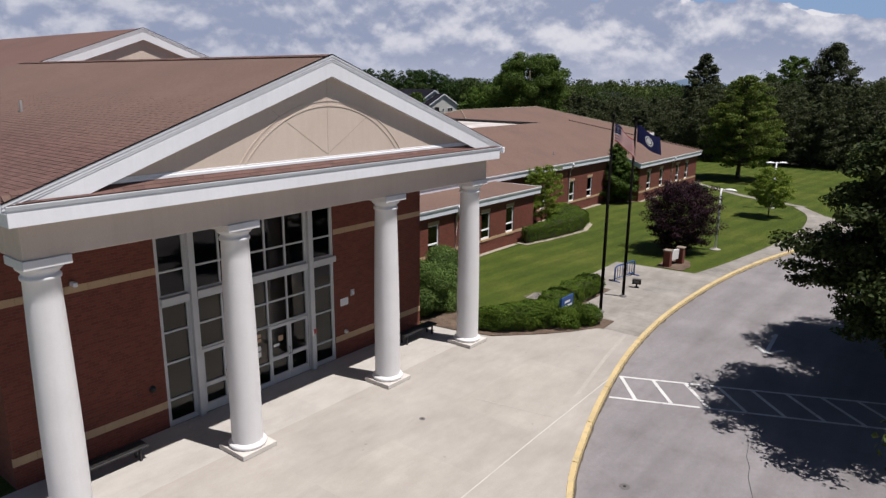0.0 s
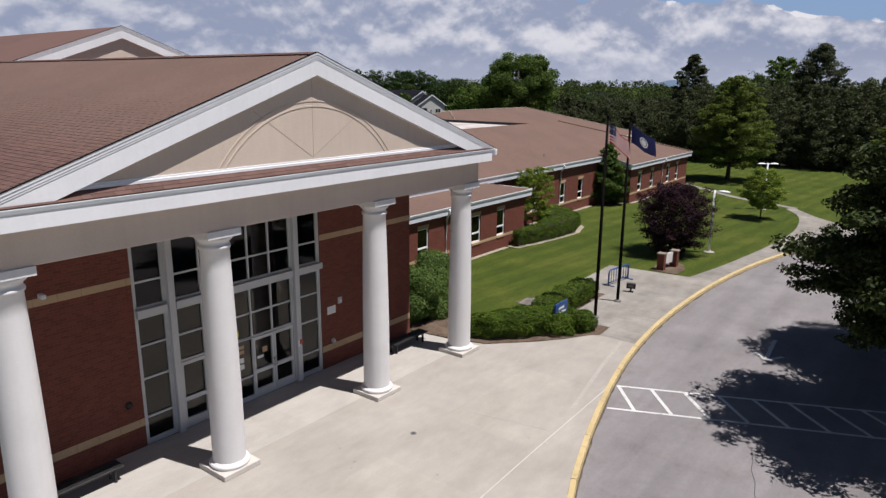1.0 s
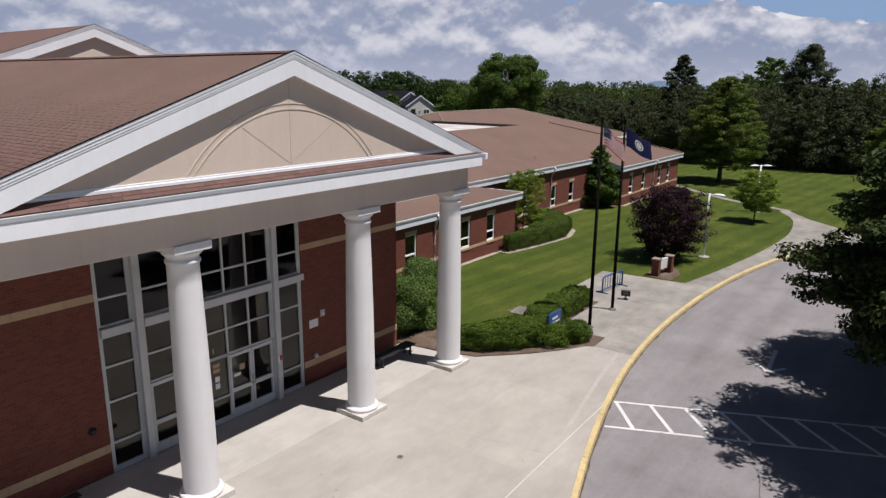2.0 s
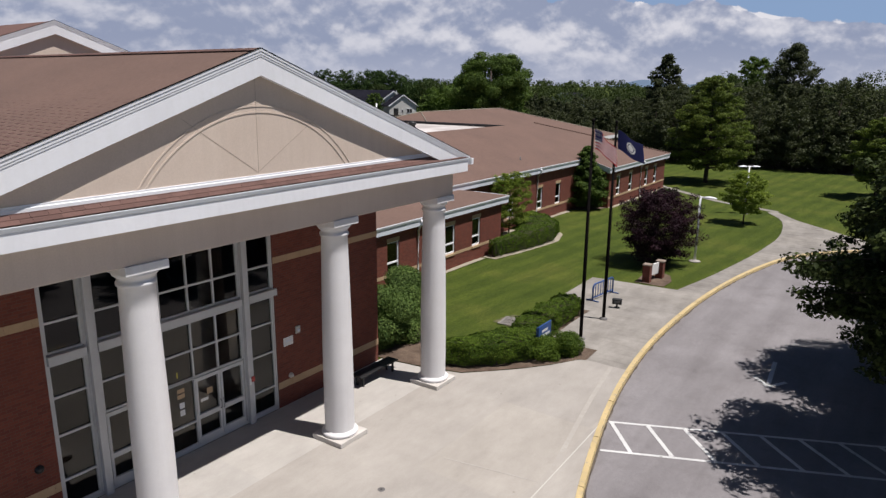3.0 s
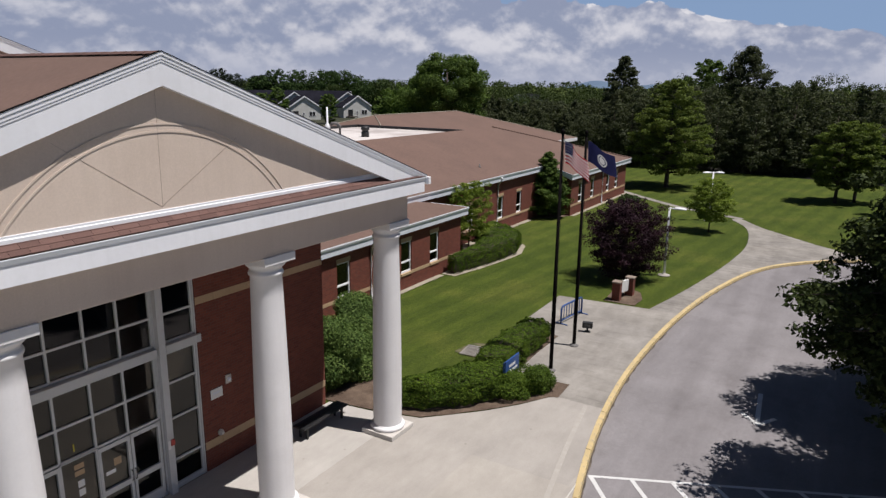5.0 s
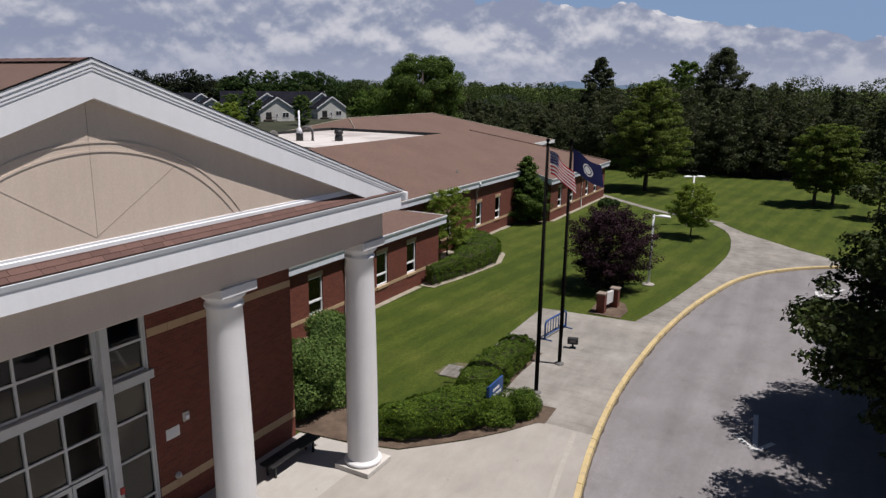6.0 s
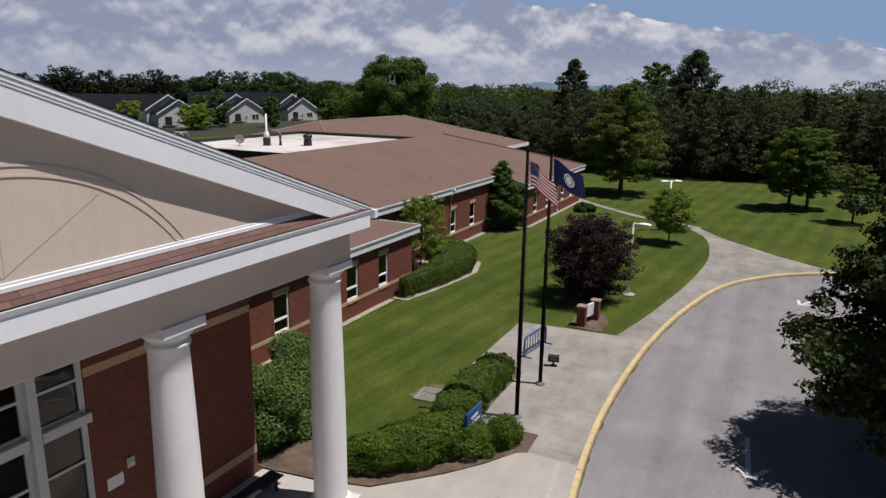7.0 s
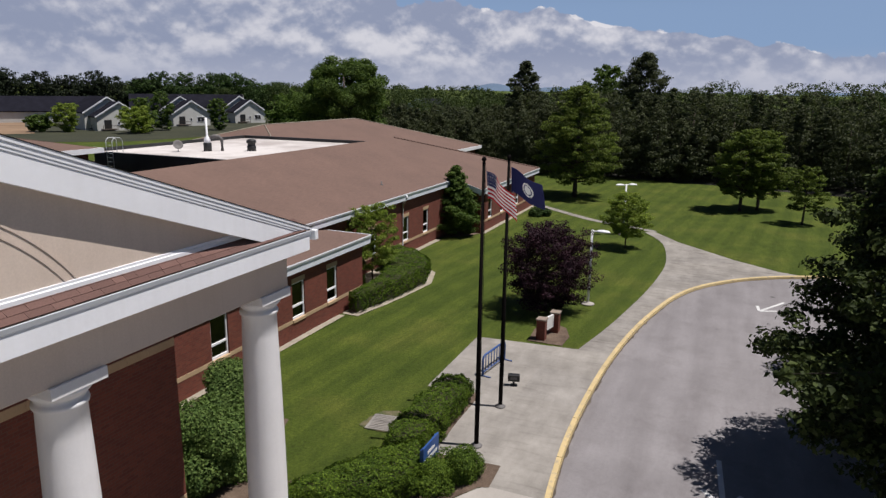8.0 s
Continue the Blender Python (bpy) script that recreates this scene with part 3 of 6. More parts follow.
def branch_crown(rng, at, base, top, radius, profile, nb, twigs, n, lift=0.15, spread=0.2, puff=0.11, inner=0.25):
    """Branches that leave the trunk in turn and the leaves along their twigs: (branch lines, leaf centres, leaf normals)."""
    h = top - base
    k = np.arange(nb)
    f = np.clip((k + rng.uniform(0, 1, nb)) / nb, 0.0, 0.995)
    a = k * 2.39996 + rng.normal(0, 0.35, nb)
    length = radius * np.array([profile(v) for v in f]) * np.clip(rng.uniform(0.70, 1.08, nb) + 0.06 * rng.normal(size=nb), 0.5, 1.16)
    rise = lift * (0.5 + 1.2 * f)
    d = np.stack((np.cos(a), np.sin(a), rise), 1)
    start = np.stack((np.full(nb, at[0]), np.full(nb, at[1]), base + f * h - 0.25 * rise * length), 1)
    side = np.stack((-np.sin(a), np.cos(a), np.zeros(nb)), 1)
    t = inner + (1 - inner) * rng.uniform(0, 1, (nb, twigs)) ** 0.75
    t[:, 0] = 1.0
    lat = rng.normal(0, spread, (nb, twigs)) * (1.25 - t) * 1.3
    c = start[:, None] + d[:, None] * (t * length[:, None])[..., None] + side[:, None] * (lat * length[:, None])[..., None]
    c[..., 2] -= 0.10 * length[:, None] * t ** 2 + np.abs(lat) * 0.12 * length[:, None]
    lines = [(start[i], (start[i] + c[i, 0]) / 2 + np.array((0, 0, 0.05 * length[i])), c[i, 0]) for i in range(nb)]
    size = (puff * radius * (0.45 + 0.55 * length / length.max()))[:, None] * rng.uniform(0.7, 1.3, (nb, twigs))
    weight = (size ** 2).ravel()
    pick = rng.choice(nb * twigs, n, p=weight / weight.sum())
    off = rng.normal(size=(n, 3))
    off *= rng.uniform(0.45, 1.12, (n, 1)) / np.linalg.norm(off, axis=1, keepdims=True) * np.array((1.0, 1.0, 0.55))
    leaves = c.reshape(-1, 3)[pick] + off * size.ravel()[pick][:, None]
    leaves[:, 2] = np.maximum(leaves[:, 2], at[2] + 0.05)
    normals = off * np.array((0.9, 0.9, 1.7)) + rng.normal(size=(n, 3)) * 0.4 + np.array((0, 0, 0.4))
    return lines, leaves, normals


def p_cone(f):
    return 0.04 + 0.96 * (1 - f) ** 0.9 * min(1.0, 0.7 + 2.5 * f)


def p_spire(f):
    return 0.03 + 0.97 * (1 - f) ** 0.75 * min(1.0, 0.55 + 2.0 * f)


def p_oval(f):
    return 0.03 + 0.97 * (1 - f) ** 0.58 * min(1.0, 0.62 + 1.5 * f)


def p_egg(f):
    return 0.10 + 0.90 * math.sqrt(max(0.0, 1 - ((f - 0.33) / (0.68 if f > 0.33 else 0.62)) ** 2)) if f > 0.33 else 0.70 + 0.30 * f / 0.33


def p_dome(f):
    return 0.12 + 0.88 * math.sqrt(max(0.0, 1 - ((f - 0.42) / 0.60) ** 2))


def branchy_tree(at, top, radius, base, profile, nb, twigs, leaves, size, leaf, trunk, seed, label, lift=0.15, spread=0.2, puff=0.11, inner=0.25, category="tree", name="tree", group="trees on the lawn"):
    rng = np.random.default_rng(seed)
    root = thing(name, at, label, category, group)
    lines, c, nor = branch_crown(rng, at, base, top, radius, profile, nb, twigs, leaves, lift, spread, puff, inner)
    bm = bmesh.new()
    x, y, z = at
    tube(bm, [(x, y, z - 0.1), (x, y, z + 0.4), (x + 0.03, y, base + 0.3 * (top - base)), (x, y, top - 0.06 * (top - base))], [trunk * 1.5, trunk, trunk * 0.7, trunk * 0.08], 10)
    for i, (p, m, q) in enumerate(lines):
        f = i / len(lines)
        tube(bm, [p, m, q], [trunk * 0.42 * (1.05 - f), trunk * 0.22 * (1.05 - f), trunk * 0.05], 5)
    part("trunk", bm, BARK, root)
    part("crown", leaf_mesh("crown", c, nor, size, rng, leaf), leaf, root)
    return root


def in_poly(p, poly):
    x, y = p
    inside = False
    for (x0, y0), (x1, y1) in zip(poly, poly[1:] + poly[:1]):
        if (y0 > y) != (y1 > y) and x < (x1 - x0) * (y - y0) / (y1 - y0) + x0:
            inside = not inside
    return inside


# ---- ground, road, pavement ----
from mathutils.geometry import tessellate_polygon

ROAD_Z = -0.15
KERB = spline([(6.0, 1.0), (-0.5, 6.0), (-4.6, 10.2), (-7.25, 14.75), (-8.45, 18.0), (-9.45, 21.7), (-10.17, 25.2), (-10.62, 28.8), (-10.80, 32.5), (-10.70, 37.6), (-10.25, 42.5), (-9.55, 46.6), (-8.75, 49.8), (-7.45, 52.6), (-4.95, 55.5), (-1.6, 57.6), (3.0, 59.0), (9.0, 59.5), (16.0, 59.8)], 0.9)


def along(points, offset):
    """The same line, shifted to its left."""
    out = []
    for i, p in enumerate(points):
        d = (points[min(i + 1, len(points) - 1)] - points[max(i - 1, 0)]).normalized()
        out.append(p + Vector((-d.y, d.x)) * offset)
    return out


def ground():
    bm = bmesh.new()
    # one sheet to the horizon, with a step down to the drive along the kerb
    far, z0, z1 = 3500.0, -0.02, ROAD_Z - 0.01
    hi = [bm.verts.new((p.x, p.y, z0)) for p in KERB]
    lo = [bm.verts.new((p.x, p.y, z1)) for p in KERB]
    west = [bm.verts.new((-far, p.y, z0)) for p in KERB]
    east = [bm.verts.new((far, p.y, z1)) for p in KERB]
    for i in range(len(KERB) - 1):
        bm.faces.new((west[i], hi[i], hi[i + 1], west[i + 1]))
        bm.faces.new((hi[i], lo[i], lo[i + 1], hi[i + 1]))
        bm.faces.new((lo[i], east[i], east[i + 1], lo[i + 1]))
    sw, s0 = bm.verts.new((-far, -far, z0)), bm.verts.new((KERB[0].x, -far, z0))
    s1, se = bm.verts.new((KERB[0].x, -far, z1)), bm.verts.new((far, -far, z1))
    nw, n0 = bm.verts.new((-far, far, z0)), bm.verts.new((KERB[-1].x, far, z0))
    ne, ee = bm.verts.new((far, far, z0)), bm.verts.new((far, KERB[-1].y, z0))
    bm.faces.new((sw, s0, hi[0], west[0]))
    bm.faces.new((s0, s1, lo[0], hi[0]))
    bm.faces.new((s1, se, east[0], lo[0]))
    bm.faces.new((west[-1], hi[-1], n0, nw))
    bm.faces.new((hi[-1], ee, ne, n0))
    bm.faces.new((lo[-1], east[-1], ee, hi[-1]))
    for f in bm.faces:
        f.normal_update()
        if f.normal.z < -0.5:
            f.normal_flip()
    return solo("ground", bm, GRASS, "mown green lawn with thin dry spots round the school", "lawn", kind="structure")


ground()

bm = bmesh.new()
a = [bm.verts.new((p.x, p.y, ROAD_Z)) for p in KERB]
b = [bm.verts.new((16.5 - 4.0 * (i < 8), p.y, ROAD_Z)) for i, p in enumerate(KERB)]
for i in range(len(a) - 1):
    bm.faces.new((a[i], b[i], b[i + 1], a[i + 1]))
bm.faces.new((bm.verts.new((6.0, -20.0, ROAD_Z)), bm.verts.new((12.5, -20.0, ROAD_Z)), b[0], a[0]))
road = solo("road", bm, ASPHALT, "worn grey asphalt drive curving past the entrance", "road", kind="structure")

# kerb in poured lengths
kerb = thing("kerb", (KERB[0].x, KERB[0].y, ROAD_Z), "yellow-painted concrete kerb along the drive", "kerb", kind="structure")


def kerb_length(points):
    bm = bmesh.new()
    rows = []
    for i, p in enumerate(points):
        d = (points[min(i + 1, len(points) - 1)] - points[max(i - 1, 0)]).normalized()
        n = Vector((-d.y, d.x))
        if i == 0:
            p = p + d * 0.012
        if i == len(points) - 1:
            p = p - d * 0.012
        rows.append([bm.verts.new((p.x + n.x * o, p.y + n.y * o, z)) for o, z in ((-0.02, ROAD_Z - 0.05), (-0.005, -0.03), (0.03, 0.006), (0.17, 0.012), (0.18, -0.06))])
    for r, q in zip(rows, rows[1:]):
        for k in range(4):
            bm.faces.new((r[k], q[k], q[k + 1], r[k + 1]))
    for r in (rows[0], rows[-1]):
        bm.faces.new(r)
    bmesh.ops.recalc_face_normals(bm, faces=bm.faces[:])
    return bm


for i in range(0, len(KERB) - 1, 3):
    piece = KERB[i:i + 4]
    if len(piece) > 1:
        part("kerb_length", kerb_length(piece), KERB_YELLOW, kerb)


# dirt washed up against the kerb
dirt = bmesh.new()
last = None
for p, q in zip(KERB, KERB[1:]):
    d = (q - p).normalized()
    for k in range(4):
        c = p.lerp(q, k / 4)
        wide = 0.035 + 0.10 * max(0.0, noise.noise(Vector((c.x * 1.7, c.y * 1.7, 2.0)))) + 0.05 * max(0.0, noise.noise(Vector((c.x * 6.0, c.y * 6.0, 4.0))))
        row = [dirt.verts.new((c.x + d.y * o, c.y - d.x * o, ROAD_Z + 0.004)) for o in (0.012, 0.02 + wide)]
        if last:
            dirt.faces.new((last[0], row[0], row[1], last[1]))
        last = row
bmesh.ops.recalc_face_normals(dirt, faces=dirt.faces[:])
solo("gutter_dirt", dirt, DIRT, "dark dirt washed along the foot of the kerb", "dirt", kind="structure")


def fill(bm, outline, z):
    """Flat polygon, tessellated."""
    tris = tessellate_polygon([[Vector((p[0], p[1], 0)) for p in outline]])
    vs = [bm.verts.new((p[0], p[1], z)) for p in outline]
    for t in tris:
        bm.faces.new([vs[i] for i in t])


def slabs(name, label, outline, cuts, material, top=0.0, gap=0.013):
    """Pavement cut into slabs with recessed joints. cuts: (point, normal) lines in plan."""
    root = thing(name, (*outline[0], top), label, "pavement", kind="structure")
    bed = bmesh.new()
    fill(bed, outline, top - 0.012)
    bmesh.ops.recalc_face_normals(bed, faces=bed.faces[:])
    for f in bed.faces:
        if f.normal.z < 0:
            f.normal_flip()
    part("joint", bed, JOINT, root, "grey joint filler")
    bm = bmesh.new()
    fill(bm, outline, top)
    for c, n in cuts:
        bmesh.ops.bisect_plane(bm, geom=bm.verts[:] + bm.edges[:] + bm.faces[:], plane_co=(*c, 0), plane_no=(*n, 0))
    cells = {}
    for f in bm.faces:
        m = f.calc_center_median()
        key = tuple((m.x - c[0]) * n[0] + (m.y - c[1]) * n[1] > 0 for c, n in cuts)
        cells.setdefault(key, []).append([v.co.copy() for v in f.verts])
    for key in sorted(cells):
        q = bmesh.new()
        for tri in cells[key]:
            q.faces.new([q.verts.new(p) for p in tri])
        bmesh.ops.remove_doubles(q, verts=q.verts[:], dist=0.002)
        bmesh.ops.dissolve_faces(q, faces=q.faces[:])
        for face in q.faces[:]:
            if face.calc_area() < 0.03:
                q.faces.remove(face)
                continue
            face.normal_update()
            if face.normal.z < 0:
                face.normal_flip()
        tops = q.faces[:]
        if not tops:
            q.free()
            continue
        bmesh.ops.inset_region(q, faces=tops, thickness=gap, depth=0.0, use_even_offset=True)
        kept = {v for face in tops for v in face.verts}
        for v in q.verts:
            if v not in kept:
                v.co.z -= 0.014
        c = sum((v.co for v in q.verts), Vector()) / len(q.verts)
        part("slab", q, material(c) if callable(material) else material, root)
    bm.free()
    return root


inner = along(KERB, 0.175)


def on_inner(y):
    for p, q in zip(inner, inner[1:]):
        if p.y <= y <= q.y:
            return p.lerp(q, (y - p.y) / (q.y - p.y))


S27, S39, S58 = on_inner(27.2), on_inner(39.1), on_inner(57.5)
k0 = [p for p in inner if p.y < 27.0] + [S27]
plaza = [(-40.0, -14.0), (6.0, -14.0)] + [(p.x, p.y) for p in k0] + [(-12.3, 27.2), (-12.55, 27.0), (-13.2, 25.9), (-14.0, 24.85), (-14.8, 24.0), (-15.6, 23.2), (-17.2, 22.75), (-18.95, 22.5), (-18.95, -14.0)]
plaza = plaza[1:]
cuts = [((-16.15, 0), (1, 0)), ((-9.9, 0), (1, 0)), ((-13.0, 0), (1, 0))]
cuts += [((0, y), (0, 1)) for y in (-6.0, 0.0, 5.85, 10.9, 14.0, 17.1, 22.1)]
slabs("pavement_entrance", "pale weathered concrete plaza before the entrance columns", plaza, cuts, lambda c: PORCH_SLAB if c.x < -16.15 else CONCRETE)

k1 = [S27] + [p for p in inner if 27.5 <= p.y <= 38.9] + [S39]
court = [(p.x, p.y) for p in k1] + [(-12.2, 39.05), (-16.85, 38.65), (-16.75, 32.75), (-14.6, 32.95), (-14.6, 30.6), (-14.5, 28.2), (-12.35, 28.35), (-12.3, 27.2)]
cuts = [((0, y), (0.03, 1)) for y in (30.2, 33.0, 36.0)] + [((-13.95, 0), (1, -0.02))]
slabs("pavement_flag_court", "pale concrete flagpole court with stained joints", court, cuts, COURT)

k2 = [S39] + [p for p in inner if p.y > 39.4 and p.y < 57.3] + [S58]
lawn_side = spline([(-12.2, 39.05), (-11.45, 43.0), (-10.65, 48.8), (-10.25, 53.3), (-10.15, 57.2), (-10.65, 61.8), (-11.4, 64.6), (-12.7, 67.0)], 1.2)
north_side = [(-12.3, 68.1), (-9.9, 64.4), (-5.9, 60.15), (-3.2, 58.0), (-2.2, 57.65)]
walkway = [(p.x, p.y) for p in k2] + [(p[0], p[1]) for p in north_side[::-1]] + [(p.x, p.y) for p in lawn_side[::-1]]
cuts = [((-11, y), (0.12, 1)) for y in np.arange(41.0, 52.0, 1.55)] + [((-9, y), (-0.35, 1)) for y in np.arange(52.6, 66, 1.7)]
slabs("pavement_walkway", "pale concrete walkway with close cross joints beside the drive", walkway, cuts, WALKWAY)

thin = spline([(-12.2, 67.4), (-14.5, 68.6), (-17.8, 70.2), (-22.2, 73.9), (-26.0, 77.5)], 1.6)
t_in = along(thin, -0.75)
slabs("pavement_side_path", "narrow concrete path crossing the lawn", [(p.x, p.y) for p in thin] + [(p.x, p.y) for p in t_in[::-1]],
      [((p.x, p.y), ((thin[i + 1] - p).x, (thin[i + 1] - p).y)) for i, p in enumerate(thin[:-1]) if i], WALKWAY, top=0.004)


# planting beds
def bed(name, label, outline, material, z):
    bm = bmesh.new()
    fill(bm, outline, z)
    bmesh.ops.subdivide_edges(bm, edges=bm.edges[:], cuts=4, use_grid_fill=True)
    for v in bm.verts:
        v.co.z += 0.03 * noise.noise(v.co * 1.3)
    bmesh.ops.recalc_face_normals(bm, faces=bm.faces[:])
    for f in bm.faces:
        if f.normal.z < 0:
            f.normal_flip()
    return solo(name, bm, material, label, "planting bed", kind="structure")


bed("bed_entrance", "brown bark mulch bed under the entrance hedge", [(-18.9, 22.55), (-17.2, 22.8), (-15.6, 23.25), (-14.8, 24.05), (-14.0, 24.9), (-13.2, 25.95), (-12.55, 27.05), (-12.25, 27.15), (-12.3, 28.4), (-14.5, 28.25), (-14.6, 30.6), (-14.6, 32.95), (-16.1, 32.75), (-16.5, 30.0), (-16.1, 27.2), (-17.5, 25.3), (-18.3, 24.3), (-19.1, 25.6), (-20.0, 28.2), (-24.0, 28.2), (-24.0, 22.5)], MULCH, 0.015)
bed("bed_wing", "pale gravel bed edge under the wing hedge", [(-24.3, 38.8), (-23.35, 38.8), (-22.7, 42.6), (-22.42, 45.8), (-23.15, 48.1), (-25.2, 50.0), (-27.0, 50.8), (-27.0, 46.0), (-24.4, 41.5)], EDGE_STONE, 0.012)
bed("bed_sign", "bare mulch round the brick sign", [(-14.55, 39.15), (-12.95, 39.15), (-12.9, 40.4), (-13.3, 41.5), (-14.3, 42.2), (-14.7, 40.8)], MULCH, 0.014)
bed("bed_recess", "mulch strip in the wing recess", [(-27.35, 57.3), (-25.6, 58.8), (-24.7, 60.5), (-25.0, 60.55), (-27.35, 60.55)], MULCH, 0.012)
bed("bed_wall_strip", "pale gravel strip along the wing wall", [(-24.36, 27.3), (-24.05, 27.3), (-24.0, 38.6), (-24.36, 38.6)], EDGE_STONE, 0.01)
bed("bed_wall_strip", "pale gravel strip along the wing wall", [(-27.05, 50.9), (-26.65, 50.8), (-26.6, 57.0), (-27.05, 57.0)], EDGE_STONE, 0.01)
bed("bed_wall_strip", "pale gravel strip along the wing wall", [(-24.72, 60.6), (-24.35, 60.6), (-24.35, 76.3), (-24.72, 76.3)], EDGE_STONE, 0.01)


# painted marks
def stripe(parent, p, q, width, z, material=ROAD_WHITE, name="stripe"):
    p, q = Vector(p), Vector(q)
    n = Vector((-(q - p).y, (q - p).x)).normalized() * width / 2
    bm = bmesh.new()
    prism(bm, [(*(p + n), z), (*(p - n), z), (*(q - n), z), (*(q + n), z)], (0, 0, 0.003))
    return part(name, bm, material, parent)


hatch = thing("crossing_hatch", (-9.0, 22.2, ROAD_Z), "white painted hatched crossing on the asphalt", "road marking", kind="structure")
HZ = ROAD_Z + 0.003
stripe(hatch, (-9.68, 23.12), (1.5, 28.25), 0.11, HZ)
stripe(hatch, (-9.22, 21.25), (2.2, 26.35), 0.11, HZ)
for i in range(9):
    stripe(hatch, (-9.62 + 1.045 * i, 23.14 + 0.487 * i), (-8.40 + 1.12 * i, 21.63 + 0.485 * i), 0.13, HZ + 0.0035)
# pale worn bands on the plaza
for k, (line, width) in enumerate(((spline([(-9.6, 17.6), (-9.9, 19.6), (-10.7, 23.9), (-11.2, 27.1)], 1.0), 0.15),)):
    band = thing("pale_band", (line[0].x, line[0].y, 0.0), "pale worn band across the concrete plaza", "stain", kind="structure")
    rowsb = [[(p.x + n.x, p.y + n.y), (p.x - n.x, p.y - n.y)] for p, n in ((p, (along(line, width / 2)[i] - p)) for i, p in enumerate(line))]
    bm = bmesh.new()
    vs = [[bm.verts.new((*q, 0.0025 + 0.001 * k)) for q in r] for r in rowsb]
    for r, q in zip(vs, vs[1:]):
        bm.faces.new((r[0], r[1], q[1], q[0]))
    part("band", bm, PALE, band)


def arrow(at, heading, length):
    root = thing("road_arrow", (*at, ROAD_Z), "white painted straight arrow on the asphalt", "road marking", "arrows on the drive", "structure")
    d = Vector((math.cos(heading), math.sin(heading)))
    tip = Vector(at)
    stripe(root, tip - d * 0.12, tip - d * length, 0.16, HZ)
    for s in (1, -1):
        w = Vector((d.x * math.cos(0.62) - s * d.y * math.sin(0.62), d.y * math.cos(0.62) + s * d.x * math.sin(0.62)))
        stripe(root, tip, tip - w * 0.95, 0.16, HZ + 0.0035 * (1.5 + 0.5 * s))


arrow((-5.92, 29.15), math.atan2(-2.66, 0.2), 2.7)
arrow((-4.55, 49.1), math.atan2(-2.3, -1.35), 2.6)
crack = thing("asphalt_crack", (-4.5, 21.2, ROAD_Z), "dark sealed crack line in the asphalt", "crack", kind="structure")
crack_line = [(-4.55, 21.3), (-4.38, 20.7), (-4.30, 20.2), (-4.05, 19.6), (-3.93, 19.0), (-3.66, 18.3), (-3.3, 17.4)]
for p, q in zip(crack_line, crack_line[1:]):
    stripe(crack, p, q, 0.014, HZ, BLACK_RUBBER)

# pale sealed joints across the plaza
sealed = thing("joint_sealant", (-9.6, 15.0, 0.0), "thin pale sealed joint lines in the concrete", "joint", kind="structure")
stripe(sealed, (-9.76, 22.6), (-9.66, 17.0), 0.035, 0.0012, PALE_JOINT, "joint")
stripe(sealed, (-9.66, 17.0), (-9.25, 3.0), 0.035, 0.0012, PALE_JOINT, "joint")
stripe(sealed, (-12.67, 17.9), (-9.86, 18.4), 0.05, 0.0012, PALE, "joint")


def cover(at, z, radius, label):
    root = thing("drain_cover", (*at, z), label, "drain cover", "round covers in the paving")
    bm = bmesh.new()
    lathe(bm, [(radius, 0.001), (radius, 0.007), (radius * 0.92, 0.009)], (*at, z), 20)
    lid = part("lid", bm, VENT_GREY, root)
    bm = bmesh.new()
    lathe(bm, [(radius * 0.3, 0.0091), (radius * 0.3, 0.013), (radius * 0.24, 0.014)], (*at, z), 14)
    part("boss", bm, BLACK, lid)


cover((-13.15, 15.59), 0.0, 0.10, "small round dark drain cover in the plaza")
cover((-6.48, 16.37), ROAD_Z, 0.15, "small round dark cover in the asphalt")


# ---- entrance block ----
XF, XA, XR, XT = -18.95, -15.6, -15.20, -15.41   # facade, architrave face, rake face, gable panel
MID, HALF, EAVE, PITCH = 13.97, 8.85, 8.20, 0.357
APEX = EAVE + 0.04 + HALF * PITCH
entrance = thing("entrance_block", (-24.0, MID, 0.0), "brick entrance block with a white columned pediment portico", "school building")

OY0, OY1, OZ1 = 10.1, 17.2, 6.15      # glazed opening
for d in ((XF - 0.35, XF, 5.7, OY0, -0.1, 7.2), (XF - 0.35, XF, OY1, 22.3, -0.1, 7.2), (XF - 0.35, XF, OY0, OY1, OZ1, 7.2), (-44.0, XF - 0.35, 21.95, 22.3, -0.1, 8.1), (-44.0, XF - 0.35, 5.7, 6.05, -0.1, 8.1), (-44.3, -44.0, 5.7, 22.3, -0.1, 8.1)):
    part("wall", boxes(d), BRICK, entrance)
for z0, z1 in ((5.03, 5.24), (0.67, 0.91)):
    for y0, y1 in ((5.68, OY0), (OY1, 22.31)):
        y = y0
        while y < y1 - 0.05:
            e = min(y + 0.61, y1)
            part("band_block", boxes((XF - 0.05, XF + 0.012, y + 0.003, e - 0.003, z0, z1), bevel=0.004), BAND, entrance)
            y = e

# floor, ceiling and hall behind the glass, dimness painted into their colours
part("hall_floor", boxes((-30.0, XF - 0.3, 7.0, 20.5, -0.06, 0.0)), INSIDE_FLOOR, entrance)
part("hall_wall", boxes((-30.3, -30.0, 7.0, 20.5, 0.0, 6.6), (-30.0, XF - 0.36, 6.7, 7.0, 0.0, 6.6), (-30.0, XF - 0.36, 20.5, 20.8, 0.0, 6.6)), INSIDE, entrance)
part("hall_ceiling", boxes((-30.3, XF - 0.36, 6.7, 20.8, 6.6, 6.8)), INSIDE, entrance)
part("portico_ceiling", boxes((XF, XA - 0.9, 5.6, 22.4, 7.06, 7.18)), STUCCO, entrance)

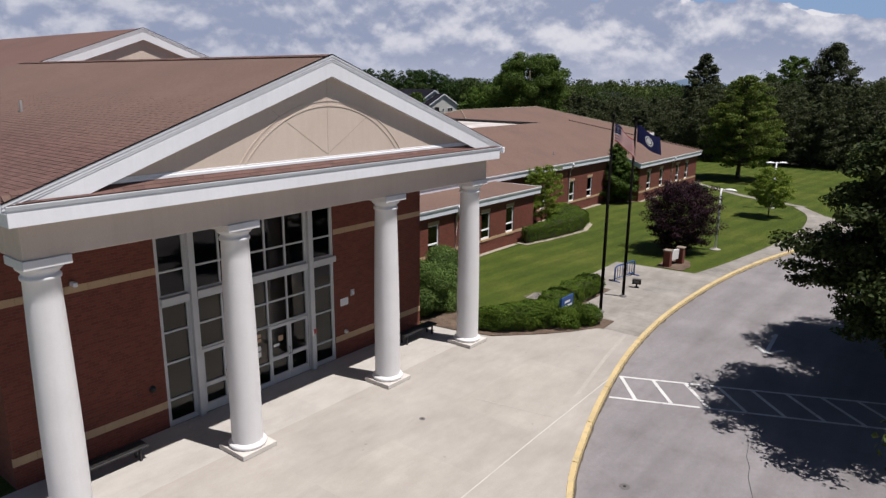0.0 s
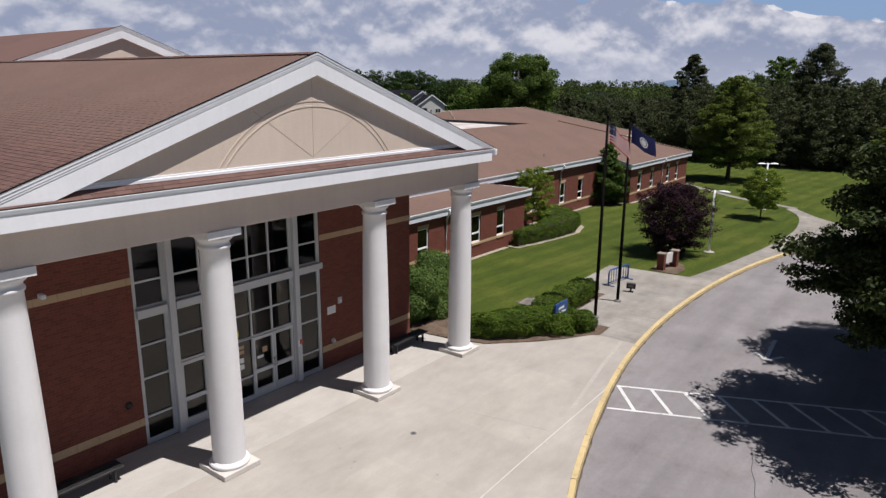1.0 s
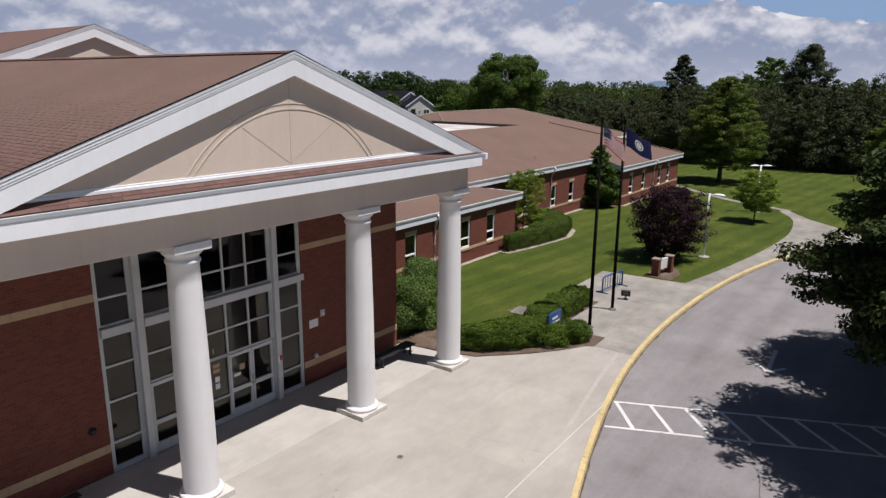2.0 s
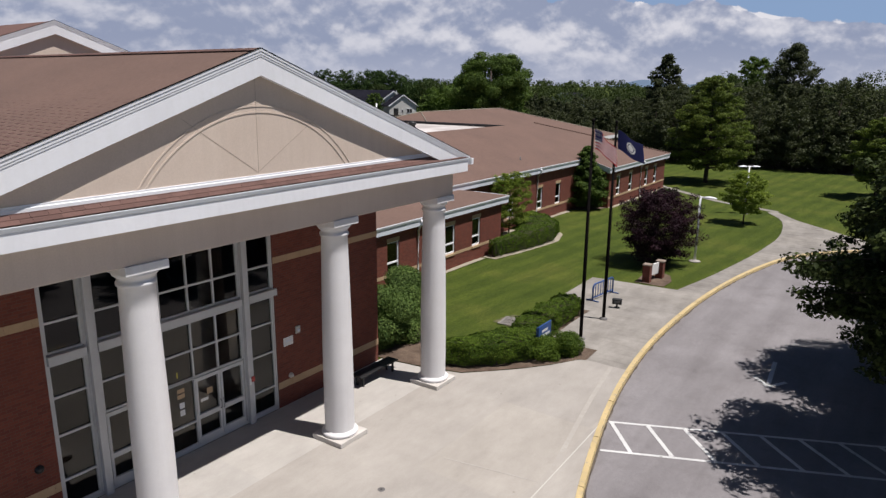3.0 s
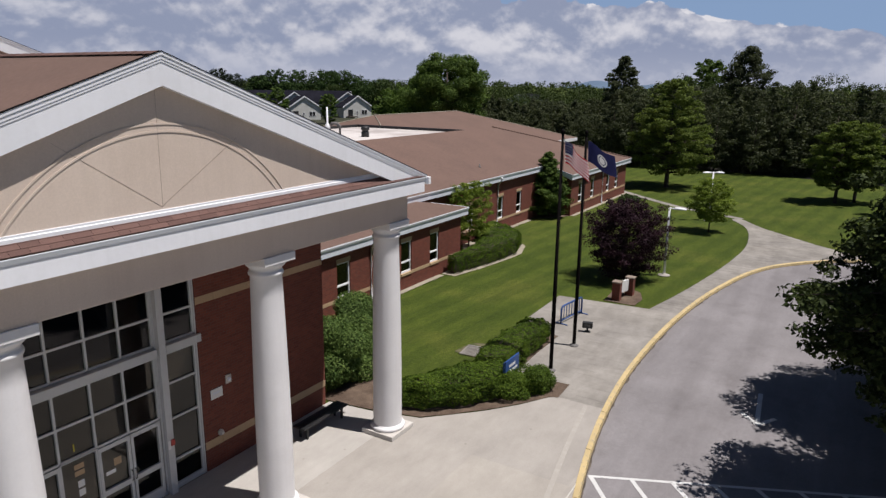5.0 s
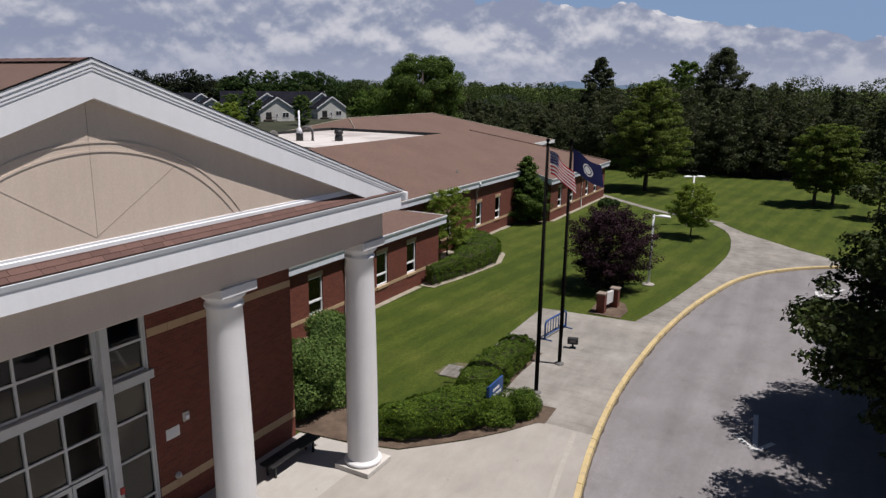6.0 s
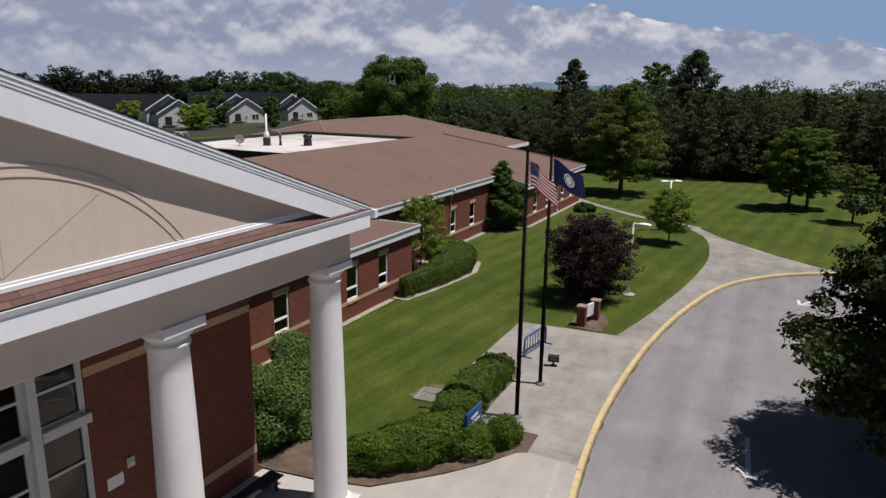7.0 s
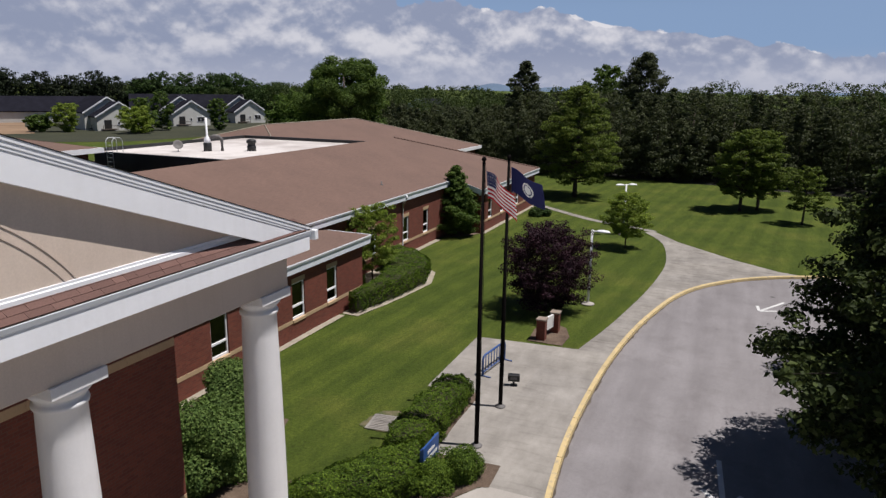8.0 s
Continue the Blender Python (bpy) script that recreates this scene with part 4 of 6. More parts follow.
# architrave with returns
part("architrave", boxes((XA - 0.9, XA, 5.45, 22.48, 6.93, 7.80), (XF + 0.0, XA - 0.9, 5.45, 6.3, 6.93, 7.80), (XF + 0.0, XA - 0.9, 21.68, 22.48, 6.93, 7.80), bevel=0.015), STUCCO, entrance)
# level cornice: soffit, fascia, gutter lip
Y0, Y1 = MID - HALF, MID + HALF
part("soffit", boxes((-26.0, XR - 0.145, Y0 + 0.17, Y1 - 0.17, 7.805, 7.84)), WHITE, entrance)
part("fascia", boxes((XR - 0.14, XR + 0.0, Y0 + 0.02, Y1 - 0.02, 7.75, 8.12), bevel=0.008), WHITE, entrance)
for y in (Y0 + 0.02, Y1 - 0.16):
    part("fascia", boxes((-25.2, XR - 0.14, y, y + 0.14, 7.75, 8.12), bevel=0.008), WHITE, entrance)
part("gutter", solid([(XR, Y0, 8.10), (XR + 0.02, Y0, 8.11), (XR + 0.04, Y0, 8.19), (XR + 0.035, Y0, 8.205), (XR - 0.02, Y0, 8.20), (XR - 0.02, Y0, 8.10)], (0, 2 * HALF, 0)), DRIP, entrance)
for y, s in ((Y1, 1), (Y0, -1)):
    part("gutter", solid([(-25.2, y - s * 0.02, 8.04), (-25.2, y + s * 0.10, 8.10), (-25.2, y + s * 0.125, 8.20), (-25.2, y - s * 0.02, 8.20)], (XR + 25.2, 0, 0)), DRIP, entrance)
part("gutter_box", boxes((XR - 0.06, XR + 0.12, Y1 + 0.02, Y1 + 0.15, 7.98, 8.20), bevel=0.01), WHITE, entrance, "white gutter end box")


def pediment(parent, xr, xt, mid, half, eave, pitch, foot, arch):
    """Rake boards, mouldings and tympanum of one gable."""
    top = eave + 0.04 + half * pitch
    for s in (1, -1):
        # broad white board, cut level at the foot
        d = 0.575
        def at(y_off, drop):
            return (xr, mid + s * y_off, top - y_off * pitch - drop)
        lower = (top - d - foot) / pitch
        upper = min((top - 0.09 - foot) / pitch, half)
        part("rake_board", solid([at(0, 0.09), at(upper, 0.09), (xr, mid + s * lower, foot), at(0, d)], (-0.12, 0, 0)), WHITE, parent)
        for x_out, h0, h1, m in ((0.022, 0.03, 0.10, WHITE), (0.036, -0.03, 0.028, WHITE), (0.012, 0.10, 0.15, WHITE), (0.045, -0.044, -0.032, BRONZE)):
            h_end = half + 0.06 if h1 < 0.12 else min(half, (top - h1 - foot) / pitch)
            part("rake_moulding", solid([(xr + x_out, mid, top - h0), (xr + x_out, mid + s * h_end, top - h0 - h_end * pitch), (xr + x_out, mid + s * h_end, top - h1 - h_end * pitch), (xr + x_out, mid, top - h1)], (-x_out - 0.04, 0, 0)), m, parent)
        part("rake_soffit", solid([at(0, d - 0.03), at(lower, d - 0.03), at(lower, d - 0.07), at(0, d - 0.07)], (xt - xr + 0.121, 0, 0), (-0.121, 0, 0)), WHITE, parent)
    w = (top - 0.3 - foot) / pitch
    tym = part("tympanum", solid([(xt, mid - w, foot + 0.02), (xt, mid + w, foot + 0.02), (xt, mid, top - 0.3)], (-0.2, 0, 0)), STUCCO, parent, "beige rendered gable panel with arch mouldings")
    part("base_trim", solid([(xt + 0.002, mid - w, foot + 0.10), (xt + 0.04, mid - w, foot + 0.115), (xt + 0.04, mid - w, foot + 0.19), (xt + 0.022, mid - w, foot + 0.205), (xt + 0.022, mid - w, foot + 0.245), (xt + 0.002, mid - w, foot + 0.25)], (0, 2 * w, 0)), WHITE, parent)
    if arch:
        base = foot + 0.26
        for rad in (3.90, 3.755):
            bm = bmesh.new()
            n = 40
            rows = []
            low = 3.90 - 1.62
            span = math.acos(low / rad)
            for i in range(n + 1):
                t = -span + 2 * span * i / n
                row = []
                for k, x in ((0.0, 0.002), (0.0, 0.013), (0.035, 0.013), (0.035, 0.002)):
                    row.append(bm.verts.new((xt + x, mid - 0.02 + (rad - k) * math.sin(t), base - low + (rad - k) * math.cos(t))))
                rows.append(row)
            for p, q in zip(rows, rows[1:]):
                for k in range(3):
                    bm.faces.new((p[k], q[k], q[k + 1], p[k + 1]))
            bmesh.ops.recalc_face_normals(bm, faces=bm.faces[:])
            part("arch_moulding", bm, STUCCO, tym)
        for p, q in (((mid - 0.08, base + 0.05), (mid - 2.05, base + 1.38)), ((mid - 0.08, base + 0.05), (mid + 1.85, base + 1.24)), ((mid - 0.06, base + 0.05), (mid - 0.03, top - 0.62))):
            n = Vector((-(q[1] - p[1]), q[0] - p[0])).normalized() * 0.003
            bm = bmesh.new()
            prism(bm, [(xt + 0.001, p[0] + n.x, p[1] + n.y), (xt + 0.001, p[0] - n.x, p[1] - n.y), (xt + 0.001, q[0] - n.x, q[1] - n.y), (xt + 0.001, q[0] + n.x, q[1] + n.y)], (0.004, 0, 0))
            part("render_joint", bm, STUCCO_JOINT, tym)
    return top


pediment(entrance, XR, XT, MID, HALF, EAVE, PITCH, 8.27, True)

# columns: turned shaft with swelling, torus base and square plinth
shaft = bmesh.new()
prof = [(0.455, 0.30)]
for i in range(0, 13):
    f = i / 12
    prof.append((0.455 - 0.075 * max(0.0, (f - 0.28) / 0.72) ** 1.5, 0.34 + f * 6.05))
prof += [(0.415, 6.41), (0.425, 6.45), (0.415, 6.49), (0.385, 6.51), (0.385, 6.57), (0.43, 6.61), (0.47, 6.65), (0.49, 6.70), (0.49, 6.732)]
lathe(shaft, prof, n=48)
ring = bmesh.new()
lathe(ring, [(0.50, 0.155), (0.545, 0.17), (0.565, 0.215), (0.545, 0.26), (0.51, 0.28), (0.48, 0.29), (0.47, 0.315), (0.455, 0.32)], n=48)
foot_block = boxes((-0.6, 0.6, -0.6, 0.6, 0.0, 0.155), bevel=0.012)
cap_block = boxes((-0.505, 0.505, -0.505, 0.505, 6.73, 6.934), bevel=0.008)
meshes = [mesh_of(n, b, m) for n, b, m in (("shaft", shaft, COLUMN), ("base_ring", ring, COLUMN), ("plinth", foot_block, PLINTH), ("abacus", cap_block, COLUMN))]
for y in (5.92, 10.94, 17.07, 22.0):
    m = Matrix.Translation((-16.06, y, 0.0))
    column = part("column", meshes[0], COLUMN, entrance, "smooth white round column", m)
    for me in meshes[1:]:
        part(me.name.split(".")[0], me, None, column, m=m)

# glazed screen
screen = thing("entrance_glazing", (XF - 0.1, 13.65, 0.0), "aluminium framed entrance glazing with dark panes", "glazed screen")
GX0, GX1 = XF - 0.16, XF - 0.04
MULL = ((OY0, OY0 + 0.06), (11.09, 11.38), (15.88, 16.15), (OY1 - 0.06, OY1))
for y0, y1 in MULL:
    part("mullion", boxes((GX0, GX1 + 0.02, y0, y1, 0.0, OZ1), bevel=0.006), ALU, screen)
    if y1 - y0 > 0.1:
        part("mullion_cap", boxes((GX1 + 0.021, GX1 + 0.17, (y0 + y1) / 2 - 0.10, (y0 + y1) / 2 + 0.10, 0.0, OZ1), bevel=0.006), ALU, screen)
for y0, y1 in ((OY0 + 0.06, 11.09), (11.38, 15.88), (16.15, OY1 - 0.06)):
    part("transom", boxes((GX0, GX1 + 0.13, y0, y1, 4.0, 4.22), bevel=0.006), ALU, screen)
part("transom", boxes((GX1 + 0.045, GX1 + 0.132, OY1 - 0.062, OY1 + 0.06, 4.0, 4.22), bevel=0.006), ALU, screen)
B = 0.028


def glaze(y_lines, z_lines, skip=()):
    """Bars on the lines and a pane in each field."""
    for y in y_lines:
        part("glazing_bar", boxes((GX0 + 0.02, GX1, y - B, y + B, z_lines[0], z_lines[-1])), ALU, screen)
    for z in z_lines:
        for y0, y1 in zip(y_lines, y_lines[1:]):
            part("glazing_bar", boxes((GX0 + 0.02, GX1 - 0.004, y0 + B, y1 - B, z - B, z + B)), ALU, screen)
    for i, (y0, y1) in enumerate(zip(y_lines, y_lines[1:])):
        for j, (z0, z1) in enumerate(zip(z_lines, z_lines[1:])):
            if (i, j) not in skip:
                ob = part("pane", boxes((GX0 + 0.05, GX0 + 0.062, y0 + B, y1 - B, z0 + B, z1 - B)), GLASS, screen)
                ob.visible_shadow = False


for y0, y1 in ((OY0 + 0.088, 11.062), (16.178, OY1 - 0.088)):
    glaze([y0, y1], [0.12, 0.86, 2.08, 3.1, 3.95])
    glaze([y0, y1], [4.27, 5.03, 6.12])
YL = [11.41, 12.3, 13.2, 14.1, 14.96, 15.85]
glaze(YL, [4.27, 5.03, 6.12])
glaze(YL, [2.25, 3.1, 3.95])
glaze([13.2, 14.1], [0.12, 0.86, 2.22])
part("threshold", boxes((GX0, GX1 + 0.02, OY0, OY1, 0.0, 0.10)), ALU, screen)
# pale roller blinds hang behind some lower panes
for y0, y1, z0, z1 in ((10.15, 11.07, 0.9, 3.95), (16.2, 17.12, 0.9, 3.95), (11.42, 12.28, 2.3, 3.95), (14.98, 15.83, 2.3, 3.95), (13.24, 14.06, 0.9, 3.95), (12.34, 13.16, 2.3, 3.1)):
    part("blind", boxes((GX0 - 0.10, GX0 - 0.09, y0, y1, z0, z1)), BLIND, screen, "brown-grey roller blind")


def door_pair(y0, y1):
    for k, (a, b) in enumerate(((y0, (y0 + y1) / 2), ((y0 + y1) / 2, y1))):
        root = thing("door", (XF - 0.08, a, 0.0), "aluminium framed glass entrance door, closed", "door", "entrance doors")
        s = 0.085
        bm = boxes((GX0 + 0.02, GX1 + 0.02, a + 0.01, a + s, 0.1, 2.2), (GX0 + 0.02, GX1 + 0.02, b - s, b - 0.01, 0.1, 2.2), (GX0 + 0.02, GX1 + 0.02, a + s, b - s, 2.09, 2.2), (GX0 + 0.02, GX1 + 0.02, a + s, b - s, 0.1, 0.3), (GX0 + 0.02, GX1 + 0.02, a + s, b - s, 0.88, 1.02))
        part("door_frame", bm, ALU, root)
        for z0, z1 in ((0.3, 0.88), (1.02, 2.09)):
            ob = part("pane", boxes((GX0 + 0.06, GX0 + 0.07, a + s, b - s, z0, z1)), GLASS, root)
            ob.visible_shadow = False
        y = b - 0.05 if k == 0 else a + 0.05
        bm = bmesh.new()
        tube(bm, [(GX1 + 0.02, y, 0.95), (GX1 + 0.075, y, 0.98), (GX1 + 0.075, y, 1.22), (GX1 + 0.02, y, 1.25)], [0.014] * 4, 8)
        part("door_handle", bm, BLACK, root)


door_pair(11.41, 13.2)
door_pair(14.1, 15.85)

# roof with laid shingles
roof = part("roof", solid([(XR - 0.02, Y0 - 0.04, EAVE), (XR - 0.02, MID, APEX), (XR - 0.02, Y1 + 0.04, EAVE), (XR - 0.02, Y1 + 0.04, EAVE - 0.1), (XR - 0.02, MID, APEX - 0.1), (XR - 0.02, Y0 - 0.04, EAVE - 0.1)], (-22.0, 0, 0)), ROOFING, entrance, "brown shingled gable roof")


def shingle_mesh(w, l):
    """One tab, lying along +y (up the slope), thick at the butt."""
    bm = bmesh.new()
    prism(bm, [(0.003, 0, 0.002), (w - 0.003, 0, 0.002), (w - 0.003, 0, 0.016), (0.003, 0, 0.016)], (0, l, 0))
    for v in bm.verts:
        if v.co.y > 0.1:
            v.co.z -= 0.010 if v.co.z > 0.01 else 0.0
    return bm


def tab_rows(rng, length, rise, width, course):
    """Plan of tabs: (u along the eave, v up the slope, width)."""
    out = []
    v = 0.0
    k = 0
    while v < rise - 0.02:
        u = -rng.uniform(0, width)
        while u < length:
            w = width * rng.choice((0.55, 0.8, 1.0, 1.0, 1.25))
            a, b = max(u, 0.0), min(u + w, length)
            if b - a > 0.04:
                out.append((a, v, b - a))
            u += w
        v += course
        k += 1
    return out


rng = np.random.default_rng(5)
slope = math.atan(PITCH)
run = HALF / math.cos(slope)
verts, faces = [], []
courses = int((run - 0.02) / 0.145)
for k in range(courses):
    v = k * 0.145
    u = -0.17 * (k % 2) - rng.uniform(0, 0.05)
    raised = False
    while u < 21.8:
        w = rng.uniform(0.13, 0.20)
        raised = not raised
        a, b = max(u, 0.0), min(u + w, 21.8)
        u += w
        if b - a < 0.03:
            continue
        w = b - a
        l = min(0.15, run - v)
        lift = rng.uniform(0.013, 0.016) if raised else rng.uniform(0.008, 0.010)
        for (du, dv, dz) in ((0.002, 0, 0.002), (w - 0.002, 0, 0.002), (w - 0.002, 0, lift), (0.002, 0, lift), (0.002, l, 0.004), (w - 0.002, l, 0.004)):
            s = v + dv
            verts.append((XR - 0.02 - a - du, Y0 - 0.04 + s * math.cos(slope) - dz * math.sin(slope), EAVE + s * math.sin(slope) + dz * math.cos(slope) + 0.002))
        n = len(verts) - 6
        faces += [(n, n + 1, n + 2, n + 3), (n + 3, n + 2, n + 5, n + 4), (n, n + 3, n + 4), (n + 1, n + 5, n + 2)]
me = bpy.data.meshes.new("shingles")
me.from_pydata(verts, [], faces)
me.materials.append(SHINGLE)
tagged(part("shingles", me, SHINGLE, roof), kind="stuff")
bm = bmesh.new()
for i in range(70):
    x = XR - 0.03 - i * 0.31
    for s in (1, -1):
        prism(bm, [(x, MID, APEX + 0.035), (x - 0.30, MID, APEX + 0.03), (x - 0.30, MID + s * 0.15, APEX - 0.026), (x, MID + s * 0.15, APEX - 0.021)], (0, 0, 0.008))
tagged(part("ridge_capping", bm, SHINGLE, roof), kind="stuff")

# small pent roof along the foot of the pediment
pent = part("pent_roof", solid([(XR + 0.03, Y0 + 0.03, 8.20), (XR + 0.03, Y0 + 0.03, 8.222), (XT, Y0 + 0.03, 8.40), (XT, Y0 + 0.03, 8.28)], (0, 2 * HALF - 0.06, 0)), ROOFING, entrance, "narrow brown shingled pent roof")
slant = Vector((XT - XR - 0.03, 0, 0.178)).normalized()
base_m = Matrix((Vector((0, 1, 0)), slant, Vector((0, 1, 0)).cross(slant))).transposed().to_4x4()
kinds = {}
count = 0
spare = bmesh.new()
for u, v, w in tab_rows(rng, 2 * HALF - 0.4, 0.34, 0.40, 0.125):
    key = round(w, 2)
    place = Matrix.Translation((XR + 0.035, Y0 + 0.2 + u, 8.225)) @ base_m @ Matrix.Translation((0, v, 0))
    if u > 3.0 and count < 300:
        if key not in kinds:
            kinds[key] = mesh_of("shingle", shingle_mesh(key, 0.15), SHINGLE)
        part("shingle", kinds[key], SHINGLE, pent, m=place)
        count += 1
    else:
        tmp = mesh_of("tab", shingle_mesh(key, 0.15), SHINGLE)
        tmp.transform(place)
        spare.from_mesh(tmp)
        bpy.data.meshes.remove(tmp)
tagged(part("shingles", spare, SHINGLE, pent), kind="stuff")

# ---- taller gable behind ----
rear = thing("rear_block", (-36.0, MID, 0.0), "taller gabled hall roof with white rake boards", "school building")
RX, RH, RMID = -36.0, 10.0, 19.75
R_EAVE = 13.32 - 0.04 - RH * PITCH
pediment(rear, RX, RX - 0.2, RMID, RH, R_EAVE, PITCH, R_EAVE + 0.1, False)
part("roof", solid([(RX - 0.02, RMID - RH, R_EAVE), (RX - 0.02, RMID, R_EAVE + 0.04 + RH * PITCH), (RX - 0.02, RMID + RH, R_EAVE), (RX - 0.02, RMID + RH, R_EAVE - 0.12), (RX - 0.02, RMID, R_EAVE - 0.08 + RH * PITCH), (RX - 0.02, RMID - RH, R_EAVE - 0.12)], (-20.0, 0, 0)), SHINGLE, rear)
part("wall", boxes((-51.0, RX - 0.47, RMID - RH + 0.6, RMID + RH - 0.6, -0.1, R_EAVE - 0.05)), BRICK, rear)

# ---- classroom wings ----
wing = thing("classroom_wing", (-30.0, 50.0, 0.0), "long low red brick classroom wing with brown hipped roof", "school building")
X1, X2, X3 = -24.36, -27.05, -24.72
E1, E3 = -24.12, -24.42
WP = 0.30


def roof_z(x):
    return 3.62 + (E3 - x) * WP


E2 = -26.74
RIDGE = -35.2
WY0, W1END, W3Y0, W3END = 22.3, 41.05, 60.55, 76.2
# broad front plane and hipped end as one shell
bm = bmesh.new()
TH = 0.10
front = [(E2, WY0, roof_z(E2)), (E2, 59.9, roof_z(E2)), (E3, 59.9, roof_z(E3)), (E3, W3END + 0.5, roof_z(E3)), (RIDGE, W3END + 0.5 - (E3 - RIDGE), roof_z(RIDGE)), (RIDGE, WY0, roof_z(RIDGE))]
prism(bm, front, (0, 0, -TH))
hip = [(E3, W3END + 0.5, roof_z(E3)), (2 * RIDGE - E3, W3END + 0.5, roof_z(E3)), (RIDGE, W3END + 0.5 - (E3 - RIDGE), roof_z(RIDGE))]
prism(bm, hip, (0, 0, -TH))
back = [(RIDGE, WY0, roof_z(RIDGE)), (RIDGE, W3END + 0.5 - (E3 - RIDGE), roof_z(RIDGE)), (2 * RIDGE - E3, W3END + 0.5, roof_z(E3)), (-38.4, W3END - 8, roof_z(RIDGE) - 0.96), (-38.4, WY0, roof_z(RIDGE) - 0.96)]
prism(bm, back, (0, 0, -TH))
main_roof = part("roof", bm, ROOFING, wing, "wide brown shingled roof plane")
bm = bmesh.new()
for i in range(48):
    f = i / 48
    p = Vector(front[3]).lerp(Vector(front[4]), f)
    q = Vector(front[3]).lerp(Vector(front[4]), f + 0.0195)
    tube(bm, [p + Vector((0, 0, 0.01)), q + Vector((0, 0, 0.025))], [0.09, 0.09], 5)
tagged(part("hip_capping", bm, ROOFING, main_roof), kind="stuff")

# low roof over the nearer rooms
LOW = 0.13
low_z = 3.62
bm = bmesh.new()
lowf = [(E1, WY0, low_z), (E1, W1END + 0.5, low_z), (X2 - 0.1, W1END + 0.5 - 2.2, low_z + LOW * (E1 - X2 + 0.1)), (X2 - 0.1, WY0, low_z + LOW * (E1 - X2 + 0.1))]
prism(bm, lowf, (0, 0, -0.08))
end = [(E1, W1END + 0.5, low_z), (X2 - 0.1, W1END + 0.5, low_z), (X2 - 0.1, W1END + 0.5 - 2.2, low_z + LOW * (E1 - X2 + 0.1))]
prism(bm, end, (0, 0, -0.08))
part("low_roof", bm, ROOFING, wing, "low brown shingled roof over the near rooms")


def eave_line(p, q, z, out, drop=0.42):
    """Fascia board, deep frieze behind it and a gutter, along one eave."""
    p, q, o = Vector(p), Vector(q), Vector(out)
    def run3(name, section, m):
        part(name, solid([(p.x + o.x * d, p.y + o.y * d, z + h) for d, h in section], (q.x - p.x, q.y - p.y, 0)), m, wing)
    run3("gutter", [(0.0, -0.14), (0.04, -0.13), (0.065, -0.03), (0.055, 0.012), (0.0, 0.005)], DRIP)
    run3("fascia", [(-0.03, -drop), (-0.003, -drop), (-0.003, -0.02), (-0.03, -0.02)], GUTTER)
    run3("soffit", [(-0.30, -drop - 0.03), (-0.003, -drop - 0.03), (-0.003, -drop - 0.003), (-0.30, -drop - 0.003)], GUTTER)


eave_line((E1, WY0), (E1, W1END + 0.5), low_z, (1, 0))
eave_line((E1 - 0.02, W1END + 0.5), (X2 - 0.1, W1END + 0.5), low_z, (0, 1))
eave_line((E2, WY0), (E2, 59.9), roof_z(E2), (1, 0))
eave_line((E3, 59.9), (E3, W3END + 0.5), roof_z(E3), (1, 0))
eave_line((E3 - 0.02, W3END + 0.5), (2 * RIDGE - E3, W3END + 0.5), roof_z(E3), (0, 1))
part("verge", solid([(E2 - 0.02, 59.9, roof_z(E2) + 0.01), (E3, 59.9, roof_z(E3) + 0.01), (E3, 59.9, roof_z(E3) - 0.42), (E2 - 0.02, 59.9, roof_z(E2) - 0.42)], (0, -0.04, 0)), GUTTER, wing)

WIN_H0, WIN_H1 = 0.93, 2.64


def wall_run(x, y0, y1, z1, windows, thick=0.3):
    """A brick wall facing +x with window openings, sill band and heads; the windows are set into it."""
    bm = bmesh.new()
    y = y0
    for a, b in windows + [(y1, y1)]:
        box(bm, x - thick, x, y, a, -0.1, z1)
        if b > a:
            box(bm, x - thick, x, a, b, -0.1, WIN_H0 - 0.16)
            box(bm, x - thick, x, a, b, WIN_H1 + 0.22, z1)
        y = b
    part("wall", bm, BRICK, wing)
    edges = [y0] + [v for w in windows for v in w] + [y1]
    for i in range(0, len(edges) - 1, 2):
        y = edges[i]
        while y < edges[i + 1] - 0.03:
            e = min(y + 0.61, edges[i + 1])
            part("band_block", boxes((x - 0.05, x + 0.012, y + 0.003, e - 0.003, WIN_H0 - 0.16, WIN_H0 + 0.02), bevel=0.004), BAND, wing)
            y = e
    for a, b in windows:
        part("sill", boxes((x - 0.2, x + 0.05, a, b, WIN_H0 - 0.158, WIN_H0 - 0.02), bevel=0.006), BAND, wing)
        part("lintel", boxes((x - 0.2, x + 0.012, a - 0.02, b + 0.02, WIN_H1, WIN_H1 + 0.22), bevel=0.004), BAND, wing)
        win = part("window", boxes((x - 0.16, x - 0.06, a, a + 0.07, WIN_H0, WIN_H1), (x - 0.16, x - 0.06, b - 0.07, b, WIN_H0, WIN_H1), (x - 0.16, x - 0.06, a + 0.07, b - 0.07, WIN_H1 - 0.07, WIN_H1), (x - 0.16, x - 0.06, a + 0.07, b - 0.07, WIN_H0 - 0.02, WIN_H0 + 0.08), (x - 0.16, x - 0.06, a + 0.07, b - 0.07, 1.47, 1.56)), WHITE, wing, "white framed dark sash window")
        for z0, z1 in ((WIN_H0 + 0.08, 1.47), (1.56, WIN_H1 - 0.07)):
            ob = part("pane", boxes((x - 0.12, x - 0.11, a + 0.07, b - 0.07, z0, z1)), GLASS, win)
            ob.visible_shadow = False


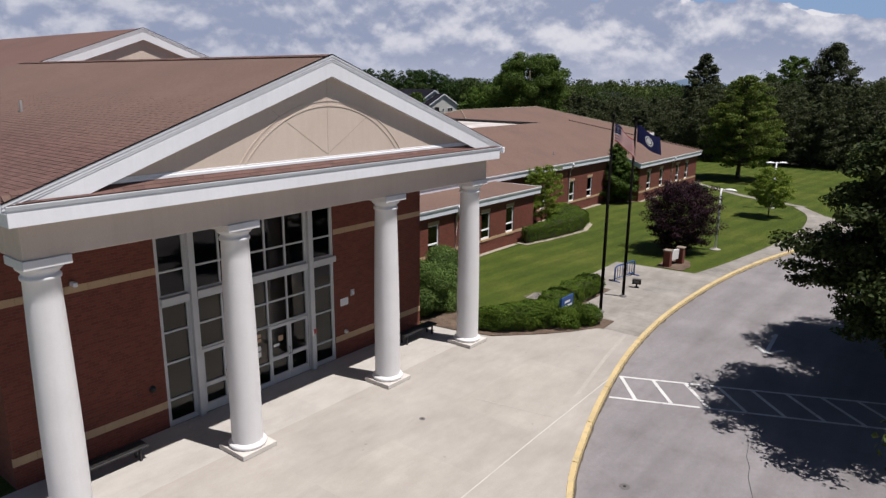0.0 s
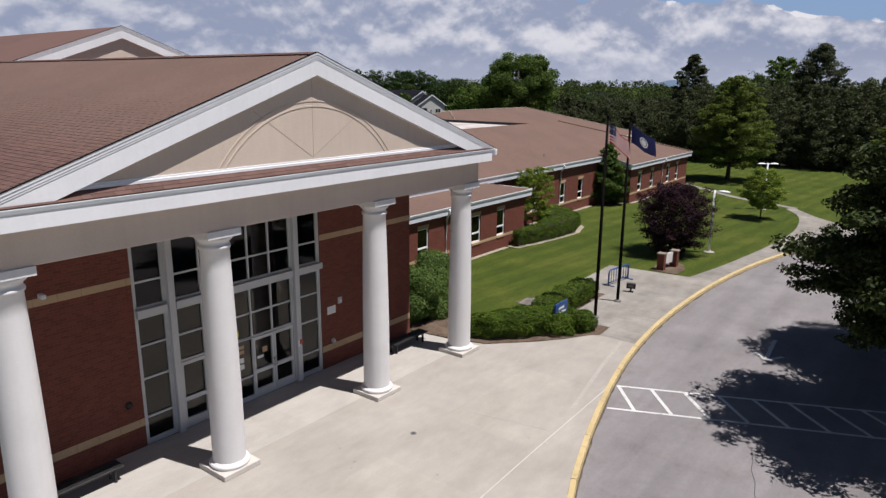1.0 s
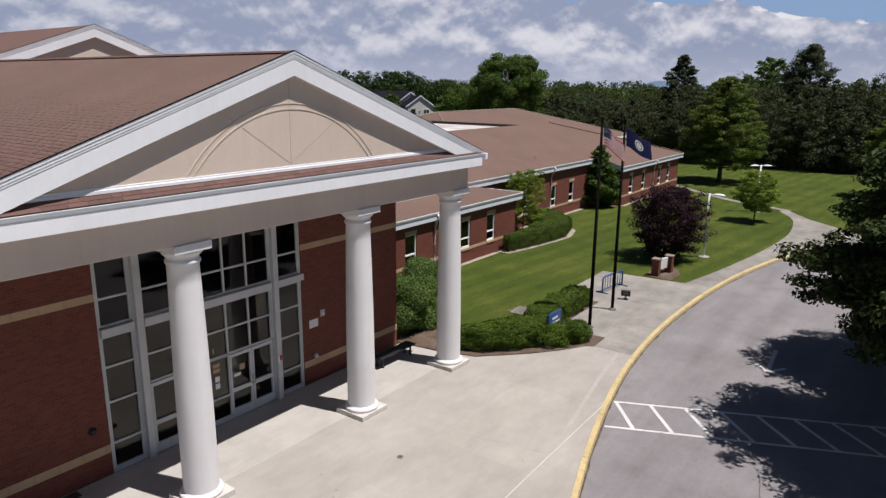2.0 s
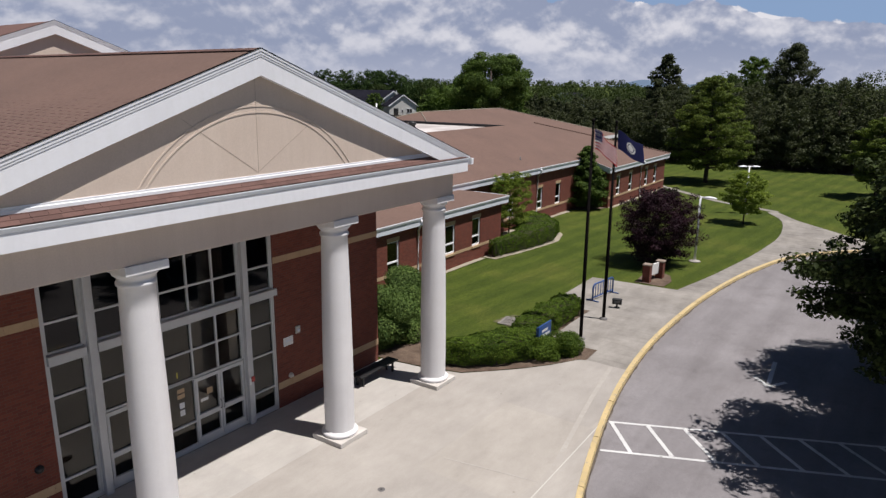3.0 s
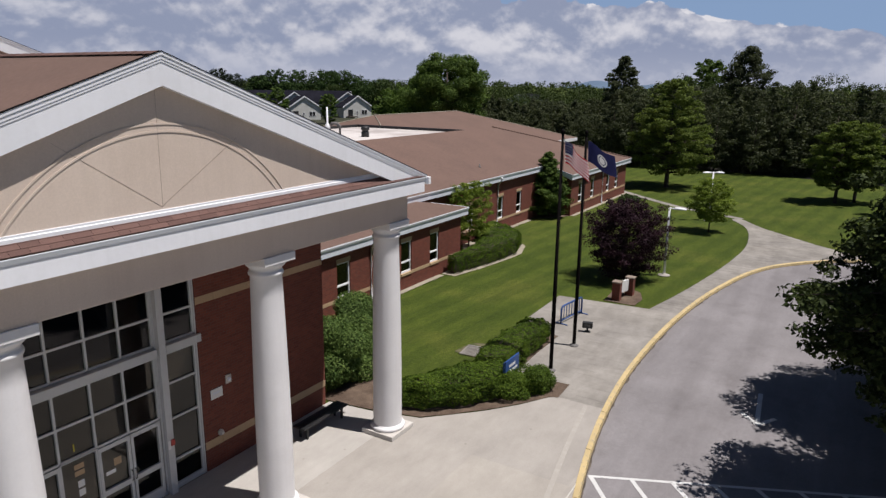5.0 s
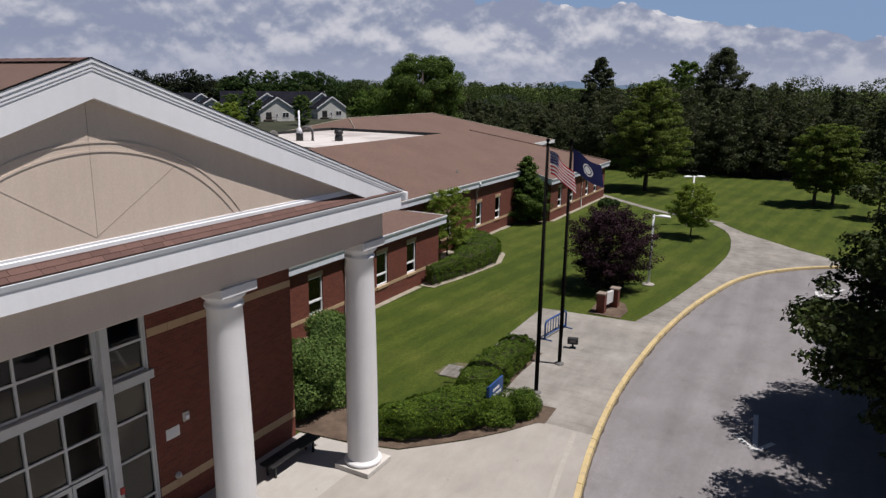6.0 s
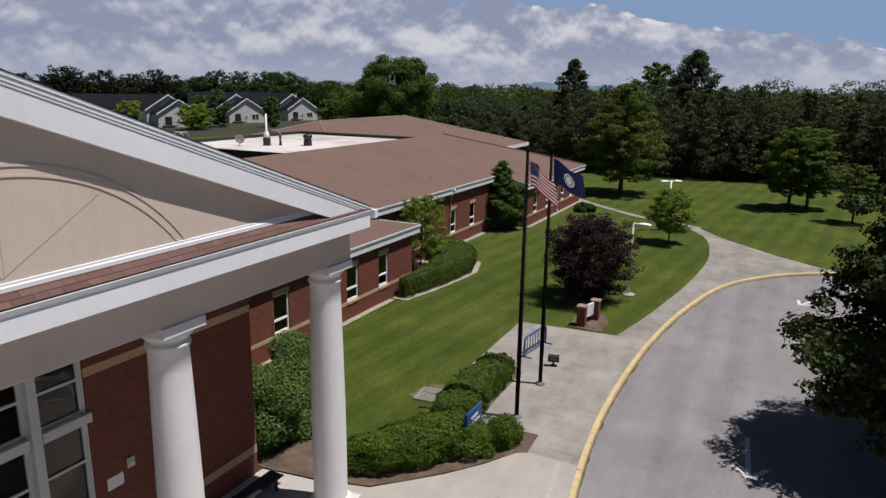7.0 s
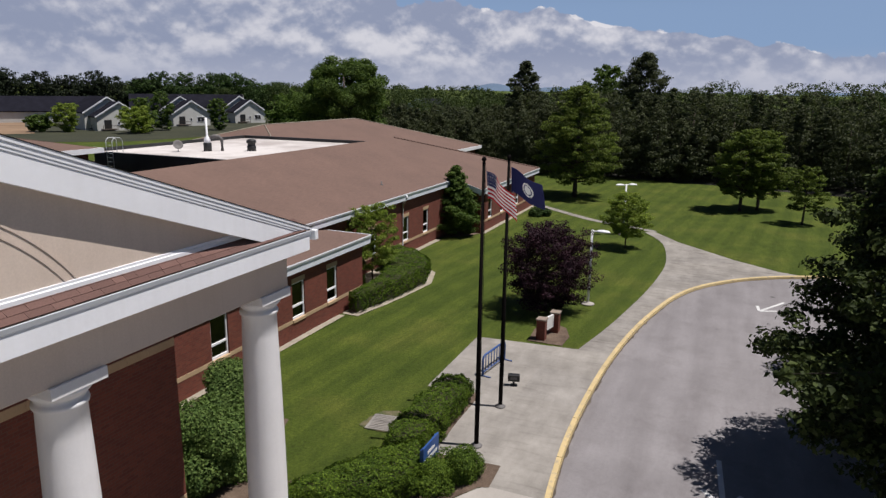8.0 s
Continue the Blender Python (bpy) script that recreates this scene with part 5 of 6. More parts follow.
wall_run(X1, WY0, W1END, 3.2, [(25.85, 26.84), (29.43, 30.42), (34.7, 35.69), (37.57, 38.51)])
wall_run(X2, W1END, W3Y0, 3.86, [(42.92, 43.91), (46.57, 47.55), (51.35, 52.28), (54.65, 55.58)])
wall_run(X3, W3Y0, W3END, 3.2, [(62.36, 63.3), (65.53, 66.42), (69.98, 70.87), (72.65, 73.54)])
part("wall", boxes((X2, X1 - 0.3, W1END - 0.3, W1END, -0.1, 3.2), (X2, X3 - 0.3, W3Y0, W3Y0 + 0.3, -0.1, 3.2), (-45.0, X3 - 0.3, W3END - 0.3, W3END, -0.1, 3.2), (X2 - 0.3, X2, WY0, W1END, -0.1, 3.86), (-45.0, -44.7, WY0, W3END - 0.3, -0.1, 3.2)), BRICK, wing)
# unseen classrooms behind the panes, their dimness put into wall and floor colour
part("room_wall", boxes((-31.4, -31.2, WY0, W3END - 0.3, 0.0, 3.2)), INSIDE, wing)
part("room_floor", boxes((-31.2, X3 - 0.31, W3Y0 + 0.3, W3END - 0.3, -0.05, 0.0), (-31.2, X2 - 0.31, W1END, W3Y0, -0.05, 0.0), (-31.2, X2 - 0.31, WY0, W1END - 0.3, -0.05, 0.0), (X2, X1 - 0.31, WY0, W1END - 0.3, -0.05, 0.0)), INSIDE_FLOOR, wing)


def downspout(x, y, z1, eave):
    bm = bmesh.new()
    tube(bm, [(eave + 0.06, y, z1 - 0.1), (eave + 0.06, y, z1 - 0.28), (x + 0.07, y, z1 - 0.75), (x + 0.07, y, 0.15), (x + 0.18, y, 0.05)], [0.065] * 5, 8)
    part("downspout", bm, WHITE, wing, "white metal downspout")


downspout(X1, 32.0, low_z, E1)
downspout(X2, 51.2, roof_z(E2), E2)
downspout(X3, 68.6, roof_z(E3), E3)

# flat roof with raised black edge, between the pitched roofs
flat = thing("flat_roof", (-47.0, 55.0, 0.0), "pale membrane flat roof with black raised edges", "flat roof")
part("deck", boxes((-50.0, -35.5, 47.0, 63.5, 3.0, 6.36)), MEMBRANE, flat)
part("edge", boxes((-50.2, -35.4, 46.7, 47.0, 3.0, 6.40), (-50.2, -50.0, 47.0, 63.5, 3.0, 6.62), (-50.0, -36.0, 63.5, 63.8, 3.0, 6.62)), BLACK_RUBBER, flat)

# further hipped roof
far_wing = thing("far_wing", (-51.0, 80.0, 0.0), "further wing with brown hipped roof and white eaves", "school building")
FZ, FR = 3.75, 7.4
fx0, fx1, fy0, fy1 = -63.4, -38.6, 55.5, 98.5
k = (fx1 - fx0) / 2
rx = (fx0 + fx1) / 2
A, Bp = Vector((rx, fy0 + k, FR)), Vector((rx, fy1 - k, FR))
c = [Vector((fx1, fy0, FZ)), Vector((fx1, fy1, FZ)), Vector((fx0, fy1, FZ)), Vector((fx0, fy0, FZ))]
bm = bmesh.new()
for poly in ([c[0], c[1], Bp, A], [c[1], c[2], Bp], [c[2], c[3], A, Bp], [c[3], c[0], A]):
    prism(bm, poly, (0, 0, -0.12))
hips = part("roof", bm, ROOFING, far_wing)
bm = bmesh.new()
for p, q in ((c[0], A), (c[3], A), (c[1], Bp), (A, Bp)):
    tube(bm, [p + Vector((0, 0, 0.02)), q + Vector((0, 0, 0.02))], [0.06, 0.06], 6)
part("hip_cap", bm, EDGE_STONE, hips)
part("wall", boxes((fx0 + 0.6, fx1 - 0.6, fy0 + 0.6, fy1 - 0.6, -0.1, FZ - 0.3)), BRICK, far_wing)
part("fascia", boxes((fx1, fx1 + 0.1, fy0, fy1, FZ - 0.4, FZ + 0.01), (fx0, fx1 + 0.1, fy1 + 0.005, fy1 + 0.1, FZ - 0.4, FZ + 0.01)), WHITE, far_wing)

# back hall, seen past the pediment
back_hall = thing("back_hall", (-56.0, 32.0, 0.0), "back hall with brown hipped roof and white eaves", "school building")
bx0, bx1, by0, by1, bz = -70.0, -45.5, 20.0, 43.4, 7.1
k = (bx1 - bx0) / 2
rx = (bx0 + bx1) / 2
A, Bp = Vector((rx, by0 + k, bz + k * 0.2)), Vector((rx, by1 - k, bz + k * 0.2))
c = [Vector((bx1, by0, bz)), Vector((bx1, by1, bz)), Vector((bx0, by1, bz)), Vector((bx0, by0, bz))]
bm = bmesh.new()
for poly in ([c[0], c[1], Bp, A], [c[1], c[2], Bp], [c[2], c[3], A, Bp], [c[3], c[0], A]):
    prism(bm, poly, (0, 0, -0.12))
part("roof", bm, ROOFING, back_hall)
part("fascia", boxes((bx1, bx1 + 0.1, by0, by1, bz - 0.3, bz + 0.02), (bx0, bx1 + 0.1, by1 + 0.005, by1 + 0.1, bz - 0.3, bz + 0.02)), WHITE, back_hall)
part("wall", boxes((bx0 + 0.6, bx1 - 0.6, by0 + 0.6, by1 - 0.6, -0.1, bz - 0.15)), BRICK, back_hall)


# ---- planting ----
def hedge_mesh(outline, height, rng, n, size, leaf, rough=0.12, z0=0.02):
    """Clipped hedge: a dark inner body and a skin of leaves over it."""
    xs = [p[0] for p in outline]
    ys = [p[1] for p in outline]
    c, nor = [], []
    area = 0.0
    for (xa, ya), (xb, yb) in zip(outline, outline[1:] + outline[:1]):
        area += xa * yb - xb * ya
    sign = 1 if area > 0 else -1
    perimeter = sum(math.dist(p, q) for p, q in zip(outline, outline[1:] + outline[:1]))
    top_share = abs(area) / 2 / (abs(area) / 2 + perimeter * height)
    while len(c) < n * top_share:
        x, y = rng.uniform(min(xs), max(xs)), rng.uniform(min(ys), max(ys))
        if in_poly((x, y), outline):
            near = min(edge_distance((x, y), p, q) for p, q in zip(outline, outline[1:] + outline[:1]))
            dip = 0.22 * math.exp(-near / 0.12)
            lump = rough * noise.noise(Vector((x * 1.1, y * 1.1, 3.0))) + 0.9 * rough * noise.noise(Vector((x * 3.1, y * 3.1, 7.0))) + 0.8 * rough * noise.noise(Vector((x * 7.3, y * 7.3, 5.0)))
            c.append((x, y, z0 + height * (1 + lump) - dip * height - rng.uniform(0, 0.10)))
            nor.append((rng.normal() * 0.45, rng.normal() * 0.45, 1.0))
    for p, q in zip(outline, outline[1:] + outline[:1]):
        d = math.dist(p, q)
        out = Vector((q[1] - p[1], p[0] - q[0])) / d * sign
        for _ in range(int(n * (1 - top_share) * d / perimeter)):
            t, h = rng.uniform(), rng.uniform() ** 0.85
            x, y = p[0] + (q[0] - p[0]) * t, p[1] + (q[1] - p[1]) * t
            bulge = 0.10 * math.sin(math.pi * min(1, h * 1.05)) + rough * 1.2 * noise.noise(Vector((x * 1.6, y * 1.6, h * 2.0))) + rough * noise.noise(Vector((x * 5.1, y * 5.1, h * 6.0))) - rng.uniform(0, 0.10)
            lump = rough * noise.noise(Vector((x * 1.1, y * 1.1, 3.0)))
            c.append((x + out.x * bulge, y + out.y * bulge, z0 + 0.06 + h * (height * (0.94 + lump) - 0.06)))
            nor.append((out.x + rng.normal() * 0.4, out.y + rng.normal() * 0.4, 0.12 + rng.normal() * 0.35))
    return leaf_mesh("foliage", np.array(c), np.array(nor), size, rng, leaf)


def edge_distance(p, a, b):
    a, b, p = Vector(a), Vector(b), Vector(p)
    t = max(0.0, min(1.0, (p - a).dot(b - a) / max(1e-6, (b - a).length_squared)))
    return (p - a - (b - a) * t).length


def hedge(outline, height, n, size, leaf, seed, label, name="hedge", category="hedge", group="clipped hedges"):
    rng = np.random.default_rng(seed)
    cx = sum(p[0] for p in outline) / len(outline)
    cy = sum(p[1] for p in outline) / len(outline)
    root = thing(name, (cx, cy, 0.0), label, category, group)
    core = bmesh.new()
    shrunk = []
    area = sum(xa * yb - xb * ya for (xa, ya), (xb, yb) in zip(outline, outline[1:] + outline[:1]))
    sg = 1 if area > 0 else -1
    for i, p in enumerate(outline):
        a, b = Vector(outline[i - 1]), Vector(outline[(i + 1) % len(outline)])
        d = (b - a).normalized()
        shrunk.append((p[0] - d.y * 0.16 * sg, p[1] + d.x * 0.16 * sg))
    prism(core, [(*p, 0.0) for p in shrunk], (0, 0, height * 0.80))
    part("inner_growth", core, BARK, root, "dark twiggy inside")
    part("foliage", hedge_mesh(outline, height, rng, n, size, leaf), leaf, root)
    return root


def shrub(at, radius, height, n, size, leaf, seed, label, group="rounded shrubs", name="shrub"):
    rng = np.random.default_rng(seed)
    root = thing(name, at, label, "shrub", group)
    lobes = []
    for i in range(14):
        a = rng.uniform(0, 2 * math.pi)
        f = rng.uniform(0.12, 0.85)
        r = radius * 0.60 * math.sqrt(max(0.1, 1 - (f * 1.5 - 0.55) ** 2)) * rng.uniform(0.3, 1.0)
        s = radius * rng.uniform(0.34, 0.52)
        lobes.append((at[0] + r * math.cos(a), at[1] + r * math.sin(a), at[2] + f * (height - s * 0.6), s, s, s * 0.8))
    c, nor = lobe_leaves(lobes, n, rng)
    c[:, 2] = np.maximum(c[:, 2], at[2] + 0.04)
    bm = bmesh.new()
    for k in range(7):
        l = lobes[k]
        tube(bm, [(at[0] + rng.uniform(-0.1, 0.1), at[1] + rng.uniform(-0.1, 0.1), at[2] - 0.05), (at[0] * 0.5 + l[0] * 0.5, at[1] * 0.5 + l[1] * 0.5, at[2] + (l[2] - at[2]) * 0.6), l[:3]], [0.035, 0.025, 0.008], 6)
    part("stems", bm, BARK, root)
    part("foliage", leaf_mesh("foliage", c, nor, size, rng, leaf), leaf, root)
    return root


hedge([(-17.1, 23.2), (-15.6, 23.75), (-14.65, 24.7), (-13.9, 25.85), (-14.1, 26.9), (-14.65, 27.5), (-15.5, 26.75), (-15.95, 25.75), (-16.75, 24.2)], 0.92, 42000, 0.031, LEAF_HEDGE, 11, "clipped green hedge along the plaza edge")
hedge([(-14.65, 27.7), (-14.6, 29.0), (-14.66, 30.6), (-14.68, 32.2), (-15.25, 32.75), (-15.95, 32.3), (-16.05, 30.4), (-15.98, 28.6), (-15.65, 27.1)], 0.85, 28000, 0.031, LEAF_HEDGE, 12, "low green hedge beside the flagpole court")
shrub((-13.25, 27.3, 0.0), 0.85, 1.0, 16000, 0.031, LEAF_HEDGE, 13, "rounded green shrub at the bed's tip")
shrub((-13.75, 26.3, 0.0), 0.8, 1.0, 15000, 0.031, LEAF_HEDGE, 19, "rounded green shrub beside the blue sign")
shrub((-19.85, 24.0, 0.0), 1.6, 2.85, 30000, 0.048, LEAF_SHRUB, 14, "tall loose green shrub by the brick corner")
shrub((-20.25, 25.35, 0.0), 1.5, 2.85, 26000, 0.048, LEAF_SHRUB, 20, "tall loose green shrub by the brick wall")
shrub((-20.9, 26.7, 0.0), 1.5, 2.7, 26000, 0.048, LEAF_SHRUB, 15, "tall loose green shrub by the brick wall")
hedge([(-24.1, 39.2), (-23.55, 39.15), (-22.95, 42.6), (-22.7, 45.6), (-23.4, 47.8), (-25.4, 49.6), (-26.9, 50.2), (-27.0, 48.0), (-25.4, 46.2), (-24.4, 43.0)], 1.1, 44000, 0.035, LEAF_HEDGE, 16, "broad clipped hedge curving from the wing wall")
shrub((-22.75, 70.1, 0.0), 0.8, 0.95, 1500, 0.09, LEAF_DARK, 17, "small dark round shrub on the lawn")
shrub((-22.0, 70.6, 0.0), 0.65, 0.8, 1200, 0.09, LEAF_DARK, 18, "small dark round shrub on the lawn")

branchy_tree((-25.9, 44.9, 0.0), 4.15, 1.75, 0.6, p_dome, 40, 8, 15000, 0.06, LEAF_LIGHT, 0.05, 21, "slender light green multi-stem tree by the wing wall", lift=0.7, puff=0.17)
branchy_tree((-26.35, 59.2, 0.0), 5.4, 2.4, 0.3, p_spire, 80, 9, 24000, 0.085, LEAF, 0.08, 22, "dense dark green pointed evergreen in the wing recess", lift=0.35, puff=0.17, inner=0.3)
branchy_tree((-15.0, 43.9, 0.0), 4.0, 2.5, 0.35, p_egg, 120, 10, 38000, 0.055, LEAF_PURPLE, 0.11, 23, "dense purple-leaved plum tree behind the sign", lift=0.55, puff=0.15, inner=0.3)
branchy_tree((-13.35, 60.5, 0.0), 3.95, 1.85, 0.9, p_egg, 52, 9, 16000, 0.065, LEAF_LIGHT, 0.06, 24, "small young light green tree on the lawn", lift=0.3, puff=0.15)
branchy_tree((-22.1, 83.1, 0.0), 11.6, 5.5, 1.7, p_oval, 120, 10, 46000, 0.105, LEAF_OAK, 0.26, 25, "large spreading green shade tree beside the path", lift=0.30, puff=0.095)
branchy_tree((-5.6, 82.0, 0.0), 7.7, 2.9, 1.5, p_egg, 64, 10, 24000, 0.10, LEAF_OAK, 0.17, 26, "broad green tree on the far lawn", lift=0.25, puff=0.13)
branchy_tree((-4.0, 83.6, 0.0), 7.6, 2.8, 1.5, p_egg, 64, 10, 24000, 0.10, LEAF_OAK, 0.17, 27, "broad green tree on the far lawn", lift=0.25, puff=0.13)
branchy_tree((-0.5, 77.0, 0.0), 5.0, 1.8, 1.2, p_egg, 44, 8, 9000, 0.09, LEAF_OAK, 0.10, 28, "smaller green tree on the far lawn", lift=0.25, puff=0.14)
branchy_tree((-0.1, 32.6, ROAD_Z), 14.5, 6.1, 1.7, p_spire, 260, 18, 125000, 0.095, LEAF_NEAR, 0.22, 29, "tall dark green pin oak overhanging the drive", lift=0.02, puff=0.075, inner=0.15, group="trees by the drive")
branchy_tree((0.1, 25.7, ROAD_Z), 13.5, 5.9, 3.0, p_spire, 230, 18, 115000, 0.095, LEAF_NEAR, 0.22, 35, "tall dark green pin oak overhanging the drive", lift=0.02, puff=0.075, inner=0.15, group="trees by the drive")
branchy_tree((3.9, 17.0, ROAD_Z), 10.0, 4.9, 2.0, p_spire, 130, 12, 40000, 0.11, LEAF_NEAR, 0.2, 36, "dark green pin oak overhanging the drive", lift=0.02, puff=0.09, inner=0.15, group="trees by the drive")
branchy_tree((3.4, 41.0, ROAD_Z), 11.0, 5.2, 1.2, p_egg, 160, 12, 60000, 0.11, LEAF, 0.2, 30, "green tree beside the drive", lift=0.1, puff=0.12, group="trees by the drive")
tree((-62.5, 103.0, 0.0), 16.0, 8.6, 2.0, 90000, 0.15, LEAF, 0.4, 31, "very large round-headed tree behind the school", count=170, lobe=0.18, group="far trees")
branchy_tree((-39.6, 122.0, 0.0), 15.6, 6.4, 2.0, p_spire, 90, 8, 26000, 0.16, LEAF_PINE, 0.25, 32, "tall dark pine standing above the woods", lift=0.3, puff=0.13, group="far trees")
branchy_tree((-21.2, 129.0, 0.0), 17.2, 8.0, 2.0, p_spire, 100, 8, 32000, 0.17, LEAF_PINE, 0.3, 33, "tall broad pine standing above the woods", lift=0.4, puff=0.14, group="far trees")
branchy_tree((-28.7, 138.0, 0.0), 15.2, 4.2, 4.0, p_dome, 50, 7, 10000, 0.24, LEAF, 0.25, 34, "round-headed tree above the woods", lift=0.3, puff=0.2, group="far trees")


def woods(name, label, rows, seed, leaf, size, per, foot=0.03):
    """A belt of many trees: trunks in one mesh, leaves in another. rows: x, y, height, radius, crown profile."""
    rng = np.random.default_rng(seed)
    cs, ns = [], []
    bm = bmesh.new()
    for x, y, h, r, profile in rows:
        lines, c, n = branch_crown(rng, (x, y, 0), h * foot, h, r, profile, 46, 6, per, 0.3 if profile is not p_dome else 0.45, 0.22, 0.24)
        cs.append(c)
        ns.append(n)
        tube(bm, [(x, y, -0.1), (x + rng.uniform(-0.2, 0.2), y, h * 0.5), (x, y, h * 0.85)], [0.014 * h, 0.010 * h, 0.003 * h], 6)
    root = thing(name, (rows[0][0], rows[0][1], 0.0), label, "woods", kind="stuff")
    tagged(part("trunks", bm, BARK, root), kind="stuff")
    tagged(part("foliage", leaf_mesh("foliage", np.concatenate(cs), np.concatenate(ns), size, rng, leaf), leaf, root), kind="stuff")


rng = np.random.default_rng(40)
rows = []
x = -64.0
while x < 48.0:
    y = 103.0 + 8.0 * (x < -35) - 0.10 * max(0.0, x) * 1.5
    low = 2.4 * (x < -36)
    for dx, dy, h0, h1 in ((0.0, 0.0, 7.6, 10.2), (1.3, 4.5, 9.2, 11.4), (0.6, 9.0, 9.6, 11.8)):
        rows.append((x + dx, y + dy + rng.uniform(-1.4, 1.4), rng.uniform(h0, h1) - low, rng.uniform(2.5, 3.7), p_spire if rng.uniform() < 0.6 else p_egg))
    x += rng.uniform(2.1, 3.2)
woods("pine_belt", "dense belt of grey-green pines behind the lawn", rows, 41, LEAF_PINE, 0.155, 4200, 0.06)
rows = [(x + rng.uniform(-2, 2), 130 + rng.uniform(-4, 12), rng.uniform(10.4, 12.6) - 2.6 * (-72 < x < -30), rng.uniform(3.4, 4.8), p_dome) for x in np.arange(-90, 84, 3.6)]
woods("woods", "mixed green woodland behind the pines", rows, 42, LEAF_WOOD, 0.15, 4400)
rows = [(x + rng.uniform(-4, 4), 215 + rng.uniform(-16, 30), rng.uniform(9.2, 11.6), rng.uniform(4, 6.5), p_dome) for x in np.arange(-250, 150, 4.6)]
woods("distant_woods", "distant low green woodland on the horizon", rows, 43, LEAF_WOOD, 0.36, 1500)
rows = []
for i in range(36):
    f = i / 35
    px, py = -240 + 90 * f, 130 + 82 * f
    rows.append((px + rng.uniform(-4, 4) - 14, py + rng.uniform(-4, 4) + 14, rng.uniform(9.5, 15.0), rng.uniform(4.5, 7.0), p_dome))
woods("far_tree_row", "row of tall trees with shade-dark leaf colour behind the houses", rows[:21], 44, LEAF_SHADE_TONED, 0.36, 3400)
woods("far_tree_row", "row of tall green trees behind the houses", rows[21:], 46, LEAF_DARK, 0.34, 3800)
rows = [(-90, 127, 8.6, 4.2, p_dome), (-86, 121, 9.0, 4.5, p_dome), (-80, 116, 9.5, 4.6, p_dome), (-74, 112, 10.5, 4.5, p_dome)]
woods("tree_clump", "clump of green trees beyond the school roofs", rows, 45, LEAF, 0.32, 3200)


for x, y, h, r, leaf, lift, seed, what in (
        (-138.5, 141.0, 8.8, 3.0, LEAF, 0.5, 50, "tall green garden tree between the far houses"), (-134.8, 129.4, 5.6, 4.0, LEAF_LIGHT, 0.4, 51, "low bright green garden tree before the far houses"),
        (-137.0, 133.5, 7.6, 3.2, LEAF, 0.5, 55, "green garden tree before the far houses"), (-128.3, 149.7, 7.4, 2.5, LEAF, 0.6, 52, "tall green garden tree between the far houses"),
        (-151.8, 125.0, 6.2, 3.4, LEAF_LIGHT, 0.4, 53, "bright yellow-green garden tree by bare earth"), (-156.0, 121.0, 3.6, 2.6, LEAF, 0.4, 57, "low green bush by bare earth")):
    branchy_tree((x, y, 0.0), h, r, 0.3, p_egg, 40, 7, 7000, 0.20, leaf, 0.12, seed, what, lift=lift, puff=0.2, group="garden trees")
# grass patch in a darker olive than the lawn
bed("ground_rough_grass", "dark olive grass round the far houses", [(-330, 250), (-330, 110), (-150, 84), (-118, 112), (-112, 150), (-126, 230), (-160, 300)], DARK_GRASS, 0.01)
# dark strip that stands for the pines' shade at the lawn's far edge
bed("bed_pine_litter", "ground strip painted with the shade under the pine belt", [(-36, 105.5), (-28, 103.4), (-20, 102.5), (-14, 101.2), (-9, 100.8), (0, 98.4), (9, 97.0), (20, 94.5), (50, 89), (50, 116), (-36, 124)], PINE_SHADE, 0.012)
bed("bed_bare_earth", "bare brown earth beyond the school", [(-215, 160), (-176, 132), (-152, 117), (-160, 100), (-220, 128)], EARTH, 0.06)

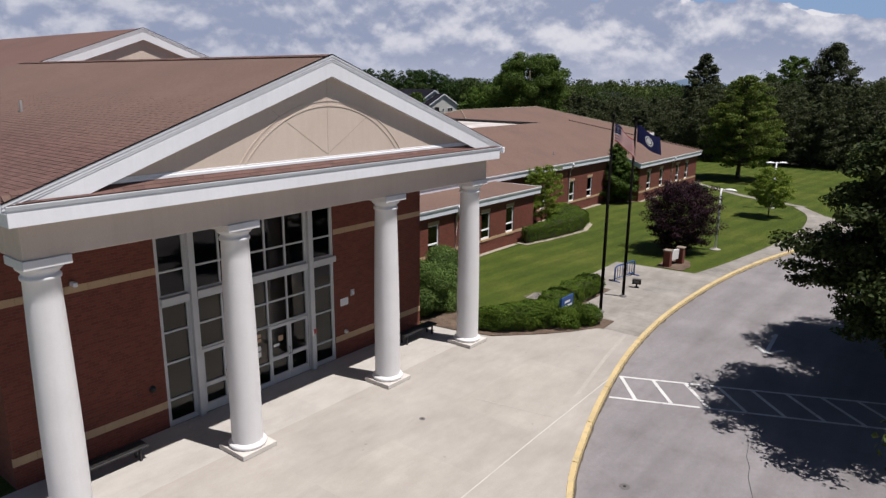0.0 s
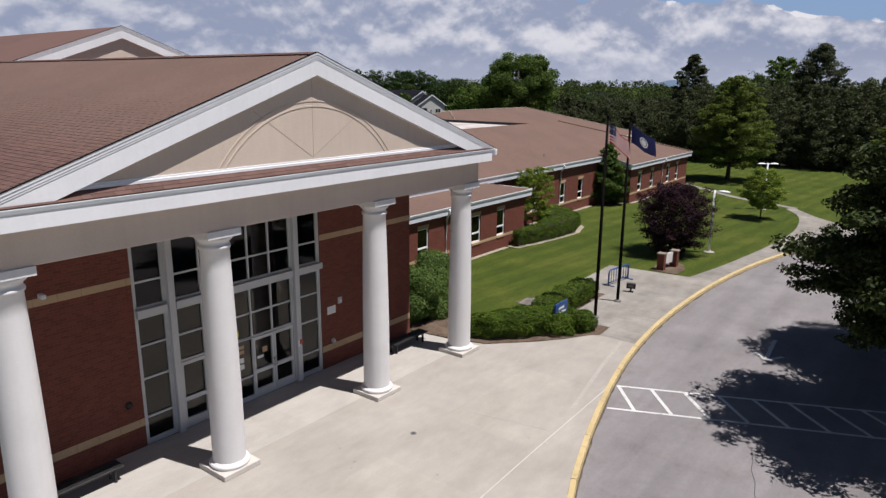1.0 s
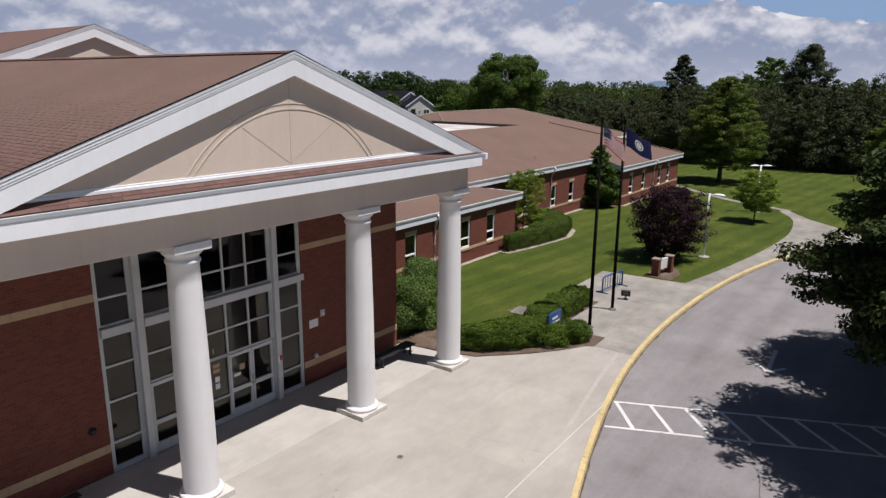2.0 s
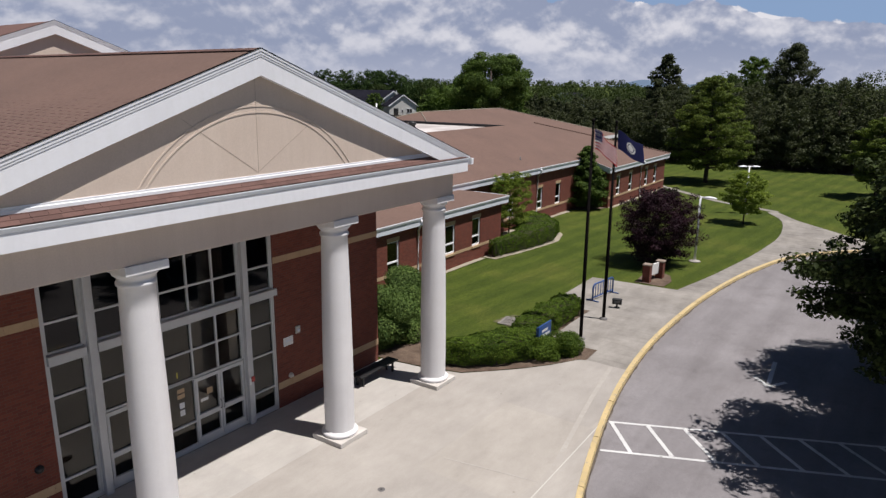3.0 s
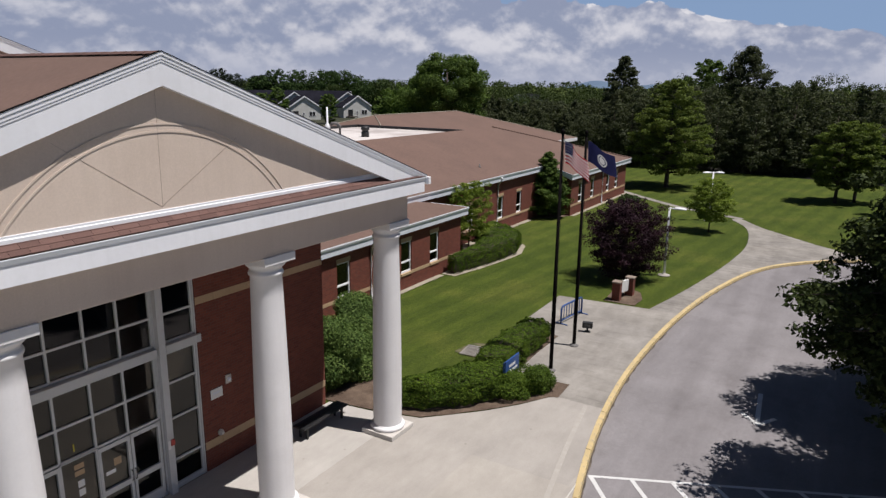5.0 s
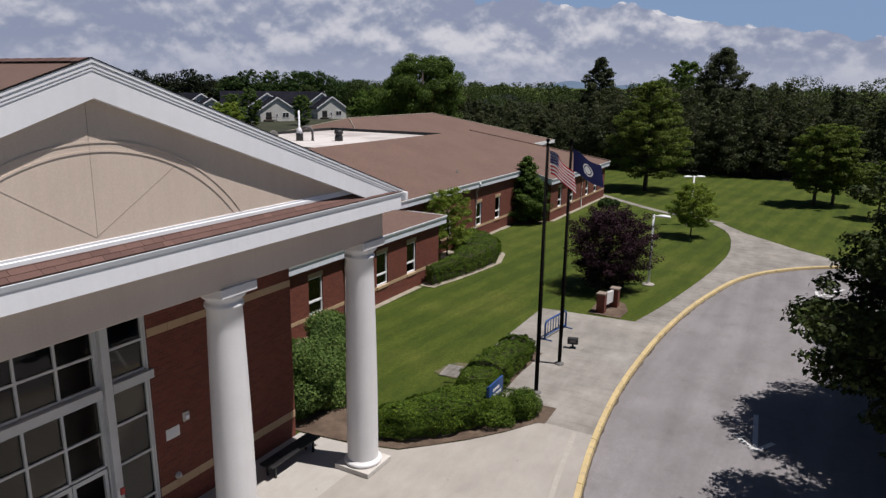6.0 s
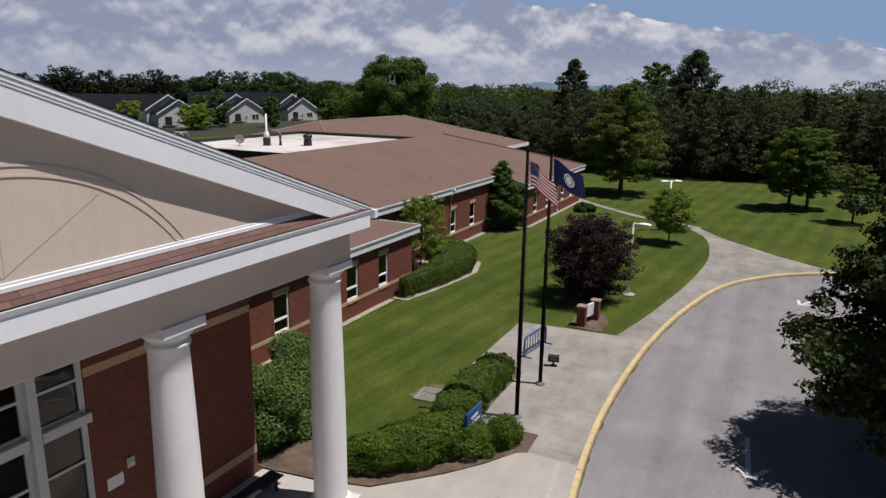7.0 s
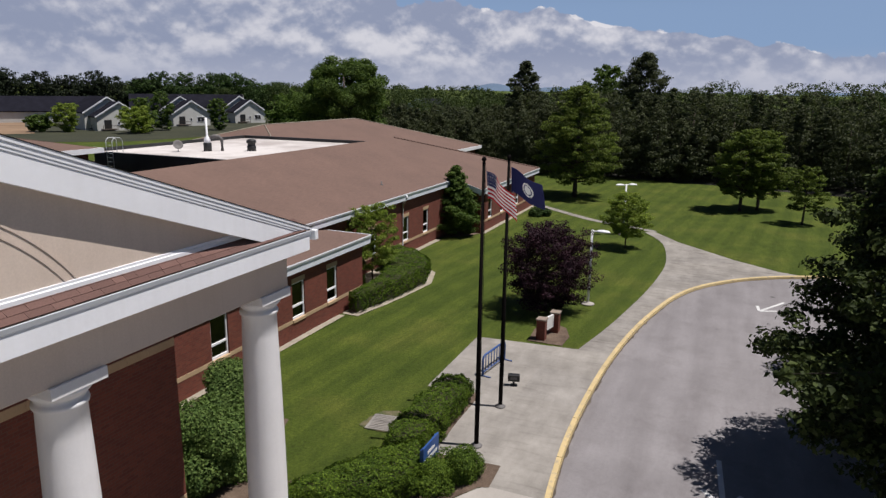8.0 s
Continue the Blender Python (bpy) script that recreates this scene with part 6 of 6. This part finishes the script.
# ---- houses far behind ----
def house(at, turn, w, d, h, rise, label):
    root = thing("house", (0, 0, 0), label, "house", "far houses")
    bm = boxes((-w / 2, w / 2, -d / 2, d / 2, -0.5, h))
    prism(bm, [(-w / 2, -d / 2, h), (w / 2, -d / 2, h), (0, -d / 2, h + rise)], (0, d, 0))
    part("wall", bm, SIDING, root)
    bm = bmesh.new()
    for s in (1, -1):
        prism(bm, [(s * (w / 2 + 0.4), -d / 2 - 0.4, h - 0.25), (0, -d / 2 - 0.4, h + rise + 0.1), (0, -d / 2 - 0.4, h + rise + 0.35), (s * (w / 2 + 0.45), -d / 2 - 0.4, h)], (0, d + 0.8, 0))
    part("roof", bm, DARK_SHINGLE, root)
    bm = bmesh.new()
    for s in (1, -1):
        prism(bm, [(s * (w / 2 + 0.45), -d / 2 - 0.46, h - 0.28), (0, -d / 2 - 0.46, h + rise + 0.05), (0, -d / 2 - 0.46, h + rise + 0.4), (s * (w / 2 + 0.5), -d / 2 - 0.46, h + 0.05)], (0, 0.05, 0))
    part("rake_trim", bm, WHITE, root)
    for x, half, z0, z1 in ((-w * 0.02, 0.35, 1.3, 2.2), (w * 0.24, 1.05, 1.0, 2.5)):
        win = part("window", boxes((x - half, x + half, -d / 2 - 0.06, -d / 2 + 0.02, z0, z1)), WHITE, root)
        panes = 2 if half > 0.5 else 1
        for i in range(panes):
            a = x - half + 0.12 + i * (2 * half - 0.12) / panes
            part("pane", boxes((a, a + (2 * half - 0.12) / panes - 0.12, -d / 2 - 0.08, -d / 2 - 0.062, z0 + 0.12, z1 - 0.12)), BLACK, win)
    part("door", boxes((-w * 0.34, -w * 0.34 + 1.7, -d / 2 - 0.05, -d / 2 + 0.02, 0.5, 2.6)), BLACK, root)
    deck = part("deck", boxes((-w * 0.42, -w * 0.10, -d / 2 - 1.8, -d / 2 - 0.06, 0.3, 0.5)), BARK, root)
    part("rail", boxes((-w * 0.42, -w * 0.10, -d / 2 - 1.8, -d / 2 - 1.72, 1.2, 1.32), (-w * 0.42, -w * 0.42 + 0.08, -d / 2 - 1.8, -d / 2 - 1.72, -0.1, 1.2), (-w * 0.10 - 0.08, -w * 0.10, -d / 2 - 1.8, -d / 2 - 1.72, -0.1, 1.2)), BARK, deck)
    root.matrix_basis = pose(*at, 0, 0, turn)
    return root


TURN_H = 66.0
for (hx, hy), w, d, h, rise in (((-151.5, 137.5), 10.5, 12, 3.4, 3.2), ((-152.0, 162.5), 10.5, 12, 3.4, 3.2), ((-149.0, 184.0), 10.0, 12, 3.4, 3.2)):
    house((hx, hy, 0), TURN_H, w, d, h, rise, "grey sided house with dark gabled roof")
    house((hx - 6.0, hy + 1.6, 0), TURN_H, w * 1.05, 14, 4.2, 3.5, "grey sided house with dark gabled roof behind")
house((-172.0, 186.0, 0), 136.0, 14, 34, 3.4, 4.4, "long grey house row with dark roof")
house((-196.0, 152.0, 0), 140.0, 13, 26, 3.2, 3.8, "long pale house with dark roof")
house((-90.0, 196.0, 0), 10.0, 16, 26, 4.0, 4.0, "far house with brown roof among trees")

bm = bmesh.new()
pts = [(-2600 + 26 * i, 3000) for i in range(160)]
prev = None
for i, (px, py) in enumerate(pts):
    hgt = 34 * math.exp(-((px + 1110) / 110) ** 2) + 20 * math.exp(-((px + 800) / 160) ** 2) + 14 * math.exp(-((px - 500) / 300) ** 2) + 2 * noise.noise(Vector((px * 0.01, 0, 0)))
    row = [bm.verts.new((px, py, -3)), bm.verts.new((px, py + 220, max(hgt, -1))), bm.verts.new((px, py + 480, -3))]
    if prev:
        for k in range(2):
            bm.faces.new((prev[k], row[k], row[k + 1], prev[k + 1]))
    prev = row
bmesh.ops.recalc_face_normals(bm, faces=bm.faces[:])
solo("backdrop", bm, HILL, "horizon hills painted in the blue of distance haze", "hills", kind="structure")


# ---- flagpoles ----
def flagpole(at, height, label):
    root = thing("flagpole", at, label, "flagpole", "flagpoles")
    bm = bmesh.new()
    tube(bm, [(at[0], at[1], 0.02), (at[0], at[1], height * 0.35), (at[0], at[1], height)], [0.075, 0.072, 0.045], 14)
    part("pole", bm, BRONZE, root)
    bm = bmesh.new()
    lathe(bm, [(0.19, 0.0), (0.20, 0.02), (0.17, 0.045), (0.10, 0.07), (0.085, 0.1)], at, 20)
    part("base_collar", bm, VENT_GREY, root, "grey base collar")
    bm = bmesh.new()
    lathe(bm, [(0.02, 0.0), (0.06, 0.02), (0.05, 0.05), (0.025, 0.06), (0.05, 0.09), (0.075, 0.14), (0.05, 0.20), (0.01, 0.225)], (at[0], at[1], height), 14)
    part("finial", bm, BRONZE, root)
    bm = bmesh.new()
    tube(bm, [(at[0] + 0.09, at[1] - 0.03, 1.2), (at[0] + 0.10, at[1] - 0.03, height * 0.6), (at[0] + 0.07, at[1] - 0.02, height - 0.05)], [0.006] * 3, 5)
    part("halyard", bm, BRONZE, root)
    return root


flagpole((-13.42, 29.25, 0.0), 9.15, "tall dark bronze flagpole standing on the concrete court")
flagpole((-13.6, 32.25, 0.0), 8.95, "tall dark bronze flagpole standing on the concrete court")


def cloth(at, across, down, nu, nv, shape, picks):
    """Hanging flag: grid of faces; picks gives each face its material slot."""
    bm = bmesh.new()
    g = [[bm.verts.new(Vector(at) + shape(i / nu, j / nv)) for j in range(nv + 1)] for i in range(nu + 1)]
    for i in range(nu):
        for j in range(nv):
            f = bm.faces.new((g[i][j], g[i + 1][j], g[i + 1][j + 1], g[i][j + 1]))
            f.material_index = picks((i + 0.5) / nu, (j + 0.5) / nv)
            f.smooth = True
    return bm


def flag(at, wave, picks, mats, label):
    bm = cloth(at, 0, 0, 80, 39, wave, picks)
    bmesh.ops.solidify(bm, geom=bm.faces[:], thickness=0.006)
    me = bpy.data.meshes.new("flag")
    bm.to_mesh(me)
    bm.free()
    for m in mats:
        me.materials.append(m)
    ob = new("flag", me)
    return tagged(ob, label, "flag", "flags")


def stripes(u, v):
    if u < 0.4 and v < 7 / 13:
        su, sv = u / 0.4 * 5.5, v / (7 / 13) * 4.5
        return 1 if abs(su % 1 - 0.5) < 0.17 and abs(sv % 1 - 0.5) < 0.17 else 2
    return 0 if int(v * 13) % 2 == 0 else 1


def wave_a(u, v):
    d = Vector((0.62, 0.78, 0)).normalized()
    sag = 0.66 * u ** 1.1
    r = 0.15 * math.sin(7.5 * u + 1.6 * v) * (0.3 + u) + 0.34 * v * (0.25 + 0.75 * u)
    return Vector((d.x * 0.88 * u + d.y * r, d.y * 0.88 * u - d.x * r, -0.78 * v * (1 + 0.05 * u) - sag + 0.06 * math.sin(5 * u)))


def wave_b(u, v):
    d = Vector((0.70, 0.62, 0)).normalized()
    sag = 0.62 * u ** 1.15
    r = 0.10 * math.sin(6.2 * u + 1.2 * v + 0.8) * (0.3 + u) + 0.30 * v * (0.25 + 0.75 * u)
    return Vector((d.x * 1.15 * u + d.y * r, d.y * 1.15 * u - d.x * r, -0.82 * v - sag + 0.05 * math.sin(6 * u + 1)))


def seal(u, v):
    r = math.hypot((u - 0.55) * 1.5, v - 0.5)
    return 1 if r < 0.26 and (r > 0.20 or r < 0.16) else 2


flag((-13.34, 29.25, 8.95), wave_a, stripes, (FLAG_RED, FLAG_WHITE, FLAG_BLUE), "striped red, white and blue flag hanging from its pole")
flag((-13.52, 32.25, 8.72), wave_b, seal, (FLAG_RED, FLAG_WHITE, FLAG_BLUE), "dark blue flag with a round white seal")


# ---- lamps ----
def lamp_post(at, height, heads, label):
    root = thing("lamp_post", at, label, "lamp post", "lamp posts on the lawn")
    bm = bmesh.new()
    tube(bm, [(at[0], at[1], 0.05), (at[0], at[1], height)], [0.08, 0.065], 12)
    part("post", bm, WHITE, root)
    bm = bmesh.new()
    lathe(bm, [(0.36, 0.0), (0.36, 0.03), (0.31, 0.05), (0.12, 0.07), (0.10, 0.12)], at, 18)
    part("footing", bm, CONCRETE, root, "round pale concrete footing")
    for a in heads:
        d = Vector((math.cos(a), math.sin(a), 0))
        n = Vector((-d.y, d.x, 0))
        p = Vector((at[0], at[1], height - 0.06))
        bm = bmesh.new()
        tube(bm, [p, p + d * 0.25], [0.035, 0.035], 8)
        arm = part("arm", bm, WHITE, root)
        bm = bmesh.new()
        rows = []
        for t, w, hh in ((0.22, 0.06, 0.06), (0.30, 0.15, 0.11), (0.55, 0.19, 0.13), (0.80, 0.17, 0.10), (0.92, 0.10, 0.05)):
            rows.append([bm.verts.new(p + d * t + n * (w * math.cos(k * math.pi / 5)) + Vector((0, 0, -0.03 + hh * max(0.0, math.sin(k * math.pi / 5))))) for k in range(6)])
        for r, q in zip(rows, rows[1:]):
            for k in range(5):
                bm.faces.new((r[k], q[k], q[k + 1], r[k + 1])).smooth = True
            bm.faces.new((r[0], r[5], q[5], q[0]))
        bm.faces.new(rows[0])
        bm.faces.new(rows[-1])
        bmesh.ops.recalc_face_normals(bm, faces=bm.faces[:])
        part("lamp_head", bm, WHITE, root, "white rounded lamp head")
    return root


lamp_post((-13.15, 45.9, 0.0), 4.1, [0.1], "white lamp post with one shoebox head on the lawn")
lamp_post((-14.25, 65.3, 0.0), 4.1, [0.65, 0.65 + math.pi], "white lamp post with two heads on the lawn")


# ---- things in the court ----
rack = thing("bike_rack", (-14.95, 35.5, 0.0), "blue painted steel bicycle rack on the concrete", "bike rack")
ra, rb = Vector((-15.1, 34.5, 0)), Vector((-14.83, 36.5, 0))
rd = (rb - ra).normalized()
rn = Vector((-rd.y, rd.x, 0))
for o, top in ((0.0, 0.86),):
    bm = bmesh.new()
    L = (rb - ra).length
    arc = [ra + Vector((0, 0, 0.02)), ra + Vector((0, 0, top - 0.16)), ra + rd * 0.05 + Vector((0, 0, top - 0.05)), ra + rd * 0.16 + Vector((0, 0, top)), rb - rd * 0.16 + Vector((0, 0, top)), rb - rd * 0.05 + Vector((0, 0, top - 0.05)), rb + Vector((0, 0, top - 0.16)), rb + Vector((0, 0, 0.02))]
    tube(bm, arc, [0.045] * len(arc), 10)
    part("hoop", bm, BLUE, rack)
bm = bmesh.new()
tube(bm, [ra + Vector((0, 0, 0.16)), rb + Vector((0, 0, 0.16))], [0.03, 0.03], 8)
part("lower_rail", bm, BLUE, rack)
for i in range(1, 8):
    p = ra.lerp(rb, i / 8)
    bm = bmesh.new()
    tube(bm, [p + Vector((0, 0, 0.16)), p + Vector((0, 0, 0.86))], [0.02, 0.02], 8)
    part("bar", bm, BLUE, rack)
for p in (ra, rb):
    bm = bmesh.new()
    tube(bm, [p - rn * 0.35 + Vector((0, 0, 0.03)), p + rn * 0.35 + Vector((0, 0, 0.03))], [0.03, 0.03], 8)
    part("foot", bm, BLUE, rack)

flood = thing("floodlight", (-13.7, 34.2, 0.0), "black box floodlight on a short post, aimed up", "floodlight")
fm = pose(-13.7, 34.2, 0.0, 0, 0, 195)
part("stand", boxes((-0.04, 0.04, -0.04, 0.04, 0.0, 0.21), (-0.12, 0.12, -0.12, 0.12, 0.0, 0.03)), BLACK, flood, m=fm)
head = part("lamp_box", boxes((-0.23, 0.23, -0.10, 0.12, 0.20, 0.47), bevel=0.02), BLACK, flood, m=fm)
part("lens", boxes((-0.13, 0.13, 0.121, 0.125, 0.28, 0.39)), VENT_GREY, head, "grey glass lens", m=fm)

sign = thing("sign_board", (-14.0, 26.85, 0.0), "blue two-post sign with white lettering in the hedge", "sign")
part("panel", boxes((-14.03, -13.97, 26.32, 27.42, 0.52, 1.26), bevel=0.006), BLUE, sign)
for y in (26.37, 27.37):
    part("post", boxes((-14.09, -14.035, y - 0.04, y + 0.04, -0.05, 1.2)), BLUE, sign)
for z, a, b in ((1.0, 26.6, 27.1), (0.80, 26.42, 27.28)):
    part("lettering", boxes((-13.969, -13.964, a, b, z - 0.05, z + 0.05)), SIGN_WHITE, sign, "white lettering bar")

monument = thing("brick_sign", (-13.8, 40.4, 0.0), "low sign with two brick piers and white panel", "sign")
mp0, mp1 = Vector((-14.05, 39.6)), Vector((-13.72, 40.85))
for p in (mp0, mp1):
    pier = part("pier", boxes((p.x - 0.2, p.x + 0.2, p.y - 0.2, p.y + 0.2, -0.05, 0.95)), BRICK, monument)
    part("cap", boxes((p.x - 0.24, p.x + 0.24, p.y - 0.24, p.y + 0.24, 0.952, 1.03), bevel=0.015), PLINTH_DULL, pier)
d = (mp1 - mp0).normalized()
n = Vector((-d.y, d.x)) * 0.05
a, b = mp0 + d * 0.23, mp1 - d * 0.23
part("panel", solid([(a.x + n.x, a.y + n.y, 0.32), (b.x + n.x, b.y + n.y, 0.32), (b.x - n.x, b.y - n.y, 0.32), (a.x - n.x, a.y - n.y, 0.32)], (0, 0, 0.62)), SIGN_WHITE, monument, "white sign panel")

bed("bed_thin_turf", "thin bare soil round the drain inlet", [(-17.6, 28.9), (-17.2, 28.75), (-16.6, 28.8), (-16.1, 29.0), (-16.15, 29.7), (-16.3, 30.25), (-16.8, 30.4), (-17.3, 30.15), (-17.55, 29.6)], THIN_TURF, 0.006)
drain = thing("drain_inlet", (-16.9, 29.35, 0.0), "flat concrete drain inlet with slotted grate in the lawn", "drain")
dm = pose(-16.9, 29.35, 0.0, 0, 0, 8)
part("rim", boxes((-0.48, 0.48, -0.54, 0.54, -0.04, 0.035), bevel=0.01), WALKWAY, drain, m=dm)
for i in range(9):
    part("grate_bar", boxes((-0.38, 0.38, -0.44 + i * 0.11 - 0.03, -0.44 + i * 0.11 + 0.03, 0.036, 0.05)), WALKWAY, drain, m=dm)


# ---- things on the porch ----
def bench(at, length, label):
    root = thing("bench", at, label, "bench", "porch benches")
    x, y, z = at
    for i in range(4):
        part("slat", boxes((x - 0.24 + i * 0.125, x - 0.24 + i * 0.125 + 0.115, y - length / 2, y + length / 2, 0.40, 0.455), bevel=0.006), BLACK, root)
    for s in (-1, 1):
        yy = y + s * (length / 2 - 0.22)
        part("leg", boxes((x - 0.17, x - 0.11, yy - 0.03, yy + 0.03, 0.0, 0.40), (x + 0.12, x + 0.18, yy - 0.03, yy + 0.03, 0.0, 0.40), (x - 0.17, x + 0.18, yy - 0.03, yy + 0.03, 0.34, 0.399)), BLACK, root)


bench((-17.95, 20.95, 0.0), 2.1, "backless black metal bench before the brick wall")
bench((-17.95, 7.7, 0.0), 2.1, "backless black metal bench before the brick wall")

plate = thing("wall_sign", (XF, 17.7, 2.2), "white notice plate on the brick wall", "sign")
part("panel", boxes((XF + 0.003, XF + 0.02, 17.49, 17.91, 2.11, 2.41), bevel=0.004), SIGN_WHITE, plate)
part("lettering", boxes((XF + 0.021, XF + 0.024, 17.57, 17.83, 2.25, 2.31)), GUTTER, plate, "grey lettering bar")
strobe = thing("wall_alarm", (XF, 18.13, 2.5), "small square pale alarm box on the wall", "alarm")
part("box", boxes((XF + 0.003, XF + 0.05, 18.03, 18.23, 2.42, 2.67), bevel=0.008), PLINTH, strobe)
bm = bmesh.new()
lathe(bm, [(0.06, 0.0), (0.06, 0.03), (0.02, 0.04)], (0, 0, 0), 14)
part("dome", bm, GUTTER, strobe, m=pose(XF + 0.05, 18.13, 2.54, 0, 90, 0))
hydrant = thing("wall_fitting", (XF, 17.74, 1.02), "round pale pipe fitting on the brick wall", "pipe fitting")
bm = bmesh.new()
lathe(bm, [(0.09, 0.0), (0.09, 0.05), (0.06, 0.06), (0.05, 0.12)], (0, 0, 0), 16)
part("cap", bm, PLINTH, hydrant, m=pose(XF, 17.74, 1.02, 0, 90, 0))
outlet = thing("wall_outlet", (XF, 9.65, 1.48), "small dark round pipe outlet in the brick wall", "pipe fitting")
bm = bmesh.new()
lathe(bm, [(0.11, 0.0), (0.11, 0.03), (0.075, 0.04), (0.075, 0.09), (0.03, 0.10)], (0, 0, 0), 16)
part("cap", bm, BLACK, outlet, m=pose(XF + 0.001, 9.65, 1.48, 0, 90, 0))
cam_box = thing("security_camera", (XF, 7.7, 5.25), "small grey security camera on the stone band", "security camera")
part("housing", boxes((XF + 0.013, XF + 0.28, 7.64, 7.76, 5.25, 5.37), bevel=0.02), GUTTER, cam_box)
pull = thing("alarm_pull", (GX1 + 0.17, 16.0, 1.55), "red alarm box on the aluminium mullion", "alarm")
part("box", boxes((GX1 + 0.171, GX1 + 0.22, 16.0, 16.11, 1.45, 1.62), bevel=0.008), RED, pull)
part("plate", boxes((GX1 + 0.171, GX1 + 0.185, 15.92, 15.995, 1.36, 1.60)), SIGN_WHITE, pull)

number = new("door_number", bpy.data.curves.new("door_number", "FONT"))
number.data.body, number.data.size, number.data.extrude = "1", 0.27, 0.002
number.data.materials.append(YELLOW)
number.matrix_world = Matrix.Translation((GX0 + 0.068, 13.52, 2.39)) @ pose(0, 0, 0, 90, 0, 90)
tagged(number, "yellow vinyl number on the glass above the door", "number")
notice = thing("paper_notice", (GX0 + 0.07, 13.6, 1.3), "paper notices taped inside the entrance glass", "notice")
for y, z, w, h, m in ((13.67, 1.51, 0.16, 0.18, SIGN_WHITE), (13.67, 1.28, 0.16, 0.18, SIGN_WHITE), (13.66, 1.80, 0.24, 0.13, BAND), (13.66, 1.97, 0.24, 0.13, BAND)):
    part("sheet", boxes((GX0 + 0.064, GX0 + 0.067, y - w / 2, y + w / 2, z - h / 2, z + h / 2)), m, notice)

door_notice = thing("door_notice", (GX0 + 0.075, 14.5, 1.5), "white and tan paper notices taped on the entrance door", "notice")
for y, z, w, h, m in ((14.42, 1.42, 0.26, 0.10, SIGN_WHITE), (14.62, 1.64, 0.20, 0.20, BAND)):
    part("sheet", boxes((GX0 + 0.072, GX0 + 0.075, y - w / 2, y + w / 2, z - h / 2, z + h / 2)), m, door_notice)

# ---- roof fittings ----
stack = thing("roof_flue", (-43.0, 50.5, 6.36), "white flue pipe with capped duct on the flat roof", "flue")
fs = (-43.7, 51.4, 6.36)
bm = bmesh.new()
lathe(bm, [(0.30, 0.0), (0.30, 0.6), (0.26, 0.65)], fs, 16)
part("curb", bm, BLACK, stack)
bm = bmesh.new()
lathe(bm, [(0.24, 0.62), (0.24, 0.9), (0.15, 1.05), (0.08, 1.15), (0.07, 2.5)], fs, 16)
part("pipe", bm, WHITE, stack)
bm = bmesh.new()
tube(bm, [(-42.9, 52.1, 6.36), (-42.9, 52.1, 7.2), (-43.05, 51.95, 7.45), (-43.3, 51.7, 7.5), (-43.5, 51.55, 7.35)], [0.14] * 5, 12)
part("elbow", bm, VENT_GREY, stack)
hood = thing("roof_vent", (-41.0, 53.2, 6.36), "dark round roof vent on the flat roof", "roof vent")
bm = bmesh.new()
lathe(bm, [(0.34, 0.0), (0.34, 0.4), (0.29, 0.44), (0.29, 0.6), (0.38, 0.62), (0.35, 0.86), (0.14, 0.92)], (-41.0, 53.2, 6.36), 18)
part("hood", bm, BLACK, hood)
dish = thing("satellite_dish", (-45.2, 49.9, 6.4), "grey satellite dish at the flat roof's edge", "satellite dish")
bm = bmesh.new()
lathe(bm, [(0.02, 0.0), (0.2, 0.03), (0.36, 0.11), (0.38, 0.12), (0.36, 0.13), (0.2, 0.05), (0.02, 0.02)], (0, 0, 0), 20)
part("reflector", bm, VENT_GREY, dish, m=pose(-45.2, 49.9, 6.85, 60, 0, 60))
bm = bmesh.new()
tube(bm, [(-45.2, 49.9, 6.36), (-45.2, 49.9, 6.85)], [0.03, 0.03], 8)
part("mast", bm, DRIP, dish)
for x, y in ((-24.66, 9.17),):
    vent = thing("roof_vent_pipe", (x, y, EAVE + (y - Y0) * PITCH), "short grey vent pipe through the shingles", "vent pipe", "vent pipes")
    bm = bmesh.new()
    lathe(bm, [(0.12, -0.06), (0.10, 0.03), (0.05, 0.06), (0.05, 0.36), (0.04, 0.36)], (x, y, EAVE + (y - Y0) * PITCH), 12)
    part("pipe", bm, VENT_GREY, vent)
x, y = -28.5, 51.0
vent = thing("roof_vent_pipe", (x, y, roof_z(x)), "short brown vent pipe through the shingles", "vent pipe", "vent pipes")
bm = bmesh.new()
lathe(bm, [(0.12, -0.06), (0.10, 0.03), (0.05, 0.06), (0.05, 0.24), (0.04, 0.24)], (x, y, roof_z(x)), 12)
part("pipe", bm, VENT_GREY, vent)

ladder = thing("roof_ladder", (-48.5, 45.6, 6.4), "white roof ladder with hooped rails at the roof edge", "ladder")
for o in (0.0, 0.6):
    bm = bmesh.new()
    tube(bm, [(-48.2 + o, 46.1, 5.4), (-48.2 + o, 46.1, 7.3), (-48.2 + o, 46.3, 7.5), (-48.2 + o, 46.8, 7.5), (-48.2 + o, 47.0, 7.3), (-48.2 + o, 47.0, 6.36)], [0.022] * 6, 8)
    part("rail", bm, DRIP, ladder)
for i in range(6):
    bm = bmesh.new()
    tube(bm, [(-48.2, 46.1, 5.5 + i * 0.3), (-47.6, 46.1, 5.5 + i * 0.3)], [0.018, 0.018], 6)
    part("rung", bm, DRIP, ladder)
